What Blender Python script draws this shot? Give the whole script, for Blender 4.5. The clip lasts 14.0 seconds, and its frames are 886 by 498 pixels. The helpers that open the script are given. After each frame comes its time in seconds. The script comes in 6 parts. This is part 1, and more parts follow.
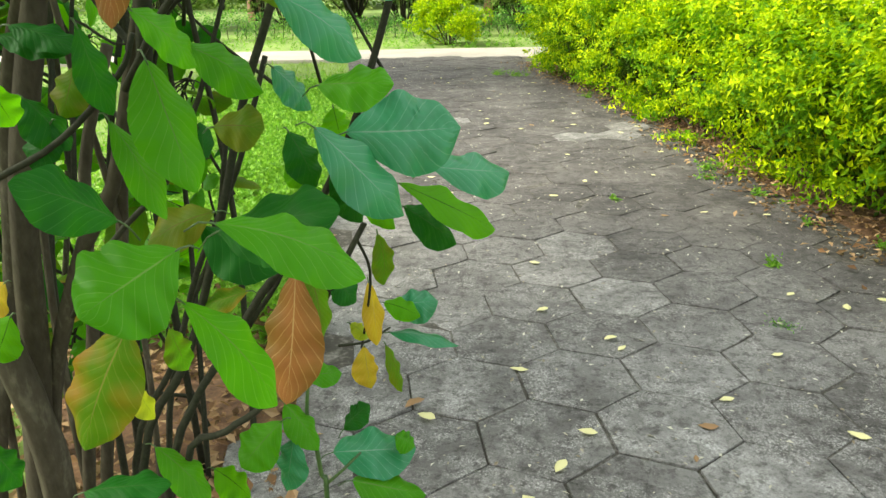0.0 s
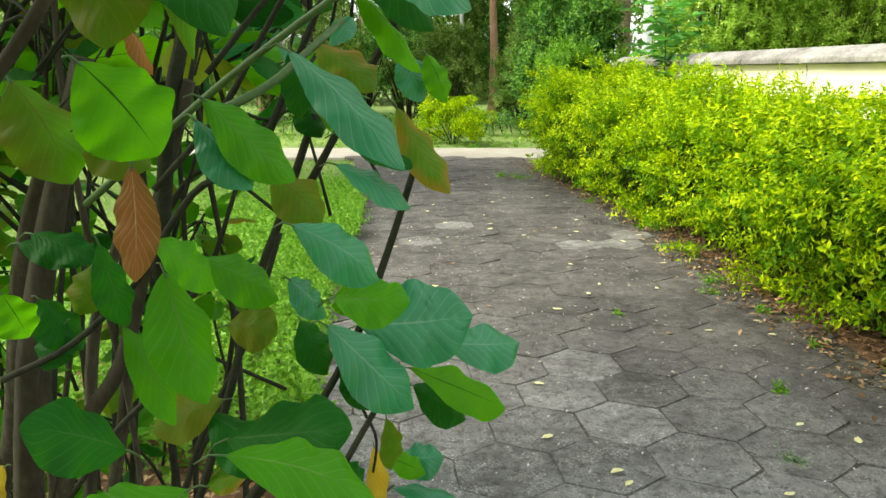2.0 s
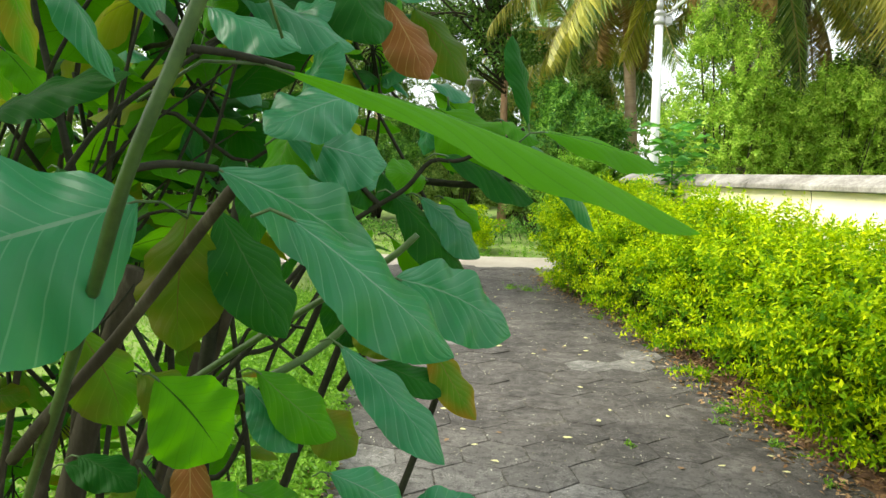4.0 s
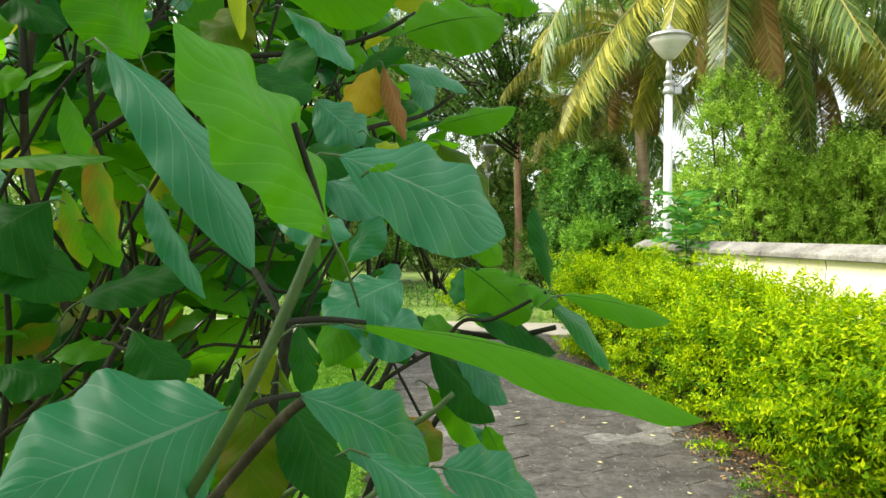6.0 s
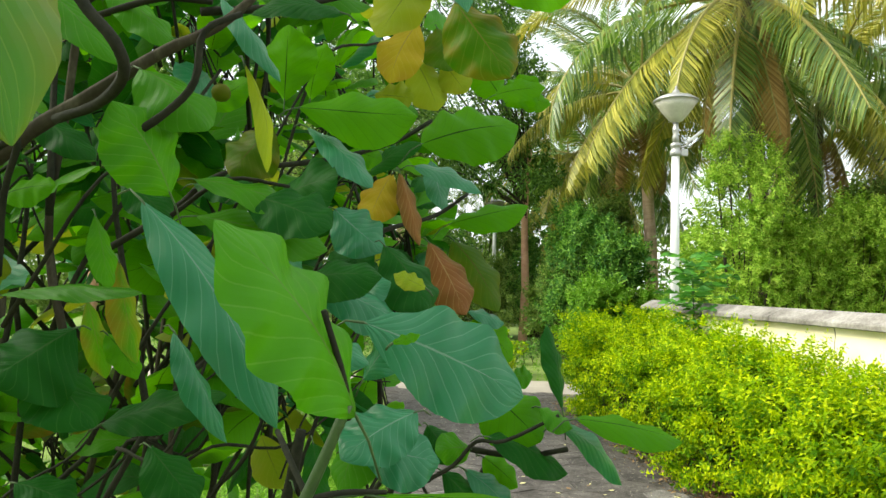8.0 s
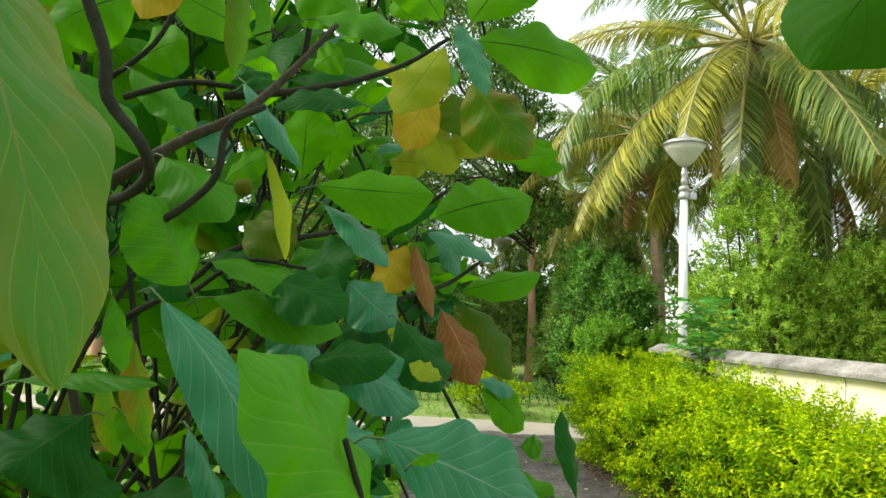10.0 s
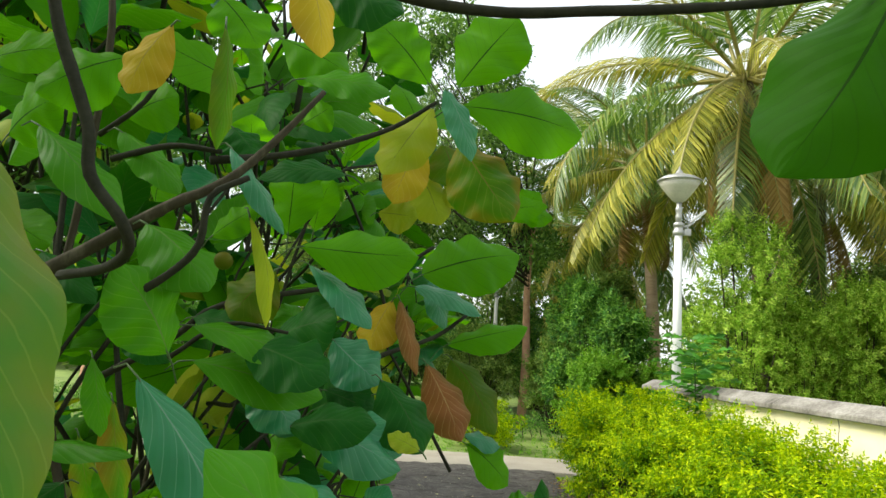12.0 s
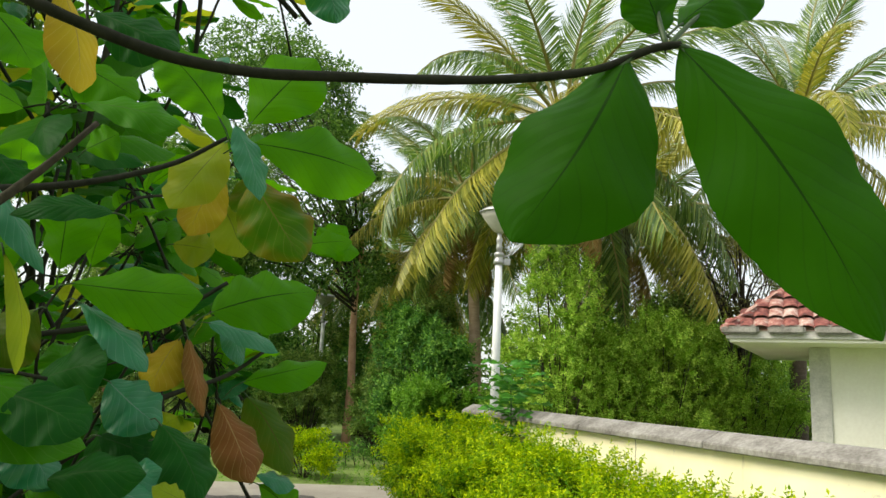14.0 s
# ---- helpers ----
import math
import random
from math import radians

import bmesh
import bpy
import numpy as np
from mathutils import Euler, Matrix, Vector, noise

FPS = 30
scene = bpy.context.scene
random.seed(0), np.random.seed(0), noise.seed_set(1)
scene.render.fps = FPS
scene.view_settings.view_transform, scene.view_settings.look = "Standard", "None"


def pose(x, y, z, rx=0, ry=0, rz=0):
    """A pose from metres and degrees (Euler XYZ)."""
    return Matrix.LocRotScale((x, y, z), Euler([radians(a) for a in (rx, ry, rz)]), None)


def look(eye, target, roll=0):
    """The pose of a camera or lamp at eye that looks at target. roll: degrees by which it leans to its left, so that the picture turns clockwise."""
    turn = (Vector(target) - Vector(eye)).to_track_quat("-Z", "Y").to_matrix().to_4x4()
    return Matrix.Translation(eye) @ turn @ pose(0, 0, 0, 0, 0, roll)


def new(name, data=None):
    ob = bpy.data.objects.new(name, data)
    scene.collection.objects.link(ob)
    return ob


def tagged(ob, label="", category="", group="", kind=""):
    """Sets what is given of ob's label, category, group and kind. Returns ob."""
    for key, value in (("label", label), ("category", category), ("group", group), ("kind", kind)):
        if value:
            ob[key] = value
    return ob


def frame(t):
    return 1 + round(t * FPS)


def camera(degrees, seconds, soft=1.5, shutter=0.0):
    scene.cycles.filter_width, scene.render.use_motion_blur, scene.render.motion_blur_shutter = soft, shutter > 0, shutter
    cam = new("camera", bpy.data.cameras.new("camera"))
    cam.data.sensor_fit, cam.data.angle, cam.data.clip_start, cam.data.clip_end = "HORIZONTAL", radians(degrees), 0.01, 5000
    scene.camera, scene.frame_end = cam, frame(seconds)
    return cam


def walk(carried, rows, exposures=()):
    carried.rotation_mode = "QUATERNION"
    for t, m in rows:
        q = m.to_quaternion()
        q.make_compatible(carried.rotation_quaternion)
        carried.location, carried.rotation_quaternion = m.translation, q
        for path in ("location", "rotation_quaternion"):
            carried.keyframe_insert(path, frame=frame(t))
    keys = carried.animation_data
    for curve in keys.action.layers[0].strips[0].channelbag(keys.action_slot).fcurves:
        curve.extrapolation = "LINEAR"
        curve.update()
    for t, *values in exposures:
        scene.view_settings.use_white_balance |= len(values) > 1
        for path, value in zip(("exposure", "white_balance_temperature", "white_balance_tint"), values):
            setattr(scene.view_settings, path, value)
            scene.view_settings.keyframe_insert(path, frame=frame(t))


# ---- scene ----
cam = camera(60.5, 14.0)
PATH = [
    (0, (0.182, 0.049, 1.17), (0.06, 1.927, 0.491), -1.3),
    (0.5, (0.178, 0.064, 1.2), (0.055, 1.949, 0.543), -1.4),
    (1, (0.178, 0.076, 1.228), (0.052, 1.987, 0.652), -1.1),
    (1.5, (0.173, 0.081, 1.253), (0.047, 2.01, 0.74), -0.6),
    (2, (0.168, 0.087, 1.288), (0.042, 2.031, 0.833), -0.3),
    (2.5, (0.162, 0.088, 1.327), (0.032, 2.044, 0.93), 0.0),
    (3, (0.157, 0.091, 1.368), (0.024, 2.064, 1.067), 0.5),
    (5.5, (0.135, -0.011, 1.512), (-0.044, 1.978, 1.402), 0.6),
    (6, (0.134, -0.021, 1.539), (-0.057, 1.97, 1.499), 0.3),
    (6.5, (0.132, -0.034, 1.56), (-0.073, 1.956, 1.565), 0.2),
    (7, (0.128, -0.039, 1.586), (-0.079, 1.95, 1.628), 1.0),
    (7.5, (0.127, -0.042, 1.603), (-0.081, 1.946, 1.678), 1.1),
    (8, (0.125, -0.039, 1.615), (-0.084, 1.947, 1.71), 1.3),
    (10.5, (0.113, -0.046, 1.683), (-0.121, 1.929, 1.892), 2.8),
    (11, (0.117, -0.049, 1.696), (-0.119, 1.924, 1.924), 3.2),
    (11.5, (0.123, -0.051, 1.701), (-0.115, 1.92, 1.949), 3.2),
    (12, (0.127, -0.05, 1.709), (-0.094, 1.92, 1.973), 3.3),
    (12.5, (0.135, -0.051, 1.715), (-0.039, 1.922, 1.994), 3.5),
    (13, (0.145, -0.05, 1.723), (0.077, 1.925, 2.028), 3.3),
    (13.5, (0.159, -0.053, 1.724), (0.228, 1.919, 2.052), 3.0),
    (14, (0.175, -0.059, 1.73), (0.395, 1.897, 2.081), 2.6),
]
walk(cam, [(t, look(eye, target, roll)) for t, eye, target, roll in PATH], exposures=((0.0, 1.11, 6600, 4), (0.5, 0.93, 6600, 4), (1.5, 0.79, 6600, 4), (3.0, 0.71, 6600, 4), (6.0, 0.67, 6600, 4), (8.0, 0.55, 6600, 4), (11.0, 0.35, 6600, 4), (12.5, 0.21, 6600, 5), (14.0, -0.07, 6600, 6)))

# ---- world and light ----
world = bpy.data.worlds.new("sky")
scene.world = world
world.use_nodes = True
wn = world.node_tree.nodes
wl = world.node_tree.links
sky = wn.new("ShaderNodeTexSky")
sky.sky_type = "NISHITA"
sky.sun_disc = False
SUN_EL, SUN_AZ = radians(45), radians(258)
sky.sun_elevation, sky.sun_rotation = SUN_EL, SUN_AZ
sky.air_density, sky.dust_density, sky.ozone_density = 1.0, 5.0, 1.0
bw = wn.new("ShaderNodeMix")
bw.data_type = "RGBA"
bw.inputs[0].default_value = 0.55
wl.new(sky.outputs[0], bw.inputs[6])
bw.inputs[7].default_value = (10.0, 10.1, 10.2, 1)
wl.new(bw.outputs[2], wn["Background"].inputs[0])
wn["Background"].inputs[1].default_value = 0.165
sun = new("sun", bpy.data.lights.new("sun", "SUN"))
sun.data.energy, sun.data.angle, sun.data.color = 4.2, radians(32), (1.0, 0.94, 0.82)
sun_dir = Vector((math.sin(SUN_AZ) * math.cos(SUN_EL), math.cos(SUN_AZ) * math.cos(SUN_EL), math.sin(SUN_EL)))
sun.matrix_world = look(sun_dir * 50, (0, 0, 0))


# ---- materials ----
def nodes_of(name):
    m = bpy.data.materials.new(name)
    m.use_nodes = True
    return m, m.node_tree.nodes, m.node_tree.links, m.node_tree.nodes["Principled BSDF"]


def ramp(n, l, fac, stops):
    r = n.new("ShaderNodeValToRGB")
    while len(r.color_ramp.elements) < len(stops):
        r.color_ramp.elements.new(0.5)
    for e, (p, c) in zip(r.color_ramp.elements, stops):
        e.position, e.color = p, (*c, 1)
    l.new(fac, r.inputs[0])
    return r.outputs[0]


def noise_tex(n, l, scale, detail=4, rough=0.6, coords="Object", stretch=None):
    tc = n.new("ShaderNodeTexCoord")
    out = tc.outputs[coords]
    if stretch:
        mp = n.new("ShaderNodeMapping")
        mp.inputs["Scale"].default_value = stretch
        l.new(out, mp.inputs[0])
        out = mp.outputs[0]
    t = n.new("ShaderNodeTexNoise")
    t.inputs["Scale"].default_value, t.inputs["Detail"].default_value, t.inputs["Roughness"].default_value = scale, detail, rough
    l.new(out, t.inputs[0])
    return t.outputs[0]


def mixc(n, l, fac, a, b, mode="MIX"):
    m = n.new("ShaderNodeMix")
    m.data_type, m.blend_type = "RGBA", mode
    for slot, v in ((0, fac), (6, a), (7, b)):
        if isinstance(v, (int, float)):
            m.inputs[slot].default_value = v
        elif isinstance(v, tuple):
            m.inputs[slot].default_value = (*v, 1)
        else:
            l.new(v, m.inputs[slot])
    return m.outputs[2]


def math_node(n, l, op, a, b=None):
    m = n.new("ShaderNodeMath")
    m.operation = op
    for slot, v in ((0, a), (1, b)):
        if v is None:
            continue
        if isinstance(v, (int, float)):
            m.inputs[slot].default_value = v
        else:
            l.new(v, m.inputs[slot])
    return m.outputs[0]


def bumped(n, l, bsdf, height, strength, distance):
    b = n.new("ShaderNodeBump")
    b.inputs["Strength"].default_value, b.inputs["Distance"].default_value = strength, distance
    l.new(height, b.inputs["Height"])
    l.new(b.outputs[0], bsdf.inputs["Normal"])


def surface(name, stops, scale, rough=0.8, fine=None, bump=0.3, bump_distance=0.004, metal=0.0, stretch=None, coords="Object"):
    """A mottled surface: two noises drive a colour ramp, roughness and relief."""
    m, n, l, p = nodes_of(name)
    a = noise_tex(n, l, scale, 6, 0.65, coords, stretch)
    b = noise_tex(n, l, fine or scale * 9, 3, 0.6, coords, stretch)
    both = math_node(n, l, "ADD", math_node(n, l, "MULTIPLY", a, 0.65), math_node(n, l, "MULTIPLY", b, 0.35))
    l.new(ramp(n, l, both, stops), p.inputs["Base Color"])
    p.inputs["Roughness"].default_value, p.inputs["Metallic"].default_value = rough, metal
    bumped(n, l, p, both, bump, bump_distance)
    return m


def foliage(name, dark, mid, light, translucent=0.4, rough=0.5, glow=(0.22, 0.50, 0.02), gloss=0.22):
    """Small leaves: a colour of its own for each leaf, partly see-through to light."""
    m, n, l, p = nodes_of(name)
    geo = n.new("ShaderNodeNewGeometry")
    patch = noise_tex(n, l, 2.2, 2, 0.5)
    v = math_node(n, l, "ADD", math_node(n, l, "MULTIPLY", geo.outputs["Random Per Island"], 0.6), math_node(n, l, "MULTIPLY", patch, 0.45))
    c = ramp(n, l, v, ((0.15, dark), (0.5, mid), (0.85, light)))
    l.new(c, p.inputs["Base Color"])
    p.inputs["Roughness"].default_value = rough
    p.inputs["Specular IOR Level"].default_value = gloss
    t = n.new("ShaderNodeBsdfTranslucent")
    l.new(mixc(n, l, 0.35, c, glow, "MIX"), t.inputs[0])
    mix = n.new("ShaderNodeMixShader")
    mix.inputs[0].default_value = translucent
    l.new(p.outputs[0], mix.inputs[1])
    l.new(t.outputs[0], mix.inputs[2])
    l.new(mix.outputs[0], n["Material Output"].inputs[0])
    return m


def leaf_material(name, base, edge, vein, translucent=0.35, rough=0.42, blotch=0.0, blotch_colour=(0.3, 0.12, 0.02), glow=(0.09, 0.50, 0.004), gloss=0.11):
    """A broad leaf with a pale midrib, side veins and a mottled blade, laid out by its own u (across) and v (along)."""
    m, n, l, p = nodes_of(name)
    uv = n.new("ShaderNodeUVMap")
    sep = n.new("ShaderNodeSeparateXYZ")
    l.new(uv.outputs[0], sep.inputs[0])
    across = math_node(n, l, "ABSOLUTE", math_node(n, l, "SUBTRACT", sep.outputs[0], 0.5))
    along = sep.outputs[1]
    midrib = math_node(n, l, "LESS_THAN", across, math_node(n, l, "MULTIPLY", math_node(n, l, "SUBTRACT", 0.95, along), 0.021))
    lift = math_node(n, l, "SUBTRACT", along, math_node(n, l, "MULTIPLY", math_node(n, l, "POWER", across, 0.8), 0.55))
    wave = math_node(n, l, "FRACT", math_node(n, l, "MULTIPLY", lift, 9.0))
    from_line = math_node(n, l, "ABSOLUTE", math_node(n, l, "SUBTRACT", wave, 0.5))
    side = math_node(n, l, "GREATER_THAN", from_line, 0.462)
    veins = math_node(n, l, "MAXIMUM", midrib, math_node(n, l, "MULTIPLY", side, 0.5))
    mott = noise_tex(n, l, 26, 5, 0.6)
    info = n.new("ShaderNodeObjectInfo")
    shade = math_node(n, l, "ADD", math_node(n, l, "MULTIPLY", mott, 0.7), math_node(n, l, "MULTIPLY", info.outputs["Random"], 0.4))
    blade = mixc(n, l, shade, base, edge)
    if blotch:
        big = noise_tex(n, l, 14, 3, 0.6)
        rim = math_node(n, l, "ADD", big, math_node(n, l, "MULTIPLY", across, 0.5))
        f = n.new("ShaderNodeMapRange")
        f.inputs[1].default_value, f.inputs[2].default_value, f.inputs[4].default_value = 0.56, 0.86, blotch
        l.new(rim, f.inputs[0])
        blade = mixc(n, l, f.outputs[0], blade, blotch_colour)
    colour = mixc(n, l, math_node(n, l, "MULTIPLY", veins, 0.75), blade, vein)
    l.new(colour, p.inputs["Base Color"])
    p.inputs["Roughness"].default_value = rough
    p.inputs["Specular IOR Level"].default_value = gloss
    height = math_node(n, l, "ADD", math_node(n, l, "MULTIPLY", from_line, -1.4), math_node(n, l, "MULTIPLY", mott, 0.25))
    bumped(n, l, p, height, 0.32, 0.0016)
    t = n.new("ShaderNodeBsdfTranslucent")
    l.new(mixc(n, l, math_node(n, l, "MULTIPLY", midrib, 0.85), mixc(n, l, 0.6, colour, glow), (0.01, 0.02, 0.005)), t.inputs[0])
    mix = n.new("ShaderNodeMixShader")
    mix.inputs[0].default_value = translucent
    l.new(p.outputs[0], mix.inputs[1])
    l.new(t.outputs[0], mix.inputs[2])
    l.new(mix.outputs[0], n["Material Output"].inputs[0])
    return m


def tile_material():
    m, n, l, p = nodes_of("worn_concrete_tile")
    info = n.new("ShaderNodeObjectInfo")
    grain = noise_tex(n, l, 95, 8, 0.9, "Object")
    tc = n.new("ShaderNodeTexCoord")
    geo = n.new("ShaderNodeNewGeometry")
    big = n.new("ShaderNodeTexNoise")
    big.inputs["Scale"].default_value, big.inputs["Detail"].default_value = 1.9, 6
    l.new(geo.outputs["Position"], big.inputs[0])
    mid = n.new("ShaderNodeTexNoise")
    mid.inputs["Scale"].default_value, mid.inputs["Detail"].default_value = 7, 10
    mid.inputs["Roughness"].default_value = 0.72
    l.new(geo.outputs["Position"], mid.inputs[0])
    v = math_node(n, l, "ADD", math_node(n, l, "MULTIPLY", big.outputs[0], 0.56), math_node(n, l, "MULTIPLY", mid.outputs[0], 0.40))
    v = math_node(n, l, "ADD", v, math_node(n, l, "MULTIPLY", info.outputs["Random"], 0.10))
    c = ramp(n, l, v, ((0.36, (0.060, 0.056, 0.050)), (0.50, (0.135, 0.130, 0.120)), (0.62, (0.21, 0.205, 0.19)), (0.76, (0.38, 0.375, 0.35))))
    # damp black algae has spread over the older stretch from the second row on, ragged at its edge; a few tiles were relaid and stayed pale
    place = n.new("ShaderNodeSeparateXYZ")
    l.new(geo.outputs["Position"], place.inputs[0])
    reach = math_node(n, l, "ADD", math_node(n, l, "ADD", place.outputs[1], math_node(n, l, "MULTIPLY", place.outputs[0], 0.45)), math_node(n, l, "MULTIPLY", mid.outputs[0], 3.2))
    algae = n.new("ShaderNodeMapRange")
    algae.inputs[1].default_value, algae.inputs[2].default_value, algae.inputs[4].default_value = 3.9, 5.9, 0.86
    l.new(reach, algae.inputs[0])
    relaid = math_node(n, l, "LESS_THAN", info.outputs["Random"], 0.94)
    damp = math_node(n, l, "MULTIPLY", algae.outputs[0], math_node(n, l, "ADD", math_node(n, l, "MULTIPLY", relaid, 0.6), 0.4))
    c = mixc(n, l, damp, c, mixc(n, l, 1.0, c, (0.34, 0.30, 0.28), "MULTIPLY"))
    specks = n.new("ShaderNodeMapRange")
    specks.inputs[1].default_value, specks.inputs[2].default_value = 0.50, 0.57
    l.new(grain, specks.inputs[0])
    pale = n.new("ShaderNodeMapRange")
    pale.inputs[1].default_value, pale.inputs[2].default_value = 0.44, 0.68
    l.new(mid.outputs[0], pale.inputs[0])
    c = mixc(n, l, math_node(n, l, "MULTIPLY", specks.outputs[0], math_node(n, l, "MULTIPLY", pale.outputs[0], math_node(n, l, "SUBTRACT", 0.80, math_node(n, l, "MULTIPLY", damp, 0.55)))), c, (0.56, 0.55, 0.52))
    pits = n.new("ShaderNodeMapRange")
    pits.inputs[1].default_value, pits.inputs[2].default_value, pits.inputs[3].default_value, pits.inputs[4].default_value = 0.36, 0.47, 0.85, 0.0
    l.new(grain, pits.inputs[0])
    c = mixc(n, l, pits.outputs[0], c, (0.022, 0.020, 0.017))
    dirt = n.new("ShaderNodeTexNoise")
    dirt.inputs["Scale"].default_value, dirt.inputs["Detail"].default_value, dirt.inputs["Roughness"].default_value = 22, 8, 0.8
    l.new(geo.outputs["Position"], dirt.inputs[0])
    grime = n.new("ShaderNodeMapRange")
    grime.inputs[1].default_value, grime.inputs[2].default_value, grime.inputs[4].default_value = 0.48, 0.60, 0.85
    l.new(dirt.outputs[0], grime.inputs[0])
    c = mixc(n, l, grime.outputs[0], c, mixc(n, l, 1.0, c, (0.30, 0.29, 0.27), "MULTIPLY"))
    grit = n.new("ShaderNodeTexVoronoi")
    grit.inputs["Scale"].default_value = 110
    l.new(geo.outputs["Position"], grit.inputs["Vector"])
    stone = n.new("ShaderNodeMapRange")
    stone.inputs[1].default_value, stone.inputs[2].default_value, stone.inputs[3].default_value, stone.inputs[4].default_value = 0.18, 0.32, 1.0, 0.0
    l.new(grit.outputs["Distance"], stone.inputs[0])
    bare = math_node(n, l, "MULTIPLY", stone.outputs[0], math_node(n, l, "MULTIPLY", pale.outputs[0], math_node(n, l, "SUBTRACT", 0.9, math_node(n, l, "MULTIPLY", damp, 0.7))))
    c = mixc(n, l, bare, c, (0.50, 0.49, 0.46))
    l.new(c, p.inputs["Base Color"])
    p.inputs["Roughness"].default_value = 0.88
    bumped(n, l, p, grain, 0.7, 0.005)
    return m


def wall_paint():
    m, n, l, p = nodes_of("cream_painted_plaster")
    big = noise_tex(n, l, 1.3, 6, 0.6)
    streak = noise_tex(n, l, 5, 5, 0.7, "Object", (1.0, 1.0, 0.12))
    fine = noise_tex(n, l, 30, 4, 0.7)
    c = ramp(n, l, big, ((0.3, (0.78, 0.71, 0.44)), (0.7, (0.87, 0.82, 0.58))))
    f = n.new("ShaderNodeMapRange")
    f.inputs[1].default_value, f.inputs[2].default_value = 0.60, 0.74
    l.new(streak, f.inputs[0])
    c = mixc(n, l, math_node(n, l, "MULTIPLY", f.outputs[0], 0.7), c, (0.20, 0.15, 0.09))
    g = n.new("ShaderNodeMapRange")
    g.inputs[1].default_value, g.inputs[2].default_value = 0.63, 0.70
    l.new(noise_tex(n, l, 7, 6, 0.7), g.inputs[0])
    c = mixc(n, l, math_node(n, l, "MULTIPLY", g.outputs[0], 0.55), c, (0.36, 0.34, 0.33))
    l.new(c, p.inputs["Base Color"])
    p.inputs["Roughness"].default_value = 0.85
    bumped(n, l, p, fine, 0.25, 0.004)
    return m


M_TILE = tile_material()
M_JOINT = surface("joint_soil", ((0.3, (0.015, 0.013, 0.010)), (0.5, (0.045, 0.040, 0.030)), (0.62, (0.15, 0.14, 0.12)), (0.8, (0.30, 0.28, 0.25))), 9, 0.95, 60)
M_GROUND = surface("earth_and_grass", ((0.3, (0.055, 0.085, 0.018)), (0.5, (0.13, 0.20, 0.035)), (0.62, (0.19, 0.26, 0.06)), (0.8, (0.22, 0.19, 0.10))), 0.9, 0.95, 22, 0.6, 0.02)
M_SOIL = surface("litter_soil", ((0.3, (0.035, 0.02, 0.012)), (0.55, (0.14, 0.075, 0.035)), (0.8, (0.30, 0.20, 0.10))), 16, 0.95, 70, 0.7, 0.01)
M_SLAB = surface("pale_concrete", ((0.3, (0.25, 0.22, 0.18)), (0.7, (0.40, 0.37, 0.31))), 1.6, 0.9, 30)
M_WALL = wall_paint()
M_COPING = surface("weathered_coping", ((0.30, (0.07, 0.064, 0.054)), (0.47, (0.19, 0.178, 0.16)), (0.62, (0.31, 0.30, 0.275)), (0.8, (0.46, 0.45, 0.42))), 3.2, 0.9, 34, 0.5, 0.006)
M_WHITE = surface("white_painted_plaster", ((0.3, (0.66, 0.63, 0.56)), (0.7, (0.80, 0.78, 0.72))), 1.4, 0.8, 22, 0.2)
M_GREYPLASTER = surface("grey_stained_plaster", ((0.3, (0.32, 0.31, 0.30)), (0.7, (0.62, 0.60, 0.57))), 5, 0.85, 30)
def roof_material():
    """Weathered clay: each tile its own red-brown, with pale lichen and soot in patches."""
    m, n, l, p = nodes_of("weathered_clay_tile")
    info = n.new("ShaderNodeObjectInfo")
    geo = n.new("ShaderNodeNewGeometry")
    t = n.new("ShaderNodeTexNoise")
    t.inputs["Scale"].default_value, t.inputs["Detail"].default_value, t.inputs["Roughness"].default_value = 9, 7, 0.75
    l.new(geo.outputs["Position"], t.inputs[0])
    v = math_node(n, l, "ADD", math_node(n, l, "MULTIPLY", t.outputs[0], 0.75), math_node(n, l, "MULTIPLY", info.outputs["Random"], 0.28))
    c = ramp(n, l, v, ((0.36, (0.045, 0.022, 0.020)), (0.47, (0.19, 0.052, 0.042)), (0.58, (0.30, 0.125, 0.10)), (0.72, (0.52, 0.43, 0.38))))
    l.new(c, p.inputs["Base Color"])
    p.inputs["Roughness"].default_value = 0.85
    bumped(n, l, p, t.outputs[0], 0.5, 0.01)
    return m


M_ROOF = roof_material()
M_POLE = surface("white_painted_steel", ((0.3, (0.62, 0.63, 0.64)), (0.75, (0.80, 0.81, 0.82))), 6, 0.45, 50, 0.1)
M_STEEL = surface("dull_galvanised_steel", ((0.3, (0.28, 0.28, 0.28)), (0.7, (0.48, 0.48, 0.47))), 12, 0.4, 60, 0.1, metal=0.6)
M_SHADE = surface("frosted_lamp_bowl", ((0.3, (0.42, 0.40, 0.36)), (0.7, (0.58, 0.56, 0.50))), 5, 0.4, 40, 0.05)
M_BARK = surface("brown_stem_bark", ((0.3, (0.020, 0.017, 0.011)), (0.55, (0.052, 0.046, 0.030)), (0.8, (0.15, 0.14, 0.10))), 22, 0.85, 120, 0.7, 0.004, stretch=(1, 1, 0.35))
M_TWIG = surface("dark_young_twig", ((0.3, (0.012, 0.014, 0.008)), (0.7, (0.032, 0.034, 0.021))), 40, 0.8, 160, 0.4, 0.002)
for m in (M_TWIG, M_BARK):
    m.node_tree.nodes["Principled BSDF"].inputs["Specular IOR Level"].default_value = 0.15
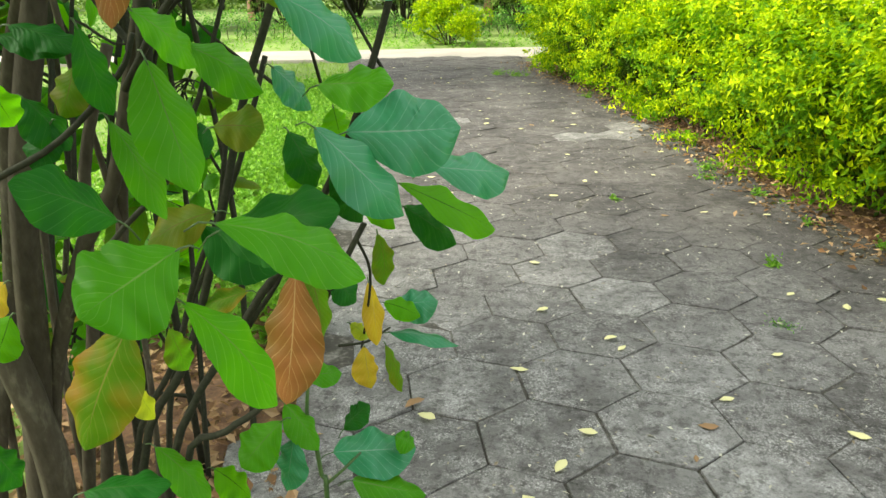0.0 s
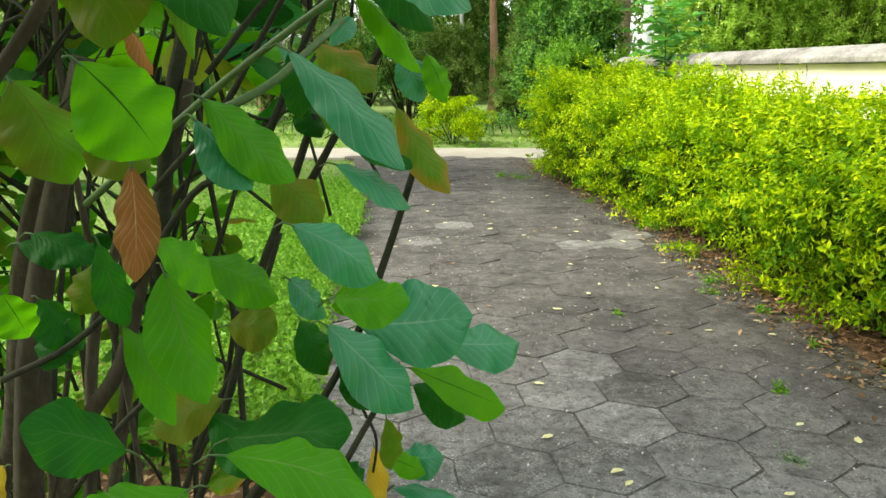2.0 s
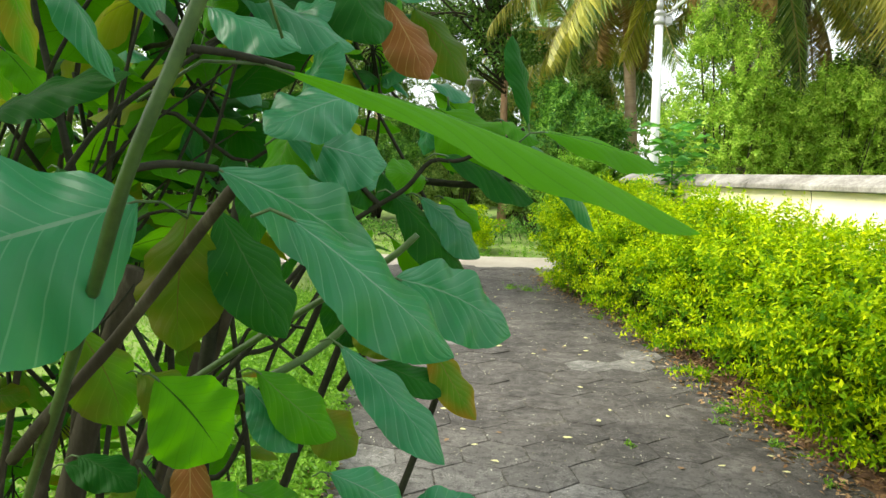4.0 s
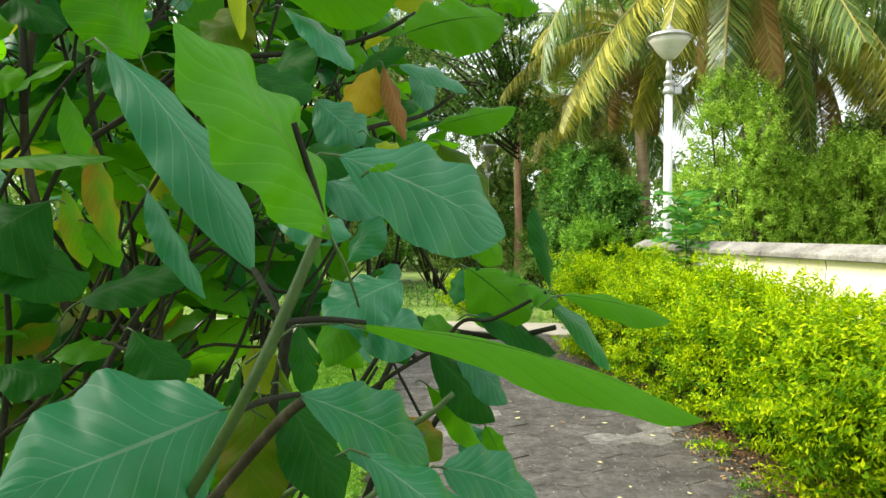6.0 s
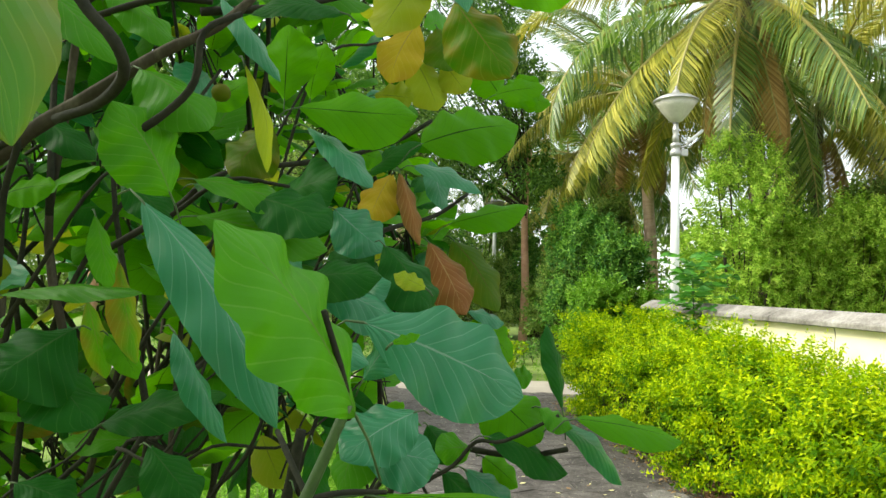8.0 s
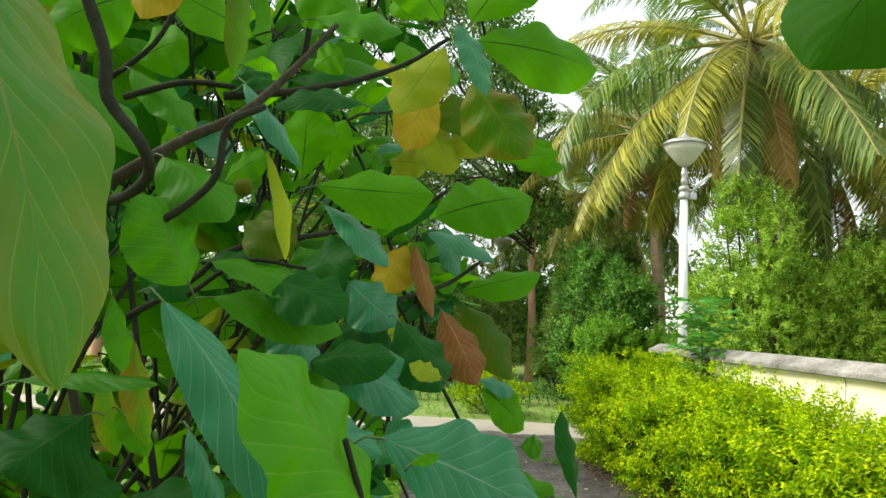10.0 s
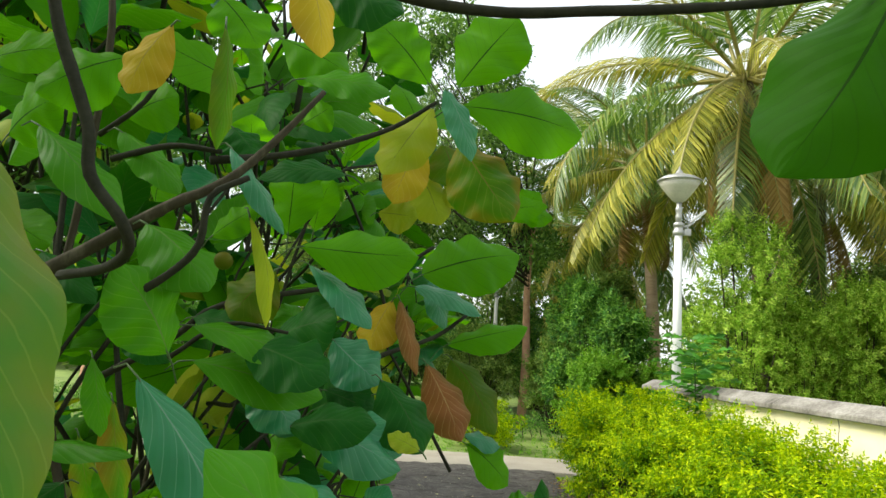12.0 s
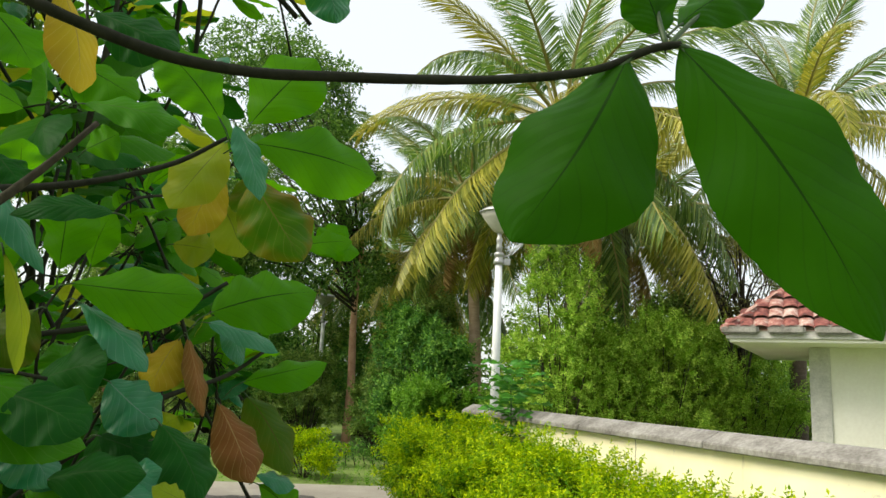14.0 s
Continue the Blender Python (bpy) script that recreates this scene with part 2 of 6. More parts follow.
M_STALK = surface("green_stalk", ((0.3, (0.022, 0.055, 0.010)), (0.7, (0.055, 0.115, 0.022))), 40, 0.5, 160, 0.2, 0.001)
M_PALM_TRUNK = surface("palm_trunk_bark", ((0.3, (0.36, 0.24, 0.16)), (0.55, (0.56, 0.40, 0.28)), (0.8, (0.68, 0.54, 0.41))), 3, 0.9, 30, 0.6, 0.01, stretch=(1, 1, 4))
M_DARK_TRUNK = surface("dark_palm_bark", ((0.3, (0.04, 0.03, 0.02)), (0.7, (0.15, 0.11, 0.08))), 4, 0.9, 30, 0.7, 0.02, stretch=(1, 1, 5))
M_RED_TRUNK = surface("reddish_trunk_bark", ((0.3, (0.34, 0.17, 0.10)), (0.7, (0.58, 0.35, 0.23))), 5, 0.9, 40, 0.5, 0.01)
M_HEDGE = foliage("golden_hedge_leaf", (0.050, 0.16, 0.002), (0.23, 0.38, 0.003), (0.60, 0.68, 0.006), 0.32, 0.55, (0.47, 0.72, 0.004), 0.10)
M_HEDGE_MID = foliage("green_hedge_leaf", (0.030, 0.11, 0.002), (0.085, 0.22, 0.004), (0.24, 0.37, 0.006), 0.26, 0.55, (0.30, 0.58, 0.005), 0.10)
# hedge leaf darkened so that the shade in the gaps is in its colour
M_HEDGE_SHADE = foliage("shaded_inner_leaf", (0.014, 0.032, 0.004), (0.034, 0.072, 0.006), (0.08, 0.13, 0.010), 0.15, 0.7, gloss=0.08)
M_SAPLING = foliage("sapling_leaf", (0.016, 0.08, 0.010), (0.045, 0.18, 0.018), (0.11, 0.34, 0.035), 0.28, 0.45)
M_FEATHER = foliage("light_shrub_leaf", (0.10, 0.22, 0.016), (0.29, 0.48, 0.045), (0.56, 0.70, 0.12), 0.42)
M_DARKLEAF = foliage("dark_shrub_leaf", (0.014, 0.06, 0.012), (0.060, 0.19, 0.030), (0.28, 0.50, 0.08), 0.32)
M_TREELEAF = foliage("tree_leaf", (0.014, 0.045, 0.010), (0.065, 0.15, 0.03), (0.24, 0.38, 0.07), 0.38)
M_FARLEAF = foliage("far_tree_leaf", (0.045, 0.095, 0.020), (0.14, 0.22, 0.045), (0.33, 0.43, 0.10), 0.36)
M_DRYLEAF = foliage("dry_twiggy_leaf", (0.10, 0.07, 0.03), (0.19, 0.15, 0.06), (0.24, 0.26, 0.08), 0.25)
M_WEED = foliage("weed_leaf", (0.06, 0.15, 0.01), (0.13, 0.30, 0.02), (0.26, 0.46, 0.05), 0.4)
M_GRASS = foliage("grass_blade", (0.08, 0.15, 0.015), (0.17, 0.28, 0.03), (0.30, 0.40, 0.08), 0.35)
M_LITTER = foliage("dry_litter_leaf", (0.06, 0.03, 0.015), (0.20, 0.11, 0.05), (0.42, 0.29, 0.16), 0.1, 0.8)
M_CRUMBS = foliage("dry_crumbs", (0.16, 0.12, 0.08), (0.34, 0.31, 0.24), (0.58, 0.56, 0.46), 0.1, 0.8)
M_FALLEN = foliage("pale_fallen_leaf", (0.45, 0.40, 0.14), (0.62, 0.58, 0.28), (0.78, 0.75, 0.45), 0.2, 0.7)
M_FROND = foliage("palm_leaflet", (0.022, 0.06, 0.014), (0.10, 0.17, 0.035), (0.30, 0.37, 0.09), 0.34, 0.35, gloss=0.45)
# sunlit copy of the palm leaflet: warm light is put into its yellow
M_FROND_YELLOW = foliage("sunlit_yellow_palm_leaflet", (0.10, 0.13, 0.016), (0.27, 0.28, 0.030), (0.52, 0.47, 0.08), 0.36, 0.45, (0.50, 0.44, 0.02), 0.35)
M_FROND_DRY = foliage("dry_palm_leaflet", (0.16, 0.09, 0.03), (0.32, 0.19, 0.06), (0.42, 0.28, 0.10), 0.2, 0.7)
M_RACHIS = surface("yellow_frond_rib", ((0.3, (0.17, 0.16, 0.04)), (0.7, (0.36, 0.31, 0.09))), 8, 0.5, 40, 0.1)

LEAF = {
    "green": leaf_material("broad_leaf_green", (0.026, 0.130, 0.003), (0.062, 0.24, 0.006), (0.15, 0.29, 0.05), 0.34, glow=(0.15, 0.52, 0.003)),
    "dark": leaf_material("broad_leaf_dark", (0.005, 0.042, 0.005), (0.011, 0.085, 0.009), (0.05, 0.13, 0.028), 0.16, 0.5, gloss=0.06),
    # green leaf with the sky's bluish sheen mixed into its base colour
    "blue": leaf_material("broad_leaf_sky_sheen", (0.008, 0.115, 0.042), (0.024, 0.185, 0.076), (0.15, 0.29, 0.17), 0.20, 0.40, gloss=0.36),
    "bright": leaf_material("broad_leaf_fresh", (0.055, 0.22, 0.003), (0.10, 0.32, 0.006), (0.02, 0.08, 0.006), 0.58, 0.5, glow=(0.21, 0.62, 0.003)),
    # shaded copy of the bright leaf: canopy shade is put into its darker colour
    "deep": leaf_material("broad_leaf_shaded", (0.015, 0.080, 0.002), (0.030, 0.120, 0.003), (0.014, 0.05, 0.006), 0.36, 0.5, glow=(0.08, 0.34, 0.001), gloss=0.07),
    "mottle": leaf_material("broad_leaf_mottled", (0.055, 0.17, 0.006), (0.12, 0.23, 0.010), (0.25, 0.32, 0.05), 0.5, 0.5, 0.7, (0.34, 0.22, 0.012), glow=(0.30, 0.50, 0.006)),
    "olive": leaf_material("broad_leaf_olive", (0.040, 0.085, 0.004), (0.100, 0.13, 0.007), (0.18, 0.20, 0.025), 0.42, 0.5, 0.5, (0.17, 0.08, 0.006)),
    "turning": leaf_material("broad_leaf_turning", (0.055, 0.15, 0.006), (0.12, 0.18, 0.008), (0.30, 0.32, 0.05), 0.4, 0.5, 0.9, (0.32, 0.12, 0.012)),
    "yellow": leaf_material("broad_leaf_yellow", (0.38, 0.27, 0.012), (0.52, 0.39, 0.03), (0.62, 0.48, 0.12), 0.45, 0.55, 0.5, (0.34, 0.15, 0.02), (0.6, 0.5, 0.02)),
    "fading": leaf_material("broad_leaf_fading", (0.026, 0.12, 0.006), (0.06, 0.16, 0.008), (0.20, 0.26, 0.04), 0.36, 0.4, 0.75, (0.24, 0.15, 0.010), (0.12, 0.42, 0.004), 0.3),
    "lime": leaf_material("broad_leaf_lime", (0.16, 0.28, 0.008), (0.28, 0.36, 0.02), (0.36, 0.40, 0.05), 0.5, 0.5, 0.3, (0.36, 0.25, 0.03), (0.55, 0.6, 0.02)),
    "red": leaf_material("broad_leaf_red", (0.15, 0.060, 0.020), (0.28, 0.125, 0.035), (0.56, 0.36, 0.14), 0.28, 0.5, 0.7, (0.10, 0.085, 0.012), (0.5, 0.18, 0.04)),
}


# ---- builders ----
def link_mesh(name, verts, faces, material, parent=None, smooth=False):
    me = bpy.data.meshes.new(name)
    me.from_pydata(np.asarray(verts, float).reshape(-1, 3).tolist(), [], faces if isinstance(faces, list) else np.asarray(faces).tolist())
    me.materials.append(material)
    if smooth:
        me.shade_smooth()
    ob = new(name, me)
    if parent:
        ob.parent = parent
    return ob


def part(name, bm, material, parent, label="", smooth=False):
    me = bpy.data.meshes.new(name)
    bm.to_mesh(me)
    bm.free()
    me.materials.append(material)
    if smooth:
        me.shade_smooth()
    ob = new(name, me)
    ob.parent = parent
    return tagged(ob, label)


def thing(name, label, category, group="", kind="", at=(0, 0, 0)):
    ob = new(name)
    ob.location = at
    ob.empty_display_size = 0.1
    return tagged(ob, label, category, group, kind)


def block(lo, hi, bevel=0.0):
    bm = bmesh.new()
    bmesh.ops.create_cube(bm, size=1)
    for v in bm.verts:
        v.co = Vector([lo[i] + (v.co[i] + 0.5) * (hi[i] - lo[i]) for i in range(3)])
    if bevel:
        bmesh.ops.bevel(bm, geom=bm.edges[:], offset=bevel, segments=2, affect="EDGES")
    return bm


def lathe(profile, sides=24):
    """A turned body from (radius, height) pairs."""
    bm = bmesh.new()
    rings = [[bm.verts.new((r * math.cos(2 * math.pi * k / sides), r * math.sin(2 * math.pi * k / sides), z)) for k in range(sides)] for r, z in profile]
    for a, b in zip(rings, rings[1:]):
        for k in range(sides):
            bm.faces.new((a[k], a[(k + 1) % sides], b[(k + 1) % sides], b[k]))
    bm.faces.new(rings[0][::-1])
    bm.faces.new(rings[-1])
    return bm


def smooth_line(points, steps):
    """A Catmull-Rom line through the points."""
    p = [np.array(q, float) for q in points]
    p = [2 * p[0] - p[1], *p, 2 * p[-1] - p[-2]]
    out = []
    for a, b, c, d in zip(p, p[1:], p[2:], p[3:]):
        for k in range(steps):
            t = k / steps
            out.append(0.5 * (2 * b + (c - a) * t + (2 * a - 5 * b + 4 * c - d) * t * t + (3 * b - a - 3 * c + d) * t ** 3))
    out.append(p[-2])
    return np.array(out)


def tube_arrays(line, r0, r1, sides=7, knots=0.0, rng=None, offset=0):
    line = np.asarray(line, float)
    n = len(line)
    d = np.gradient(line, axis=0)
    d /= np.linalg.norm(d, axis=1)[:, None] + 1e-9
    ref = np.array((0.31, 0.77, 0.55))
    u = np.cross(d, ref)
    u /= np.linalg.norm(u, axis=1)[:, None]
    w = np.cross(d, u)
    r = np.linspace(r0, r1, n)
    if knots and rng is not None:
        r = r * (1 + knots * rng.uniform(-1, 1, n))
    ang = np.linspace(0, 2 * np.pi, sides, endpoint=False)
    v = line[:, None] + r[:, None, None] * (np.cos(ang)[None, :, None] * u[:, None] + np.sin(ang)[None, :, None] * w[:, None])
    f = []
    for i in range(n - 1):
        for k in range(sides):
            a, b = i * sides + k, i * sides + (k + 1) % sides
            f.append((offset + a, offset + b, offset + b + sides, offset + a + sides))
    f.append(tuple(offset + k for k in range(sides))[::-1])
    f.append(tuple(offset + (n - 1) * sides + k for k in range(sides)))
    return v.reshape(-1, 3), f


def tube(name, points, r0, r1, material, parent, steps=5, sides=8, knots=0.06):
    rng = np.random.default_rng(len(points) * 7 + int(abs(points[0][0]) * 1000))
    v, f = tube_arrays(smooth_line(points, steps), r0, r1, sides, knots, rng)
    return link_mesh(name, v, f, material, parent, True)


def many_tubes(name, lines, material, parent, sides=4):
    vs, fs, off = [], [], 0
    for line, r0, r1 in lines:
        v, f = tube_arrays(line, r0, r1, sides, offset=off)
        vs.append(v)
        fs += f
        off += len(v)
    return link_mesh(name, np.concatenate(vs), fs, material, parent, True)


def unit(a):
    return a / (np.linalg.norm(a, axis=-1, keepdims=True) + 1e-9)


def leaf_quads(pos, way, up, length, width, fold=0.25):
    """Small folded leaves: two triangles' worth of blade each, from base points and directions."""
    way = unit(way)
    side = unit(np.cross(way, up))
    nor = np.cross(side, way)
    length, width = np.asarray(length)[:, None], np.asarray(width)[:, None]
    mid = pos + way * length * 0.45
    v = np.stack([pos, mid + side * width * 0.5 + nor * width * fold, pos + way * length - nor * length * 0.08, mid - side * width * 0.5 + nor * width * fold], 1)
    return v.reshape(-1, 3), np.arange(len(pos) * 4).reshape(-1, 4)


def sprigs(rng, pos, way, pairs, shoot, leaf_len, leaf_wid, spread=0.9):
    """Leafy shoots: leaves in pairs along short stems that start at pos and run along way."""
    n = len(pos)
    way = unit(way)
    any_dir = unit(rng.normal(size=(n, 3)))
    a = unit(np.cross(way, any_dir))
    b = np.cross(way, a)
    P, W, U, L, D = [], [], [], [], []
    for k in range(pairs):
        s = (k + 0.6) / pairs
        base = pos + way * shoot[:, None] * s
        turn = (k % 2) * np.pi / 2 + rng.uniform(-0.4, 0.4, n)
        for sign in (1, -1):
            out = (a * np.cos(turn)[:, None] + b * np.sin(turn)[:, None]) * sign
            P.append(base)
            W.append(way * (1.15 - spread) + out * spread + rng.normal(0, 0.15, (n, 3)))
            U.append(way + rng.normal(0, 0.2, (n, 3)))
            size = (1.05 - 0.45 * s) * rng.uniform(0.75, 1.2, n)
            L.append(leaf_len * size)
            D.append(leaf_wid * size)
    P.append(pos + way * shoot[:, None])
    W.append(way + rng.normal(0, 0.2, (n, 3)))
    U.append(a)
    L.append(leaf_len * 0.7 * np.ones(n))
    D.append(leaf_wid * 0.7 * np.ones(n))
    return leaf_quads(np.concatenate(P), np.concatenate(W), np.concatenate(U), np.concatenate(L), np.concatenate(D))


def clump_leaves(rng, clumps, per, leaf_len, leaf_wid, droop=0.1):
    """Leaves round clump centres (x, y, z, radius): denser towards each clump's skin."""
    c = np.repeat(np.asarray(clumps, float), per, axis=0)
    d = unit(rng.normal(size=(len(c), 3)))
    r = c[:, 3] * rng.uniform(0.25, 1.0, len(c)) ** 0.5
    pos = c[:, :3] + d * r[:, None] * np.array((1, 1, 0.75))
    way = d * 0.6 + rng.normal(0, 0.6, (len(c), 3)) - np.array((0, 0, droop))
    size = rng.uniform(0.6, 1.25, len(c))
    return leaf_quads(pos, way, rng.normal(0, 0.5, (len(c), 3)) + np.array((0, 0, 1)), leaf_len * size, leaf_wid * size)


# ---- ground, path and wall ----
def ground_sheet():
    bm = bmesh.new()
    bmesh.ops.create_grid(bm, x_segments=60, y_segments=60, size=1)
    for v in bm.verts:
        s = 400 * abs(v.co.x) ** 3 * math.copysign(1, v.co.x), 400 * abs(v.co.y) ** 3 * math.copysign(1, v.co.y)
        v.co = Vector((s[0], s[1] + 8, -0.055))
    ob = part("ground", bm, M_GROUND, None)
    return tagged(ob, "grassy earth ground with bare brown patches", "ground", kind="structure")


ground_sheet()

PATH_Y = (-3.0, 0.0, 2.0, 3.4, 4.8, 6.0, 7.6, 9.0, 10.5, 12.0)
PATH_X = (1.35, 1.15, 0.88, 0.62, 0.40, 0.34, 0.10, -0.20, -0.45, -0.75)
HALF = 1.22


def path_x(y):
    return float(np.interp(y, PATH_Y, PATH_X))


def wall_x(y):
    return 2.02 + (11.0 - y) * 0.1952


def strip(name, left, right, ys, z, material, label, category):
    v, f = [], []
    for y in ys:
        v += [(left(y), y, z), (right(y), y, z)]
    for k in range(len(ys) - 1):
        f.append((2 * k, 2 * k + 1, 2 * k + 3, 2 * k + 2))
    return tagged(link_mesh(name, v, f, material), label, category, kind="structure")


YS = [-3 + 0.25 * k for k in range(60)]
path = strip("path", lambda y: path_x(y) - HALF - 0.05, lambda y: path_x(y) + HALF + 0.08, YS, -0.0045, M_JOINT, "garden path of dark worn hexagonal concrete tiles", "path")
strip("soil_border", lambda y: path_x(y) + HALF - 0.02, lambda y: wall_x(y) - 0.05, [y for y in YS if y < 11.4], -0.02, M_SOIL, "strip of brown leaf-littered soil under the hedge", "soil")
strip("soil_verge", lambda y: path_x(y) - HALF - 0.9 - 0.25 * math.sin(3 * y), lambda y: path_x(y) - HALF - 0.03, [y for y in YS if y < 3.6], -0.03, M_SOIL, "bare soil with dry leaves beside the path", "soil")
cross = part("cross_path", block((-16, 11.75, -0.06), (14, 13.3, -0.004), 0.01), M_SLAB, None)
tagged(cross, "pale concrete cross path at the end of the tiled path", "path", kind="structure")


# ---- boundary wall ----
WALL_DIR = Vector((0.1916, -0.9815, 0))
wall = thing("wall_east", "cream painted garden wall with grey weathered coping", "wall", kind="structure", at=(2.02, 11.0, 0))
wall.rotation_euler = (0, 0, math.atan2(WALL_DIR.y, WALL_DIR.x))
WALL_LEN = 14.0
part("wall_panel", block((0.0, -0.11, -0.06), (WALL_LEN, 0.11, 1.00)), M_WALL, wall)
part("wall_panel", block((0.0, -0.10, 1.00), (WALL_LEN, 0.10, 1.02)), M_GREYPLASTER, wall, "dark groove line across the plaster")
part("wall_panel", block((0.0, -0.11, 1.02), (WALL_LEN, 0.11, 1.33)), M_WALL, wall)


def coping_stone(x0, x1):
    bm = bmesh.new()
    prof = ((-0.19, 1.335), (-0.19, 1.385), (-0.03, 1.47), (0.03, 1.47), (0.19, 1.385), (0.19, 1.335))
    a = [bm.verts.new((x0, y, z)) for y, z in prof]
    b = [bm.verts.new((x1, y, z)) for y, z in prof]
    n = len(prof)
    for k in range(n):
        bm.faces.new((a[k], a[(k + 1) % n], b[(k + 1) % n], b[k]))
    bm.faces.new(a[::-1])
    bm.faces.new(b)
    bmesh.ops.bevel(bm, geom=bm.edges[:], offset=0.008, segments=1, affect="EDGES")
    bmesh.ops.recalc_face_normals(bm, faces=bm.faces[:])
    return bm


x0 = -0.12
for k in range(7):
    x1 = x0 + (1.55 if k == 0 else 2.0)
    part("coping_stone", coping_stone(x0, x1 - 0.012), M_COPING, wall)
    x0 = x1
crack = [(4.36 + 0.015 * math.sin(9 * s) + 0.01 * math.sin(23 * s), 0.1115, 1.33 - 0.75 * s) for s in np.linspace(0, 1, 14)]
tube("wall_crack", [(x, -0.111, z) for x, y, z in crack], 0.0035, 0.002, M_JOINT, wall, 2, 4)


# ---- lamp posts ----
def lamp_post(x, y, h):
    lamp = thing("street_lamp", "white painted steel lamp post with an inverted cone lantern", "street lamp", "garden lamp posts", at=(x, y, -0.05))
    part("pedestal", block((-0.14, -0.14, 0), (0.14, 0.14, 0.5), 0.02), M_WHITE, lamp)
    part("pole", lathe([(0.066, 0.5), (0.064, h * 0.5), (0.056, h - 0.98)]), M_POLE, lamp, smooth=True)
    part("collar", lathe([(0.07, h - 0.99), (0.085, h - 0.97), (0.085, h - 0.92), (0.066, h - 0.90), (0.066, h - 0.86), (0.078, h - 0.85), (0.078, h - 0.81), (0.05, h - 0.79)]), M_STEEL, lamp, smooth=True)
    part("neck", lathe([(0.042, h - 0.80), (0.05, h - 0.70), (0.036, h - 0.66), (0.05, h - 0.62), (0.05, h - 0.58), (0.036, h - 0.56), (0.04, h - 0.48)]), M_STEEL, lamp, smooth=True)
    part("lantern_bowl", lathe([(0.05, h - 0.49), (0.10, h - 0.46), (0.17, h - 0.38), (0.245, h - 0.28), (0.31, h - 0.18)]), M_SHADE, lamp, "frosted cone lantern bowl", True)
    part("lantern_cap", lathe([(0.325, h - 0.185), (0.328, h - 0.165), (0.24, h - 0.11), (0.11, h - 0.07), (0.055, h - 0.05), (0.05, h - 0.02), (0.02, h), (0.012, h + 0.05)]), M_STEEL, lamp, "grey metal lantern cap with finial", True)
    return lamp


def flood_arm(lamp, h):
    arm = tube("bracket_arm", [(0.05, 0, h - 0.86), (0.14, -0.02, h - 0.84), (0.22, -0.03, h - 0.76)], 0.018, 0.016, M_STEEL, lamp, 4, 8, 0)
    bm = block((-0.14, -0.05, -0.018), (0.14, 0.05, 0.018), 0.012)
    bm.transform(pose(0.27, -0.04, h - 0.70, 0, -38, -8))
    part("flood_lamp", bm, M_POLE, lamp, "slim white flood lamp head")
    bm = block((-0.05, -0.03, -0.05), (0.05, 0.03, 0.05), 0.008)
    bm.transform(pose(0.12, -0.03, h - 0.94))
    part("control_box", bm, M_STEEL, lamp, "small grey control box")


LAMP_H = 4.62
flood_arm(lamp_post(2.33, 11.32, LAMP_H), LAMP_H)
lamp_post(-0.78, 24.0, 4.5)


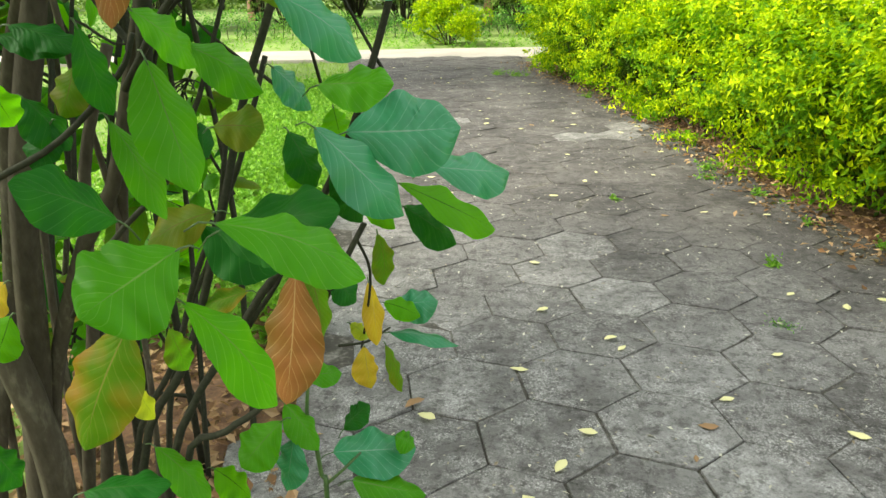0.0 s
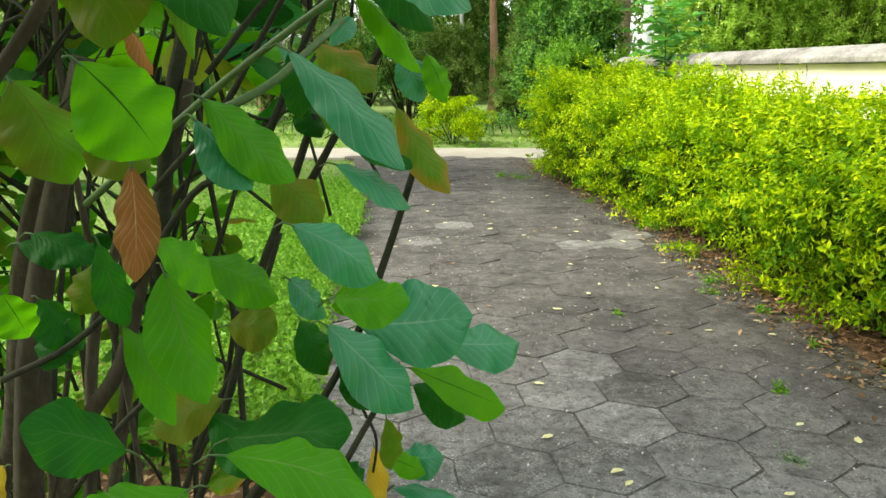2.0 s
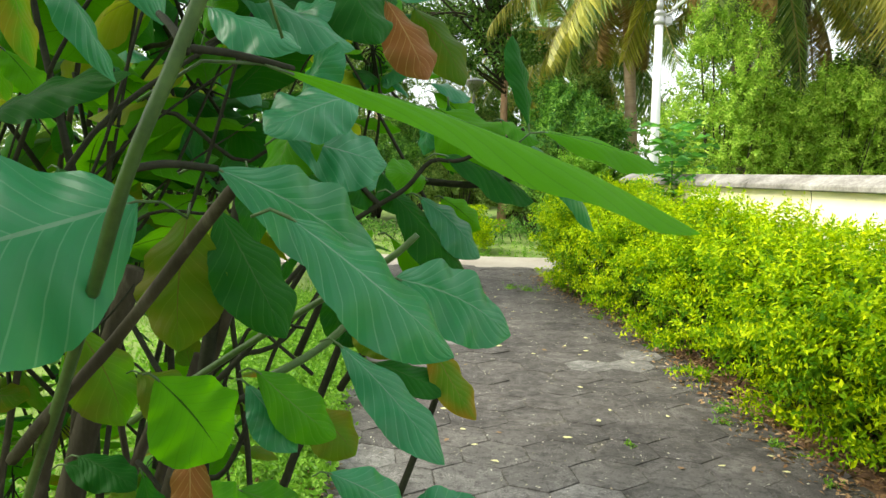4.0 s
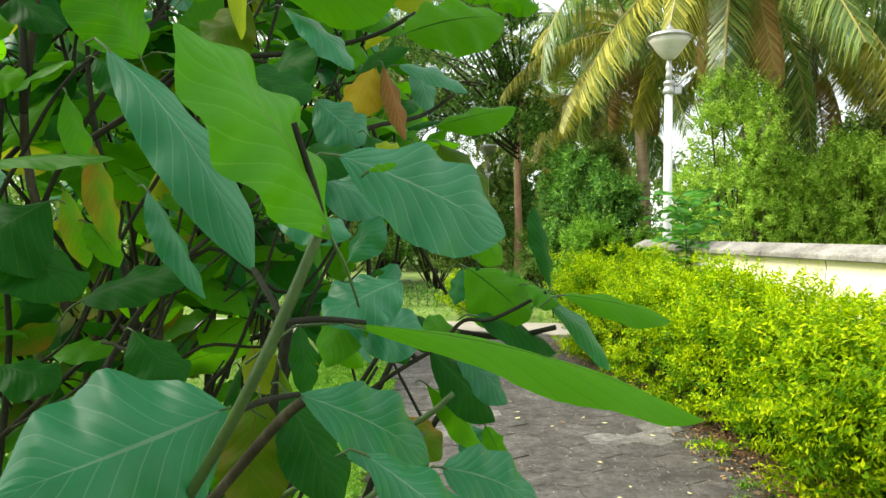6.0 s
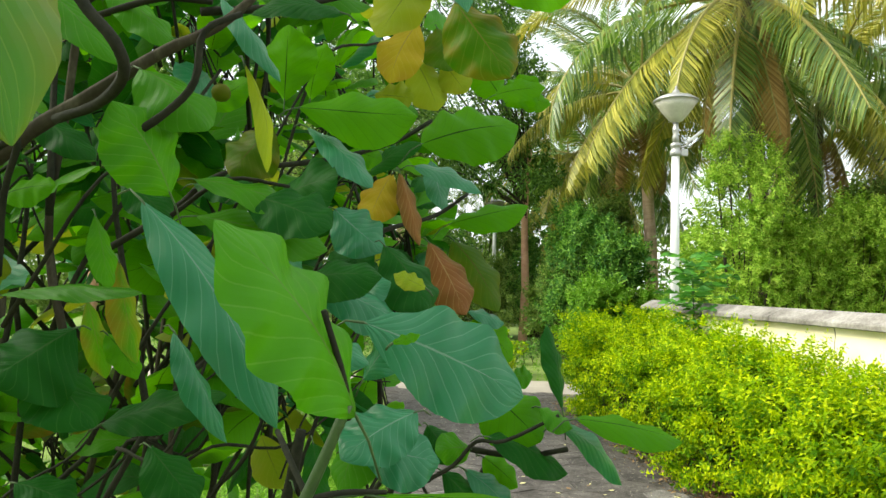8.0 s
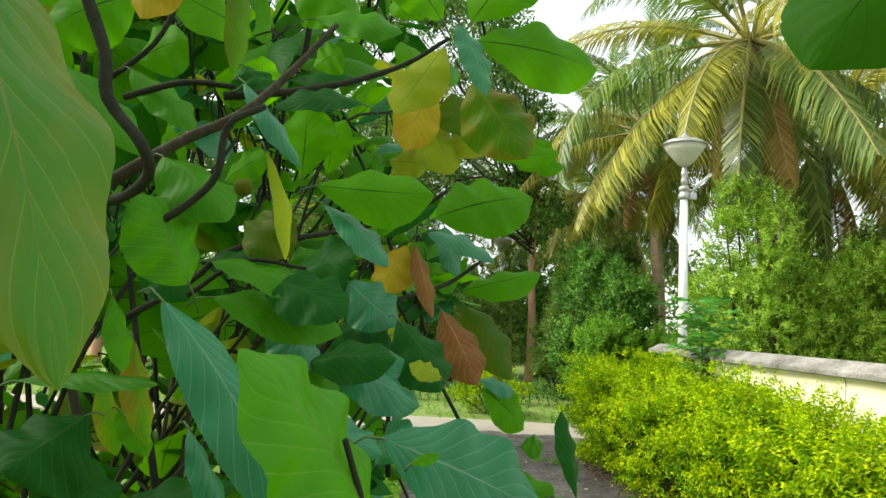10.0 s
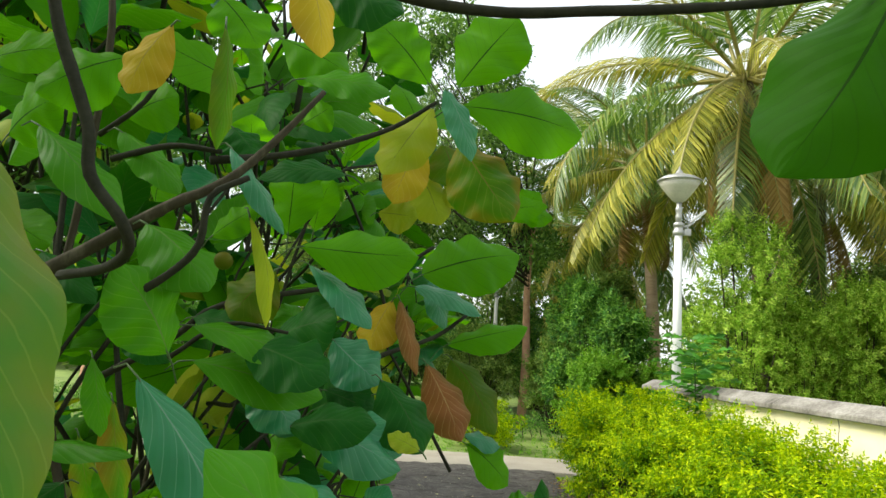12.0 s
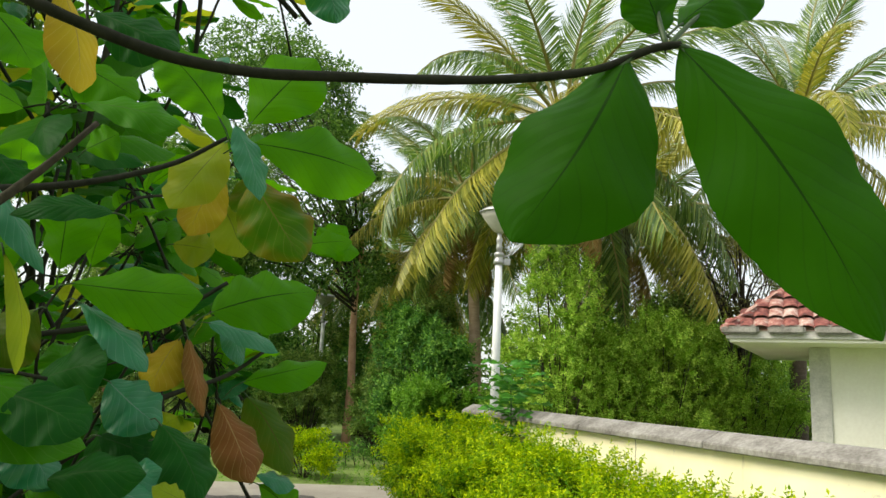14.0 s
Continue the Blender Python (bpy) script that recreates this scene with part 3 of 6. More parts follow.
# ---- gate hut ----
def hut():
    ob = thing("hut", "small white plastered hut with a red clay tile roof", "hut", at=(7.2, 11.0, 0))
    ob.rotation_euler = (0, 0, radians(-35))
    part("wall", block((0, 0, -0.06), (3.6, 0.2, 2.55)), M_WHITE, ob)
    part("wall", block((0, 0.2, -0.06), (0.2, 3.4, 2.55)), M_WHITE, ob)
    part("wall", block((0.2, 3.2, -0.06), (3.6, 3.4, 2.55)), M_WHITE, ob)
    part("wall", block((3.4, 0.2, -0.06), (3.6, 3.2, 2.55)), M_WHITE, ob)
    part("corner_pilaster", block((-0.03, -0.03, -0.06), (0.26, 0.0, 2.54), 0.006), M_GREYPLASTER, ob, "grey stained corner pilaster")
    part("soffit", block((-1.05, -1.0, 2.55), (5.1, 4.4, 2.64), 0.01), M_WHITE, ob)
    part("fascia", block((-1.09, -1.04, 2.60), (5.14, -1.0, 2.73), 0.006), M_GREYPLASTER, ob)
    part("fascia", block((-1.09, -1.0, 2.60), (-1.05, 4.4, 2.73), 0.006), M_GREYPLASTER, ob)
    # hipped roof
    lo = ((-1.11, -1.06), (5.16, -1.06), (5.16, 4.46), (-1.11, 4.46))
    ridge = ((1.2, 1.7), (2.4, 1.7))
    zl, zr = 2.72, 4.75
    v = [(x, y, zl) for x, y in lo] + [(x, y, zr) for x, y in ridge]
    roof = link_mesh("roof", v, [(0, 1, 5, 4), (1, 2, 5), (2, 3, 4, 5), (3, 0, 4)], M_ROOF, ob)
    # one tile mesh, laid in courses on the two slopes that are seen
    bm = bmesh.new()
    rows = []
    for s in (0.0, 0.26):
        rows.append([bm.verts.new((0.105 * math.cos(a), s, 0.05 * math.sin(a) + (0.03 if s == 0 else 0.0))) for a in np.linspace(0, math.pi, 6)])
    for k in range(5):
        bm.faces.new((rows[0][k], rows[1][k], rows[1][k + 1], rows[0][k + 1]))
    me = bpy.data.meshes.new("roof_tile")
    bm.to_mesh(me)
    bm.free()
    me.materials.append(M_ROOF)
    me.shade_smooth()

    def course(a, b, c, d, up):
        a, b, c, d = (Vector(p) for p in (a, b, c, d))
        for r in range(up):
            left, right = a.lerp(d, r / up), b.lerp(c, r / up)
            n = max(1, int((right - left).length / 0.20))
            slope = ((d + c) / 2 - (a + b) / 2).normalized()
            ax = (b - a).normalized()
            nrm = ax.cross(slope)
            for k in range(n):
                p = left.lerp(right, (k + 0.5) / n) + nrm * 0.012
                t = new("roof_tile", me)
                t.parent = roof
                t.matrix_local = Matrix(((ax.x, slope.x, nrm.x, p.x), (ax.y, slope.y, nrm.y, p.y), (ax.z, slope.z, nrm.z, p.z), (0, 0, 0, 1)))

    course(v[0], v[1], v[5], v[4], 12)
    course(v[3], v[0], v[4], v[4], 9)
    for a, b in ((0, 4), (3, 4), (4, 5)):
        tube("hip_cap", [v[a], tuple((np.array(v[a]) + np.array(v[b])) / 2), v[b]], 0.085, 0.085, M_ROOF, roof, 6, 8, 0.15)
    for k in range(9):
        part("eave_end", block((-1.15, -1.1 + 0.62 * k, 2.66), (-1.05, -1.1 + 0.62 * k + 0.5, 2.80), 0.03), M_COPING, ob)
    for k in range(10):
        part("eave_end", block((-1.13 + 0.62 * k, -1.12, 2.66), (-1.13 + 0.62 * k + 0.5, -1.02, 2.80), 0.03), M_COPING, ob)


hut()


# ---- hedge ----
HED_Y = (0.8, 3.36, 4.4, 5.8, 7.6, 8.9, 10.3)
HED_F = (2.60, 1.92, 1.66, 1.56, 1.16, 0.80, 0.82)
HED_T = (0.90, 0.93, 0.96, 1.01, 1.12, 1.22, 1.16)


def hedge():
    rng = np.random.default_rng(11)
    ob = thing("hedge", "bright golden green leafy hedge in front of the cream wall", "hedge")

    def shell(n, inset):
        y = rng.uniform(0.8, 10.5, n)
        front, top = np.interp(y, HED_Y, HED_F), np.interp(y, HED_Y, HED_T)
        back = 2.02 + (11.0 - y) * 0.1952 - 0.22
        half = (back - front) / 2
        cx = (back + front) / 2
        a = np.pi - rng.uniform(0, 1, n) ** 1.25 * 2.6
        a = np.where(rng.uniform(size=n) < 0.16, np.pi + rng.uniform(0, 0.75, n), a)
        ex = 0.68
        ca, sa = np.cos(a), np.sin(a)
        px = np.sign(ca) * np.abs(ca) ** ex
        pz = np.sign(sa) * np.abs(sa) ** ex
        end = np.clip((10.5 - y) / 0.7, 0, 1) ** 0.5
        lump = np.array([noise.noise((yy * 1.7, aa * 1.6, 3.1)) + 0.6 * noise.noise((yy * 4.3, aa * 3.5, 8.0)) for yy, aa in zip(y, a)])
        k = 1 + 0.17 * lump - inset
        zc = 0.5 * top
        pos = np.stack([cx + px * half * k * (0.35 + 0.65 * end), y, zc + pz * zc * 0.97 * k * (0.6 + 0.4 * end)], 1)
        pos[:, 2] = np.maximum(pos[:, 2], rng.uniform(0.03, 0.16, n))
        # the foot draws back from the path and leaves a strip of litter bare
        pos[:, 0] += np.clip(0.55 - pos[:, 2], 0, 0.55) * np.interp(y, (0.8, 6.0, 9.0), (0.48, 0.42, 0.20))
        nor = np.stack([ca * 0.9, np.where(y > 9.9, 0.8, 0.0), sa], 1)
        return pos, nor

    # tufts: each a spray of shoots that leans out and up, pushed in or out at random
    c, nor = shell(820, 0.03)
    c += unit(nor) * rng.normal(0.0, 0.11, (len(c), 1))
    # golden young shoots crown each tuft; its older leaves hang below in plain green
    for name, k, drop, spread, size, material in (("foliage", 10, 0.0, (0.085, 0.10, 0.014), 0.052, M_HEDGE), ("green_foliage", 6, 0.11, (0.07, 0.09, 0.02), 0.056, M_HEDGE_MID)):
        q = c + unit(nor) * -drop * 0.6 - np.array((0, 0, drop * 0.8))
        pos = np.repeat(q, k, axis=0) + rng.normal(0, 1, (len(q) * k, 3)) * np.array(spread)
        lean = np.repeat(unit(nor) * 0.85 + np.array((0, 0, 0.35)) + rng.normal(0, 0.25, nor.shape), k, axis=0)
        v, f = sprigs(rng, pos, lean + rng.normal(0, 0.35, pos.shape), 4, rng.uniform(0.06, 0.14, len(pos)), size, size * 0.52)
        v[:, 2] = np.maximum(v[:, 2], 0.005)
        link_mesh(name, v, f, material, ob)["kind"] = "stuff"
    # inner and core leaves: shade inside the hedge is painted by their dark green
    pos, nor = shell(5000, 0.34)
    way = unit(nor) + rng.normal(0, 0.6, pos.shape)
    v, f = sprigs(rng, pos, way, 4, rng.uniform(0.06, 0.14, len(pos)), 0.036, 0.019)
    link_mesh("inner_foliage", v, f, M_HEDGE_SHADE, ob)["kind"] = "stuff"
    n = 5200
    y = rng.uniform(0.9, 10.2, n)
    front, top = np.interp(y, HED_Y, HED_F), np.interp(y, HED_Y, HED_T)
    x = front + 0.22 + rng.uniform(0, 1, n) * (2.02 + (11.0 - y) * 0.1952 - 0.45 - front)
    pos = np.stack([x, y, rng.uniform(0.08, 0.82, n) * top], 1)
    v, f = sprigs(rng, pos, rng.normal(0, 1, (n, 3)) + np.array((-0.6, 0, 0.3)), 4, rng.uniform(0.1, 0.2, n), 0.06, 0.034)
    link_mesh("core_foliage", v, f, M_HEDGE_SHADE, ob)["kind"] = "stuff"
    # tall loose shoots along the crest
    n = 420
    y = rng.uniform(1.0, 10.2, n)
    front, top = np.interp(y, HED_Y, HED_F), np.interp(y, HED_Y, HED_T)
    x = front + (2.02 + (11.0 - y) * 0.1952 - 0.3 - front) * rng.uniform(0.1, 0.95, n)
    pos = np.stack([x, y, top - 0.08], 1)
    v, f = sprigs(rng, pos, np.array((0, 0, 1)) + rng.normal(0, 0.3, pos.shape), 6, rng.uniform(0.06, 0.15, n), 0.036, 0.019)
    link_mesh("crest_foliage", v, f, M_HEDGE, ob)["kind"] = "stuff"
    lines = []
    for k in range(150):
        y = rng.uniform(1.0, 10.1)
        f0, t0 = float(np.interp(y, HED_Y, HED_F)), float(np.interp(y, HED_Y, HED_T))
        x = f0 + rng.uniform(0.2, 0.7)
        end = np.array((f0 + rng.uniform(0.02, 1.0), y + rng.normal(0, 0.25), t0 * rng.uniform(0.4, 0.95)))
        base = np.array((x, y, -0.03))
        mid = (base + end) / 2 + rng.normal(0, 0.07, 3)
        lines.append((smooth_line([base, mid, end], 3), rng.uniform(0.005, 0.012), 0.003))
    many_tubes("branching", lines, M_BARK, ob)["kind"] = "stuff"


hedge()


# ---- palms ----
def frond_mesh(name, rng, length, rise, droop, leaflet_mat, hang, m=84):
    """A feathered frond along +x: it leaves the crown at `rise`, bends down by `droop`; `hang` turns its leaflets down."""
    n = 18
    s = np.linspace(0, 1, n)
    ang = rise - s ** 1.5 * droop
    step = length / (n - 1)
    x = np.concatenate([[0], np.cumsum(np.cos(ang[:-1]) * step)])
    z = np.concatenate([[0], np.cumsum(np.sin(ang[:-1]) * step)])
    line = np.stack([x, 0.10 * length * s ** 2 * rng.uniform(-1, 1), z], 1)
    rv, rf = tube_arrays(line, 0.045, 0.008, 5)
    v, f, mats = [rv], list(rf), [1] * len(rf)
    off = len(rv)
    dn = np.array((0, 0, -1.0))
    for side in (1, -1):
        tilt = rng.uniform(-0.15, 0.35)
        for k in range(m):
            if rng.uniform() < 0.05:
                continue
            t = 0.16 + 0.83 * (k + rng.uniform(0, 0.5)) / m
            p = np.array([np.interp(t, s, line[:, i]) for i in range(3)])
            a = np.interp(t, s, ang)
            fw = np.array((math.cos(a), 0, math.sin(a)))
            over = np.array((-math.sin(a), 0, math.cos(a)))
            ll = 0.95 * math.sin(math.pi * min(1, 0.20 + 0.74 * t)) ** 0.6 * rng.uniform(0.85, 1.1)
            out = np.array((0, side, 0)) * 0.80 + fw * (0.55 + 0.5 * t) + over * tilt
            out /= np.linalg.norm(out)
            bend = hang * rng.uniform(0.8, 1.15)
            q1 = p + out * ll * 0.45 + dn * ll * bend * 0.16
            q2 = q1 + (out * (1 - 0.6 * bend) + dn * bend * 1.1) * ll * 0.5 + rng.normal(0, 0.02, 3)
            w = fw * 0.021
            v.append(np.array([p - w * 0.7, p + w * 0.7, q1 + w, q1 - w, q2]))
            f += [(off, off + 1, off + 2, off + 3), (off + 3, off + 2, off + 4)]
            mats += [0, 0]
            off += 5
    me = bpy.data.meshes.new(name)
    me.from_pydata(np.concatenate(v).tolist(), [], f)
    me.materials.append(leaflet_mat)
    me.materials.append(M_RACHIS)
    me.polygons.foreach_set("material_index", mats)
    return me


rng_p = np.random.default_rng(5)
# young, spread, arching and hanging fronds, each in green and in a sunlit yellow copy
FROND_SHAPES = ((10, 38, 0.40), (12, 66, 0.70), (14, 88, 0.90), (12, 60, 0.95), (8, 40, 0.8))
FRONDS = [[frond_mesh("frond", rng_p, 4.2, radians(r), radians(d), m, h) for r, d, h in FROND_SHAPES] for m in (M_FROND, M_FROND_YELLOW)]
DRY = frond_mesh("dry_frond", rng_p, 3.0, radians(5), radians(30), M_FROND_DRY, 0.9)


def palm(x, y, h, size, trunk_mat, r, lean, seed, fronds=26, yellow=0.25, label="tall coconut palm with drooping green fronds", dry=(), droop=120, turn=0.0):
    rng = np.random.default_rng(seed)
    ob = thing("palm_tree", label, "palm tree", "coconut palms", at=(x, y, -0.05))
    top = np.array((lean[0], lean[1], h))
    pts = [(0, 0, 0), (lean[0] * 0.2, lean[1] * 0.2, h * 0.35), (lean[0] * 0.6, lean[1] * 0.6, h * 0.7), tuple(top)]
    line = smooth_line(pts, 16)
    v, f = tube_arrays(line, r * 1.15, r * 0.8, 12, 0.06, rng)
    link_mesh("trunk", v, f, trunk_mat, ob, True)
    for k in range(fronds):
        az = turn + k * 2.39996 + rng.uniform(-0.25, 0.25)
        s = k / fronds
        up = 80 - droop * s ** 0.85 + rng.uniform(-9, 9)
        pick = min(4, int(s * 4.6 + rng.uniform(0, 0.9)))
        gold = rng.uniform() < yellow * (0.5 + 1.2 * s)
        o = new("frond", FRONDS[int(gold)][pick])
        o.parent = ob
        big = size * rng.uniform(0.88, 1.1)
        o.matrix_local = Matrix.Translation(Vector(top)) @ pose(0, 0, 0, 0, 0, math.degrees(az)) @ pose(0.10, 0, 0, rng.uniform(-18, 18), -up + 10, 0) @ Matrix.Diagonal((big, big, big, 1))
    for az in dry or [rng.uniform(0, 360) for k in range(seed % 3)]:
        o = new("dry_frond", DRY)
        o.parent = ob
        o.matrix_local = Matrix.Translation(Vector(top) - Vector((0, 0, 0.25))) @ pose(0, 0, 0, 0, 0, az) @ pose(0.1, 0, 0, rng.uniform(-20, 20), 72 + rng.uniform(-8, 8), 0) @ Matrix.Diagonal((size * 0.8,) * 3 + (1,))
    lines = []
    for k in range(14):
        a, e = rng.uniform(0, 6.28), rng.uniform(-0.5, 0.3)
        d = np.array((math.cos(a), math.sin(a), e))
        lines.append((smooth_line([top, top + d * 0.35 * size, top + d * 0.6 * size + np.array((0, 0, -0.3))], 3), 0.03, 0.01))
    many_tubes("flower_cluster", lines, M_RACHIS, ob, 5)
    return ob


palm(4.75, 15.0, 7.5, 1.18, M_DARK_TRUNK, 0.18, (-0.40, 0.2), 3, 30, 0.34, dry=(-20, -75, 200), droop=135)
palm(3.33, 19.0, 6.6, 0.95, M_PALM_TRUNK, 0.15, (-0.35, 0.0), 8, 26, 0.36, dry=(5, -40, 170), droop=130)
palm(6.9, 18.6, 6.0, 1.0, M_DARK_TRUNK, 0.17, (0.1, 0.0), 41, 26, 0.25, dry=(200, 320), droop=130)
palm(2.3, 23.0, 5.4, 0.95, M_DARK_TRUNK, 0.16, (0.2, 0.0), 44, 26, 0.3, dry=(300,), droop=130)
palm(11.0, 17.6, 8.9, 1.1, M_DARK_TRUNK, 0.19, (0.3, 0.0), 12, 26, 0.3)
palm(3.6, 30.0, 9.6, 1.05, M_PALM_TRUNK, 0.17, (-0.4, 0.0), 17, 22, 0.25)
palm(8.0, 24.0, 8.6, 1.1, M_DARK_TRUNK, 0.19, (0.0, 0.0), 23, 24, 0.25)
palm(1.4, 27.0, 5.8, 0.9, M_PALM_TRUNK, 0.15, (0.3, 0.0), 29, 22, 0.45)
palm(-5.5, 34.0, 9.5, 1.05, M_PALM_TRUNK, 0.17, (0.3, 0.0), 31, 22, 0.2)


# ---- shrubs and trees behind ----
def shrub(name, label, x, y, h, r, material, seed, clumps=36, per=130, leaf=0.05, wid=0.018, skirt=0.25, category="shrub", shoots=0, shoot=0.3):
    rng = np.random.default_rng(seed)
    ob = thing(name, label, category, at=(x, y, -0.05))
    c, lines = [], []
    for k in range(clumps):
        a = rng.uniform(0, 2 * np.pi)
        t = rng.uniform(skirt, 1.0)
        rad = r * math.sin(math.pi * min(0.97, 0.12 + 0.80 * t)) ** 0.6 * rng.uniform(0.35, 1.05)
        cc = np.array((rad * math.cos(a), rad * math.sin(a), h * t * rng.uniform(0.9, 1.0)))
        c.append((*cc, rng.uniform(0.16, 0.30) * (r + 0.4 * h) * 0.55))
        if k < 26:
            lines.append((smooth_line([(0.1 * r * math.cos(a), 0.1 * r * math.sin(a), 0), cc * np.array((0.55, 0.55, 0.5)), cc], 3), 0.022 * h / 3, 0.005))
    if shoots:
        # upright leafy shoots that fan out of each clump
        q = np.repeat(np.array(c), shoots, axis=0)
        d = unit(rng.normal(size=(len(q), 3)) + np.array((0, 0, 0.35)))
        pos = q[:, :3] + d * (q[:, 3] * rng.uniform(0.1, 1.0, len(q)) ** 0.5 * 0.8)[:, None]
        v, f = sprigs(rng, pos, d * 0.8 + np.array((0, 0, 0.75)) + rng.normal(0, 0.25, pos.shape), 6, rng.uniform(0.5, 1.2, len(q)) * shoot, leaf, wid, 0.8)
        v[:, 2] = np.maximum(v[:, 2], 0.01)
    else:
        v, f = clump_leaves(rng, c, per, leaf, wid, -0.25)
    link_mesh("foliage", v, f, material, ob)["kind"] = "stuff"
    many_tubes("branching", lines, M_BARK, ob)["kind"] = "stuff"
    return ob


FEATHER = "feathery light green shrub behind the garden wall"
shrub("shrub", FEATHER, 3.9, 13.6, 4.3, 0.95, M_FEATHER, 1, 90, shoots=20, shoot=0.24, leaf=0.085, wid=0.042)
shrub("shrub", FEATHER, 5.0, 14.0, 2.9, 0.8, M_FEATHER, 2, 90, shoots=20, shoot=0.24, leaf=0.085, wid=0.042)
shrub("shrub", FEATHER, 6.1, 14.3, 3.3, 1.05, M_FEATHER, 3, 90, shoots=20, shoot=0.24, leaf=0.085, wid=0.042)
shrub("shrub", FEATHER, 7.3, 15.2, 3.2, 1.0, M_FEATHER, 4, 90, shoots=20, shoot=0.24, leaf=0.085, wid=0.042)
shrub("shrub", FEATHER, 9.3, 16.6, 3.2, 1.1, M_FEATHER, 5, 90, shoots=20, shoot=0.24, leaf=0.085, wid=0.042)
shrub("shrub", "dense dark green shrub at the edge of the grove", 1.65, 17.4, 3.3, 0.95, M_DARKLEAF, 6, 70, shoots=13, shoot=0.32, leaf=0.12, wid=0.06)
shrub("shrub", "dense dark green shrub at the edge of the grove", 2.2, 16.6, 2.7, 0.6, M_DARKLEAF, 7, 60, shoots=13, shoot=0.32, leaf=0.12, wid=0.06)
shrub("shrub", "dense dark green shrub at the edge of the grove", 0.9, 21.5, 2.8, 1.3, M_DARKLEAF, 8, 80, shoots=13, shoot=0.32, leaf=0.12, wid=0.06)
shrub("shrub", "dense dark green shrub at the edge of the grove", -2.2, 22.0, 3.2, 1.6, M_DARKLEAF, 9, 90, shoots=13, shoot=0.32, leaf=0.12, wid=0.06)
shrub("shrub", "dense dark green shrub at the edge of the grove", -5.2, 21.0, 3.0, 1.8, M_FARLEAF, 10, 90, shoots=13, shoot=0.32, leaf=0.12, wid=0.06)
shrub("shrub", "dense dark green shrub at the edge of the grove", -8.6, 20.0, 3.2, 1.9, M_DARKLEAF, 12, 90, shoots=13, shoot=0.32, leaf=0.12, wid=0.06)
shrub("shrub", "dense dark green shrub at the edge of the grove", 6.3, 18.0, 3.6, 1.6, M_DARKLEAF, 13, 90, shoots=13, shoot=0.32, leaf=0.12, wid=0.06)
shrub("shrub", "dense dark green shrub at the edge of the grove", 9.4, 18.5, 3.8, 1.7, M_DARKLEAF, 14, 90, shoots=13, shoot=0.32, leaf=0.12, wid=0.06)
GROVE = "ragged green shrub under the palms"
shrub("shrub", GROVE, 1.25, 18.8, 3.6, 0.6, M_DARKLEAF, 31, 40, shoots=13, shoot=0.32, leaf=0.12, wid=0.06)
shrub("shrub", GROVE, 2.25, 18.8, 3.9, 0.7, M_FARLEAF, 32, 45, shoots=13, shoot=0.32, leaf=0.12, wid=0.06)
shrub("shrub", GROVE, 0.95, 18.2, 2.2, 0.6, M_FARLEAF, 33, 40, shoots=13, shoot=0.32, leaf=0.12, wid=0.06)
shrub("shrub", GROVE, 3.1, 16.2, 1.5, 0.7, M_WEED, 34, 50, shoots=13, shoot=0.32, leaf=0.12, wid=0.06)
shrub("shrub", GROVE, 1.7, 16.0, 1.7, 0.8, M_WEED, 35, 50, shoots=13, shoot=0.32, leaf=0.12, wid=0.06)
shrub("shrub", GROVE, -1.3, 25.0, 5.4, 1.8, M_FARLEAF, 51, 70, shoots=13, shoot=0.32, leaf=0.12, wid=0.06)
shrub("shrub", GROVE, 0.5, 25.6, 5.2, 1.6, M_DARKLEAF, 52, 70, shoots=13, shoot=0.32, leaf=0.12, wid=0.06)
shrub("shrub", GROVE, -4.0, 24.6, 5.2, 1.9, M_FARLEAF, 53, 70, shoots=13, shoot=0.32, leaf=0.12, wid=0.06)
shrub("shrub", GROVE, -6.8, 24.0, 5.0, 2.0, M_DARKLEAF, 54, 70, shoots=13, shoot=0.32, leaf=0.12, wid=0.06)
shrub("shrub", GROVE, -0.9, 19.6, 2.4, 1.0, M_FARLEAF, 36, 50, shoots=13, shoot=0.32, leaf=0.12, wid=0.06)
shrub("shrub", GROVE, 7.3, 16.4, 3.9, 1.0, M_FARLEAF, 37, 60, shoots=13, shoot=0.32, leaf=0.12, wid=0.06)
shrub("golden_bush", "small golden green bush on the far lawn", -0.55, 14.5, 0.85, 0.75, M_HEDGE, 15, 46, 150, 0.06, 0.03, 0.1, "bush")


def low_hedge():
    rng = np.random.default_rng(44)
    ob = thing("low_hedge", "low clipped dark green hedge across the lawn", "hedge", at=(0, 16.6, -0.05))
    c = [(x, rng.uniform(-0.3, 0.3), rng.uniform(0.12, 0.52), 0.22) for x in np.arange(-13, 2.2, 0.09)]
    v, f = clump_leaves(rng, c, 80, 0.06, 0.03, -0.2)
    link_mesh("foliage", v, f, M_DARKLEAF, ob)["kind"] = "stuff"
    lines = [(np.array([(x, 0, 0), (x + rng.normal(0, 0.1), rng.normal(0, 0.1), 0.45)]), 0.01, 0.005) for x in np.arange(-13, 2.2, 0.2)]
    many_tubes("branching", lines, M_BARK, ob)["kind"] = "stuff"


low_hedge()


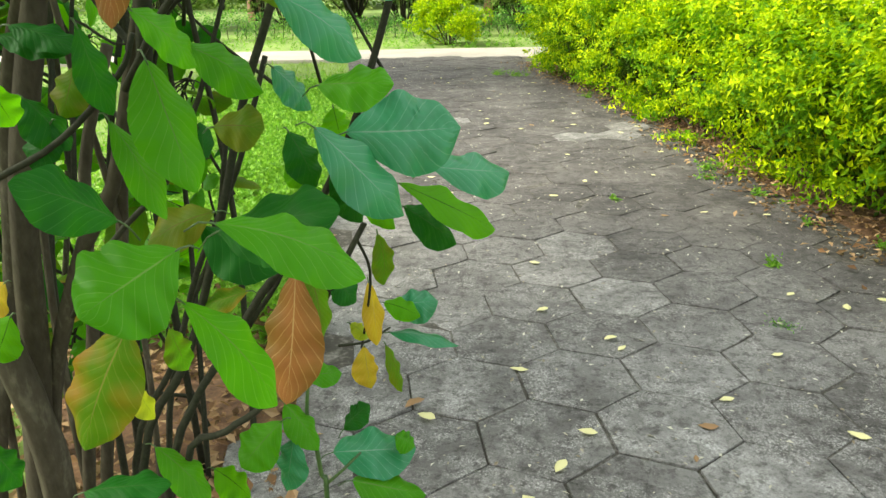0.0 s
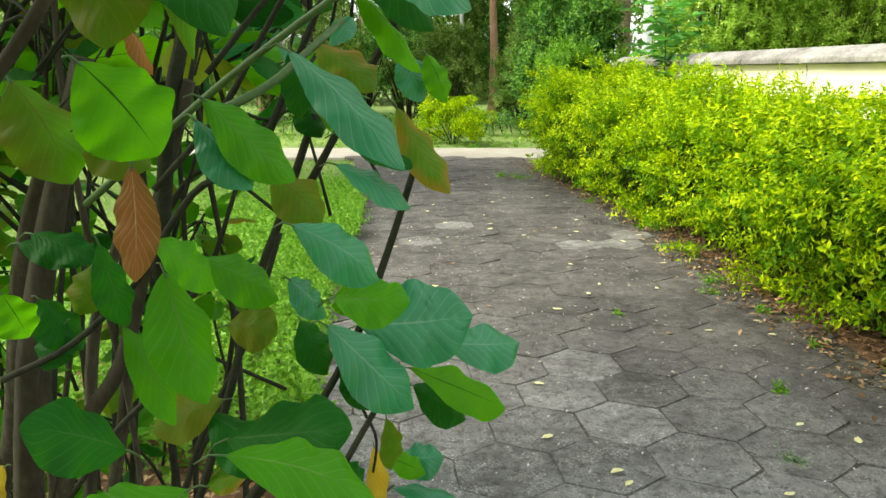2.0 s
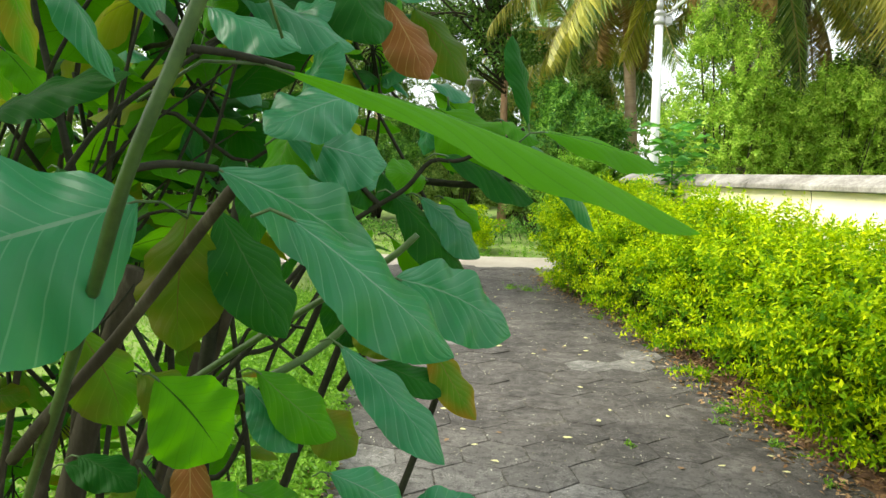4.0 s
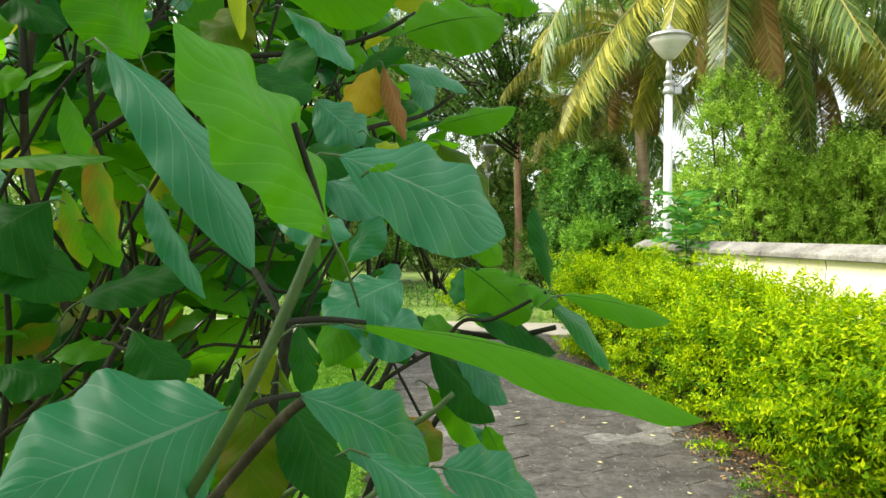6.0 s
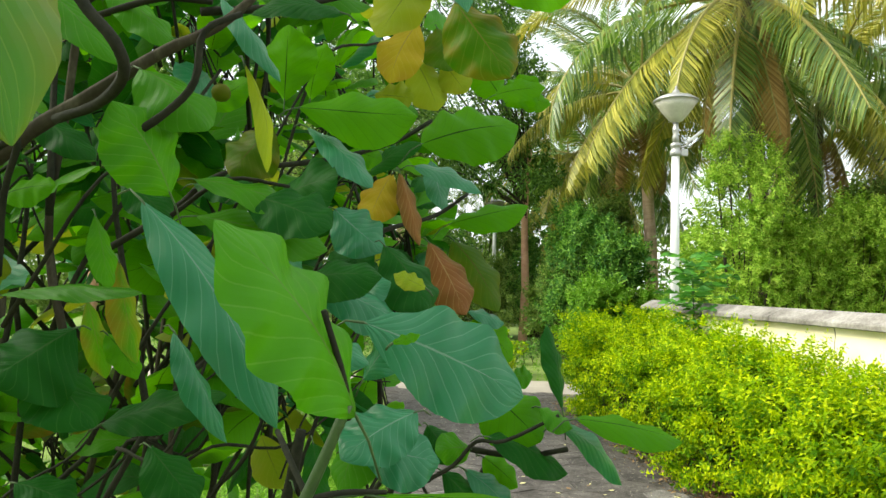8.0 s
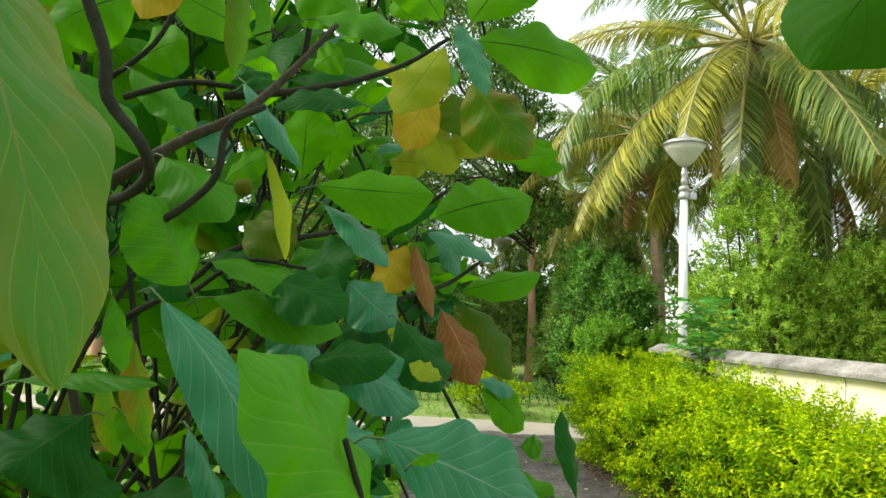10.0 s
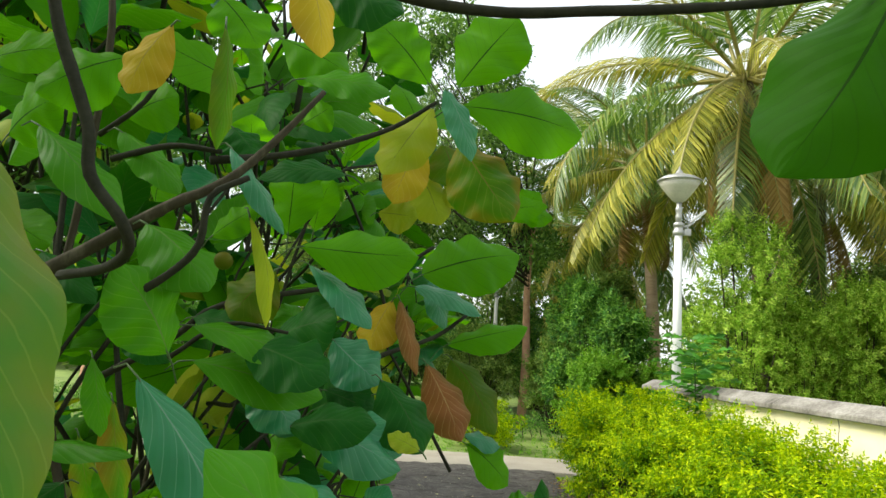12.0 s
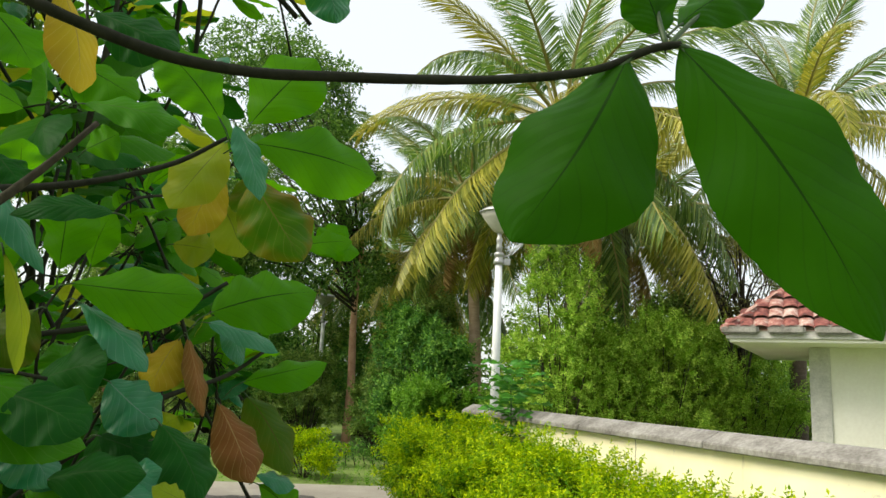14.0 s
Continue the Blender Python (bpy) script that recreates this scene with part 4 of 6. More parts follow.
def broad_tree(x, y, h, r0, trunk_mat, crown, material, seed, per, leaf, wid, label, fork=0.6):
    """crown: function of the random state that gives clump centres (x, y, z, radius) about the trunk's foot."""
    rng = np.random.default_rng(seed)
    ob = thing("tree", label, "tree", at=(x, y, -0.05))
    v, f = tube_arrays(smooth_line([(0, 0, 0), (0.06, 0, h * 0.3), (0.02, 0.05, h * 0.65), (0.12, 0, h)], 8), r0, r0 * 0.55, 10, 0.05, rng)
    link_mesh("trunk", v, f, trunk_mat, ob, True)
    c = crown(rng)
    lines = []
    for q in c[:: max(1, len(c) // 34)]:
        start = np.array((0.05, 0, h * rng.uniform(fork, 1.0)))
        end = np.array(q[:3])
        lines.append((smooth_line([start, (start + end) / 2 + np.array((0, 0, 0.35)), end], 4), r0 * 0.32, 0.012))
    many_tubes("branching", lines, M_BARK, ob, 5)["kind"] = "stuff"
    v, f = clump_leaves(rng, c, per, leaf, wid)
    link_mesh("crown", v, f, material, ob)["kind"] = "stuff"
    return ob


def crown_left(rng):
    out = []
    for k in range(130):
        a, t = rng.uniform(0, 6.28), rng.uniform(0, 1)
        r = (3.3 * math.sin(math.pi * (0.1 + 0.85 * t)) ** 0.7) * rng.uniform(0.3, 1) ** 0.5
        out.append((-2.8 + r * math.cos(a), r * math.sin(a) * 0.8, 4.6 + 6.4 * t, rng.uniform(0.4, 0.75)))
    for k in range(16):
        out.append((rng.uniform(-1.2, 0.7), rng.uniform(-1.2, 1.2), rng.uniform(4.2, 6.4), rng.uniform(0.35, 0.6)))
    return out


# crown kept out of view, added above and behind the camera to shade the bush
def crown_shade(rng):
    out = []
    for k in range(50):
        out.append((rng.uniform(-2.3, 2.2), rng.uniform(-1.8, 2.2), rng.uniform(3.0, 4.4), rng.uniform(0.4, 0.6)))
    for k in range(22):
        out.append((rng.uniform(-1.4, 0.25), rng.uniform(2.0, 3.6), rng.uniform(2.9, 4.2), rng.uniform(0.3, 0.42)))
    for k in range(10):
        out.append((rng.uniform(-2.6, -0.3), rng.uniform(-1.5, 1.0), rng.uniform(1.2, 3.4), rng.uniform(0.35, 0.5)))
    return out


def crown_round(cx, cz, rx, rz, n, cr):
    def make(rng):
        out = []
        for k in range(n):
            d = unit(rng.normal(size=3)) * rng.uniform(0.35, 1) ** 0.6
            out.append((cx + d[0] * rx, d[1] * rx * 0.8, cz + d[2] * rz, rng.uniform(0.6, 1.1) * cr))
        return out
    return make


broad_tree(0.14, 20.0, 5.4, 0.125, M_RED_TRUNK, crown_left, M_TREELEAF, 61, 270, 0.14, 0.06, "tall broadleaf tree with a reddish trunk and dark crown")
broad_tree(-7.0, 24.0, 6.5, 0.2, M_RED_TRUNK, crown_round(0, 7.0, 3.4, 3.0, 90, 0.8), M_TREELEAF, 62, 150, 0.16, 0.07, "broad leafy tree with dark green crown")
broad_tree(-13.0, 22.0, 6.0, 0.2, M_RED_TRUNK, crown_round(0, 6.0, 3.6, 3.2, 90, 0.85), M_FARLEAF, 63, 140, 0.16, 0.07, "broad leafy tree with mid green crown")
# added tree, never in view: it only blocks sun and sky over the bush
broad_tree(-1.6, -3.2, 3.6, 0.14, M_BARK, crown_shade, M_TREELEAF, 72, 150, 0.16, 0.08, "unseen spreading tree added to shade the shrub")
broad_tree(8.7, 16.0, 4.4, 0.06, M_BARK, crown_round(-0.3, 4.4, 1.3, 1.3, 60, 0.36), M_DRYLEAF, 64, 70, 0.08, 0.03, "thin twiggy tree with sparse brownish leaves", 0.35)
broad_tree(-6.4, 8.8, 4.6, 0.10, M_BARK, crown_round(0.2, 5.6, 2.7, 2.9, 150, 0.62), M_TREELEAF, 71, 330, 0.11, 0.05, "leafy tree on the lawn behind the shrub")
broad_tree(-4.2, 18.5, 4.5, 0.09, M_BARK, crown_round(0, 4.6, 2.2, 1.6, 50, 0.6), M_FARLEAF, 66, 150, 0.11, 0.05, "slender leafy tree on the lawn")


def far_woods():
    rng = np.random.default_rng(77)
    c = []
    for k in range(900):
        x = rng.uniform(-36, 36)
        c.append((x, rng.uniform(31, 40), rng.uniform(0, 1) ** 1.25 * (5.2 + 1.4 * math.sin(x * 0.5)), rng.uniform(0.8, 1.5)))
    v, f = clump_leaves(rng, c, 110, 0.30, 0.15)
    ob = link_mesh("far_woods", v, f, M_FARLEAF)
    tagged(ob, "hazy green woods far behind the garden", "trees", kind="stuff")


far_woods()


# ---- the broad-leaved bush beside the path ----
bush = thing("broadleaf_shrub", "large broad-leaved shrub with green, yellow and russet leaves", "shrub")
LEAF_RNG = np.random.default_rng(123)


def leaf_arrays(base, tip, width, normal, curl, rows, cols, rng, pleat=0.013):
    base, tip, normal = (np.array(p, float) for p in (base, tip, normal))
    axis = tip - base
    length = np.linalg.norm(axis)
    axis = axis / length
    normal = normal - axis * (normal @ axis)
    normal /= np.linalg.norm(normal)
    side = np.cross(axis, normal)
    s = np.linspace(0, 1, rows + 1)
    u = np.linspace(-1, 1, cols + 1)
    bulge = rng.uniform(0.95, 1.32)
    half = np.sin(np.pi * np.clip(s, 0, 1) ** bulge) ** 0.72
    half = np.where(s > 0.86, half * (1 - 0.15 * (s - 0.86) / 0.14), half)
    half[0], half[-1] = 0.02, 0.015
    phase, waves = rng.uniform(0, 6.28, 2), rng.uniform(2.2, 3.6)
    left = half * (1 + 0.045 * np.sin(waves * 6.28 * s + phase[0]) + 0.010 * rng.normal(size=len(s)))
    right = half * (1 + 0.045 * np.sin(waves * 6.28 * s + phase[1]) + 0.010 * rng.normal(size=len(s)))
    S, U = np.meshgrid(s, u, indexing="ij")
    w = np.where(U < 0, left[:, None], right[:, None]) * width * 0.5
    fold = rng.uniform(0.12, 0.50)
    lift = curl * length * 4 * S * (1 - S) - fold * np.abs(U) ** 1.5 * w + 0.10 * width * np.abs(U) * np.sin(waves * 6.28 * S + np.where(U < 0, phase[0], phase[1])) * half[:, None] * 0.6
    between = np.abs((S - 0.55 * (np.abs(U) / 2) ** 0.8) * 9.0 % 1.0 - 0.5) * 2
    lift = lift + pleat * width * (1 - between ** 2) * half[:, None] * np.sin(np.pi * np.abs(U) ** 0.7)
    sway = rng.uniform(-0.05, 0.05) * length * np.sin(np.pi * S)
    pts = base + axis * (S * length)[..., None] + side * (U * w + sway)[..., None] + normal * lift[..., None]
    k = cols + 1
    faces = [(i * k + j, i * k + j + 1, (i + 1) * k + j + 1, (i + 1) * k + j) for i in range(rows) for j in range(cols)]
    uv = np.stack([(U + 1) / 2, S], -1).reshape(-1, 2)
    return pts.reshape(-1, 3), faces, uv


def uv_from(me, uv):
    layer = me.uv_layers.new(name="blade")
    idx = np.zeros(len(me.loops), int)
    me.loops.foreach_get("vertex_index", idx)
    layer.data.foreach_set("uv", uv[idx].astype(np.float32).ravel())


def leaf(base, tip, width, normal, colour, curl=0.05, rows=40, cols=12, pleat=0.013):
    """One broad leaf with its stalk, from the foot of its blade to its tip."""
    v, f, uv = leaf_arrays(base, tip, width, normal, curl, rows, cols, LEAF_RNG, pleat)
    b, t = np.array(base, float), np.array(tip, float)
    back = (b - t) / np.linalg.norm(b - t)
    size = float(np.linalg.norm(t - b))
    bow = np.array((0, 0, -0.08 * size))
    sv, sf = tube_arrays(np.array([b - back * 0.05 * size, b, b + back * size * 0.10 + bow * 0.4, b + back * size * 0.2 + bow * 1.6]), 0.0012, 0.0008, 5, offset=len(v))
    me = bpy.data.meshes.new("leaf")
    me.from_pydata(np.concatenate([v, sv]).tolist(), [], f + sf)
    me.materials.append(LEAF[colour])
    me.materials.append(M_STALK)
    me.polygons.foreach_set("material_index", [0] * len(f) + [1] * len(sf))
    uv_from(me, np.concatenate([uv, np.zeros((len(sv), 2))]))
    me.shade_smooth()
    ob = new("leaf", me)
    ob.parent = bush
    if colour in ("red", "yellow", "turning", "lime", "mottle", "fading"):
        ob["label"] = {"red": "russet dying leaf", "yellow": "yellow dying leaf", "turning": "green leaf turning orange", "lime": "yellow-green leaf", "mottle": "green leaf mottled with yellow", "fading": "green leaf fading to brown"}[colour]
    return ob


tube("stem", [(-0.562, 1.020, -0.050), (-0.532, 1.020, 0.395), (-0.492, 1.020, 0.641), (-0.441, 1.000, 0.916), (-0.375, 1.000, 1.152), (-0.323, 1.000, 1.306)], .024, .014, M_BARK, bush, 4, 7)
tube("stem", [(-0.503, 0.980, -0.050), (-0.473, 0.980, 0.424), (-0.467, 0.960, 0.578), (-0.481, 0.940, 0.753), (-0.501, 0.950, 0.952)], .026, .02, M_BARK, bush, 4, 7)
tube("stem", [(-0.547, 1.050, -0.050), (-0.517, 1.050, 0.472), (-0.403, 1.020, 0.786), (-0.318, 1.000, 0.915), (-0.246, 0.980, 1.111), (-0.176, 0.950, 1.279)], .014, .008, M_BARK, bush, 4, 7)
tube("stem", [(-0.377, 1.000, -0.050), (-0.347, 1.000, 0.469), (-0.254, 1.000, 0.654), (-0.188, 1.000, 0.835), (-0.129, 1.000, 1.025), (-0.090, 1.000, 1.120), (-0.045, 1.000, 1.239)], .007, .005, M_TWIG, bush, 4, 7)
tube("stem", [(-0.340, 1.000, -0.050), (-0.310, 1.000, 0.449), (-0.148, 0.980, 0.736), (-0.082, 0.970, 0.822), (-0.006, 0.970, 0.951), (0.043, 0.970, 1.074), (0.091, 0.950, 1.215)], .007, .004, M_TWIG, bush, 4, 7)
tube("stem", [(-0.298, 0.970, -0.050), (-0.268, 0.970, 0.477), (-0.190, 0.950, 0.570), (-0.125, 0.940, 0.625), (-0.044, 0.940, 0.755), (0.027, 0.940, 0.882)], .006, .004, M_TWIG, bush, 4, 7)
tube("stem", [(-0.535, 1.100, -0.050), (-0.505, 1.100, 0.347), (-0.442, 1.100, 0.659), (-0.408, 1.100, 0.914), (-0.343, 1.100, 1.089)], .012, .008, M_BARK, bush, 4, 7)
tube("stem", [(-0.445, 1.100, -0.050), (-0.415, 1.100, 0.406), (-0.319, 1.100, 0.600), (-0.261, 1.100, 0.755), (-0.181, 1.100, 0.913), (-0.124, 1.100, 1.071)], .006, .004, M_TWIG, bush, 4, 7)
tube("stem", [(-0.775, 1.200, -0.050), (-0.745, 1.200, 0.277), (-0.630, 1.200, 0.694), (-0.575, 1.200, 0.982), (-0.471, 1.150, 1.195)], .016, .010, M_BARK, bush, 4, 7)
tube("stem", [(-0.408, 1.150, -0.050), (-0.378, 1.150, 0.394), (-0.327, 1.150, 0.615), (-0.248, 1.150, 0.783), (-0.200, 1.120, 0.950)], .006, .004, M_TWIG, bush, 4, 7)
tube("stem", [(-0.589, 1.250, -0.050), (-0.559, 1.250, 0.283), (-0.461, 1.250, 0.695), (-0.392, 1.200, 0.935), (-0.322, 1.200, 1.145)], .013, .008, M_BARK, bush, 4, 7)
tube("branch", [(-0.378, 0.950, 0.748), (-0.278, 0.900, 0.871), (-0.203, 0.900, 0.942), (-0.154, 0.880, 1.000)], .004, .003, M_TWIG, bush, 4, 7)
tube("branch", [(-0.157, 1.000, 0.709), (-0.100, 1.000, 0.794), (-0.113, 1.000, 0.827), (-0.155, 0.980, 0.810)], .004, .003, M_TWIG, bush, 4, 7)
tube("branch", [(-0.015, 1.100, 0.809), (-0.005, 1.150, 0.735), (-0.027, 1.220, 0.625), (-0.051, 1.280, 0.534)], .0025, .002, M_TWIG, bush, 4, 7)
tube("branch", [(-0.097, 1.300, 0.527), (-0.044, 1.300, 0.536), (-0.009, 1.360, 0.536)], .003, .002, M_TWIG, bush, 4, 7)
tube("stem", [(-0.122, 1.100, -0.050), (-0.092, 1.100, 0.342), (-0.098, 1.100, 0.390), (-0.103, 1.100, 0.445), (-0.113, 1.100, 0.499), (-0.107, 1.100, 0.561)], .005, .003, M_STALK, bush, 4, 7)
tube("branch", [(-0.095, 1.100, 0.367), (-0.059, 1.100, 0.402), (-0.033, 1.120, 0.421)], .003, .002, M_STALK, bush, 4, 7)
tube("branch", [(-0.341, 0.800, 0.976), (-0.261, 0.800, 1.017), (-0.187, 0.800, 1.083), (-0.166, 0.800, 1.123)], .004, .003, M_TWIG, bush, 4, 7)
tube("branch", [(-0.256, 0.950, 1.048), (-0.170, 0.920, 1.154), (-0.116, 0.900, 1.177), (-0.078, 0.880, 1.182)], .005, .003, M_TWIG, bush, 4, 7)
tube("branch", [(-0.224, 0.600, 1.209), (-0.167, 0.560, 1.261), (-0.111, 0.550, 1.319), (-0.043, 0.530, 1.396), (-0.009, 0.500, 1.425)], .005, .004, M_BARK, bush, 4, 7)
tube("branch", [(-0.257, 0.850, 1.154), (-0.135, 0.800, 1.239), (-0.043, 0.760, 1.299), (0.043, 0.740, 1.353), (0.072, 0.740, 1.378)], .004, .003, M_STALK, bush, 4, 7)
tube("branch", [(-0.245, 0.980, 1.040), (-0.203, 0.950, 1.238), (-0.177, 0.950, 1.337), (-0.162, 0.950, 1.420)], .010, .007, M_TWIG, bush, 4, 7)
tube("branch", [(-0.054, 1.000, 1.156), (-0.007, 0.980, 1.231), (0.043, 0.960, 1.314), (0.083, 0.950, 1.384)], .005, .004, M_TWIG, bush, 4, 7)
tube("branch", [(-0.110, 1.000, 1.198), (-0.069, 1.000, 1.289), (-0.030, 1.000, 1.371)], .005, .004, M_TWIG, bush, 4, 7)
tube("branch", [(-0.205, 0.900, 1.162), (-0.124, 0.900, 1.247), (-0.072, 0.900, 1.328), (-0.034, 0.900, 1.388)], .004, .003, M_TWIG, bush, 4, 7)
tube("branch", [(0.050, 0.860, 1.427), (0.091, 0.850, 1.423), (0.130, 0.840, 1.423), (0.178, 0.820, 1.437)], .004, .003, M_TWIG, bush, 4, 7)
tube("branch", [(-0.294, 0.700, 1.094), (-0.109, 0.500, 1.331), (-0.032, 0.410, 1.427), (0.001, 0.400, 1.488), (0.025, 0.400, 1.544)], .0042, .0034, M_STALK, bush, 4, 7)
tube("branch", [(0.001, 0.400, 1.488), (0.019, 0.420, 1.488), (0.042, 0.440, 1.484)], .0022, .0016, M_TWIG, bush, 4, 7)
tube("branch", [(0.004, 0.400, 1.486), (-0.012, 0.420, 1.501), (-0.036, 0.460, 1.515)], .0022, .002, M_TWIG, bush, 4, 7)
tube("branch", [(-0.030, 0.410, 1.433), (-0.019, 0.430, 1.436), (-0.006, 0.460, 1.434)], .0022, .002, M_TWIG, bush, 4, 7)
tube("branch", [(0.023, 0.410, 1.534), (0.022, 0.400, 1.559), (0.013, 0.385, 1.599)], .0026, .0018, M_TWIG, bush, 4, 7)
tube("branch", [(-0.049, 0.680, 1.257), (-0.010, 0.700, 1.279), (0.020, 0.720, 1.307), (0.040, 0.760, 1.332)], .004, .003, M_STALK, bush, 4, 7)
tube("branch", [(-0.091, 0.780, 1.287), (-0.034, 0.800, 1.357), (0.013, 0.800, 1.393), (0.053, 0.800, 1.418), (0.078, 0.800, 1.445), (0.109, 0.800, 1.447), (0.167, 0.800, 1.477)], .003, .002, M_TWIG, bush, 4, 7)
tube("branch", [(0.029, 0.800, 1.400), (0.009, 0.800, 1.421), (0.002, 0.800, 1.443)], .003, .002, M_TWIG, bush, 4, 7)
tube("branch", [(-0.571, 0.750, 1.660), (-0.452, 0.680, 1.701), (-0.364, 0.660, 1.756), (-0.296, 0.660, 1.796), (-0.228, 0.660, 1.836), (-0.176, 0.670, 1.865), (-0.134, 0.690, 1.916), (-0.098, 0.720, 1.977)], .010, .003, M_BARK, bush, 4, 7)
tube("branch", [(-0.271, 0.500, 1.993), (-0.256, 0.500, 1.945), (-0.239, 0.500, 1.907), (-0.222, 0.500, 1.866), (-0.216, 0.500, 1.829), (-0.186, 0.500, 1.794), (-0.189, 0.520, 1.773), (-0.233, 0.560, 1.761), (-0.296, 0.600, 1.757)], .0055, .0045, M_TWIG, bush, 4, 7)
tube("branch", [(-0.218, 0.720, 1.898), (-0.156, 0.760, 1.916), (-0.102, 0.800, 1.940), (-0.044, 0.840, 1.975), (0.006, 0.860, 2.015)], .005, .0025, M_TWIG, bush, 4, 7)
tube("branch", [(-0.241, 0.600, 1.731), (-0.193, 0.600, 1.762), (-0.167, 0.600, 1.791), (-0.160, 0.600, 1.835), (-0.134, 0.620, 1.858)], .004, .003, M_TWIG, bush, 4, 7)
tube("branch", [(-0.256, 0.750, 1.684), (-0.195, 0.750, 1.724), (-0.128, 0.760, 1.718)], .003, .002, M_TWIG, bush, 4, 7)
tube("branch", [(-0.331, 0.720, 1.896), (-0.264, 0.720, 1.913), (-0.206, 0.720, 1.908)], .004, .003, M_TWIG, bush, 4, 7)
tube("branch", [(-0.429, 0.850, 1.959), (-0.372, 0.850, 2.005), (-0.340, 0.850, 2.066)], .004, .003, M_TWIG, bush, 4, 7)
tube("branch", [(-0.438, 0.900, 1.638), (-0.328, 0.900, 1.703), (-0.263, 0.900, 1.751), (-0.155, 1.000, 1.787), (-0.068, 1.050, 1.821), (-0.017, 1.100, 1.865)], .005, .003, M_TWIG, bush, 4, 7)
tube("branch", [(-0.222, 1.000, 1.586), (-0.141, 1.050, 1.652), (-0.086, 1.100, 1.696), (-0.020, 1.200, 1.729), (0.030, 1.250, 1.772)], .005, .003, M_TWIG, bush, 4, 7)
tube("branch", [(-0.499, 1.000, 1.425), (-0.562, 1.000, 1.661), (-0.529, 0.980, 1.869), (-0.490, 0.950, 2.106), (-0.499, 0.950, 2.228)], .007, .005, M_BARK, bush, 4, 7)
tube("branch", [(-0.385, 0.620, 1.723), (-0.347, 0.620, 1.741), (-0.372, 0.640, 1.693), (-0.388, 0.660, 1.614)], .004, .003, M_TWIG, bush, 4, 7)
tube("branch", [(-0.273, 0.500, 2.094), (-0.083, 0.380, 1.966), (-0.007, 0.330, 1.919), (0.026, 0.330, 1.906), (0.067, 0.340, 1.897), (0.111, 0.350, 1.896), (0.157, 0.360, 1.902), (0.204, 0.380, 1.913), (0.264, 0.400, 1.927), (0.324, 0.410, 1.943), (0.364, 0.410, 1.962), (0.386, 0.410, 1.968)], .0036, .0028, M_TWIG, bush, 4, 7)
tube("branch", [(0.364, 0.410, 1.962), (0.350, 0.410, 1.954), (0.328, 0.410, 1.930)], .0022, .0016, M_STALK, bush, 4, 7)
tube("branch", [(0.376, 0.410, 1.965), (0.374, 0.420, 1.993), (0.372, 0.420, 2.010)], .0022, .0018, M_STALK, bush, 4, 7)
tube("branch", [(0.378, 0.410, 1.967), (0.399, 0.420, 1.991), (0.424, 0.430, 2.016)], .002, .0016, M_STALK, bush, 4, 7)
tube("branch", [(0.382, 0.410, 1.968), (0.394, 0.410, 1.964), (0.409, 0.410, 1.952)], .0024, .0018, M_STALK, bush, 4, 7)
leaf((0.013, 0.930, 0.998), (0.146, 1.000, 0.989), 0.109, (0.43, -0.76, 0.48), "blue", 0.06, pleat=0.055)
leaf((0.097, 1.100, 0.914), (0.213, 1.200, 0.880), 0.082, (0.58, -0.44, 0.68), "blue", 0.06)
leaf((-0.013, 0.880, 1.014), (0.079, 0.920, 0.898), 0.078, (0.73, -0.57, 0.38), "blue", 0.05)
leaf((0.064, 1.000, 0.917), (0.190, 1.080, 0.827), 0.077, (0.67, -0.28, 0.69), "bright", 0.04)
leaf((0.064, 1.050, 0.871), (0.134, 1.100, 0.798), 0.060, (0.77, -0.50, 0.39), "dark", 0.05)
leaf((-0.055, 0.660, 0.973), (0.067, 0.700, 0.906), 0.071, (0.54, -0.39, 0.75), "green", 0.08)
leaf((-0.099, 0.780, 0.925), (0.039, 0.740, 0.960), 0.092, (-0.35, -0.59, 0.73), "dark", 0.06)
leaf((-0.071, 0.620, 0.964), (-0.132, 0.560, 0.929), 0.089, (0.32, -0.70, 0.63), "green", 0.05)
leaf((-0.094, 0.660, 0.899), (-0.036, 0.720, 0.756), 0.067, (0.92, -0.29, 0.25), "green", 0.05)
leaf((-0.034, 0.830, 0.865), (-0.052, 0.800, 0.708), 0.075, (-0.21, -0.95, 0.21), "red", 0.04)
leaf((-0.021, 1.220, 0.689), (-0.009, 1.200, 0.579), 0.045, (0.73, -0.65, 0.20), "yellow", 0.06)
leaf((-0.050, 1.300, 0.527), (-0.037, 1.280, 0.449), 0.054, (0.60, -0.75, 0.28), "yellow", 0.05)
leaf((0.036, 0.980, 0.856), (0.041, 0.980, 0.782), 0.039, (0.73, -0.68, 0.05), "olive", 0.05)
leaf((-0.002, 1.250, 0.556), (0.024, 1.250, 0.460), 0.042, (0.90, -0.36, 0.24), "olive", 0.08)
leaf((-0.139, 0.660, 0.975), (-0.191, 0.600, 1.025), 0.065, (0.81, -0.25, 0.54), "dark", 0.07)
leaf((-0.117, 0.600, 0.900), (-0.162, 0.580, 0.796), 0.067, (-0.10, -0.97, 0.23), "turning", 0.05)
leaf((-0.148, 0.780, 1.100), (-0.107, 0.760, 0.972), 0.069, (0.71, -0.62, 0.33), "green", 0.04)
leaf((-0.109, 0.780, 1.113), (-0.048, 0.820, 1.061), 0.053, (0.73, -0.52, 0.45), "green", 0.07)
leaf((-0.121, 0.860, 1.019), (-0.060, 0.850, 1.018), 0.056, (-0.12, -0.78, 0.61), "olive", 0.05)
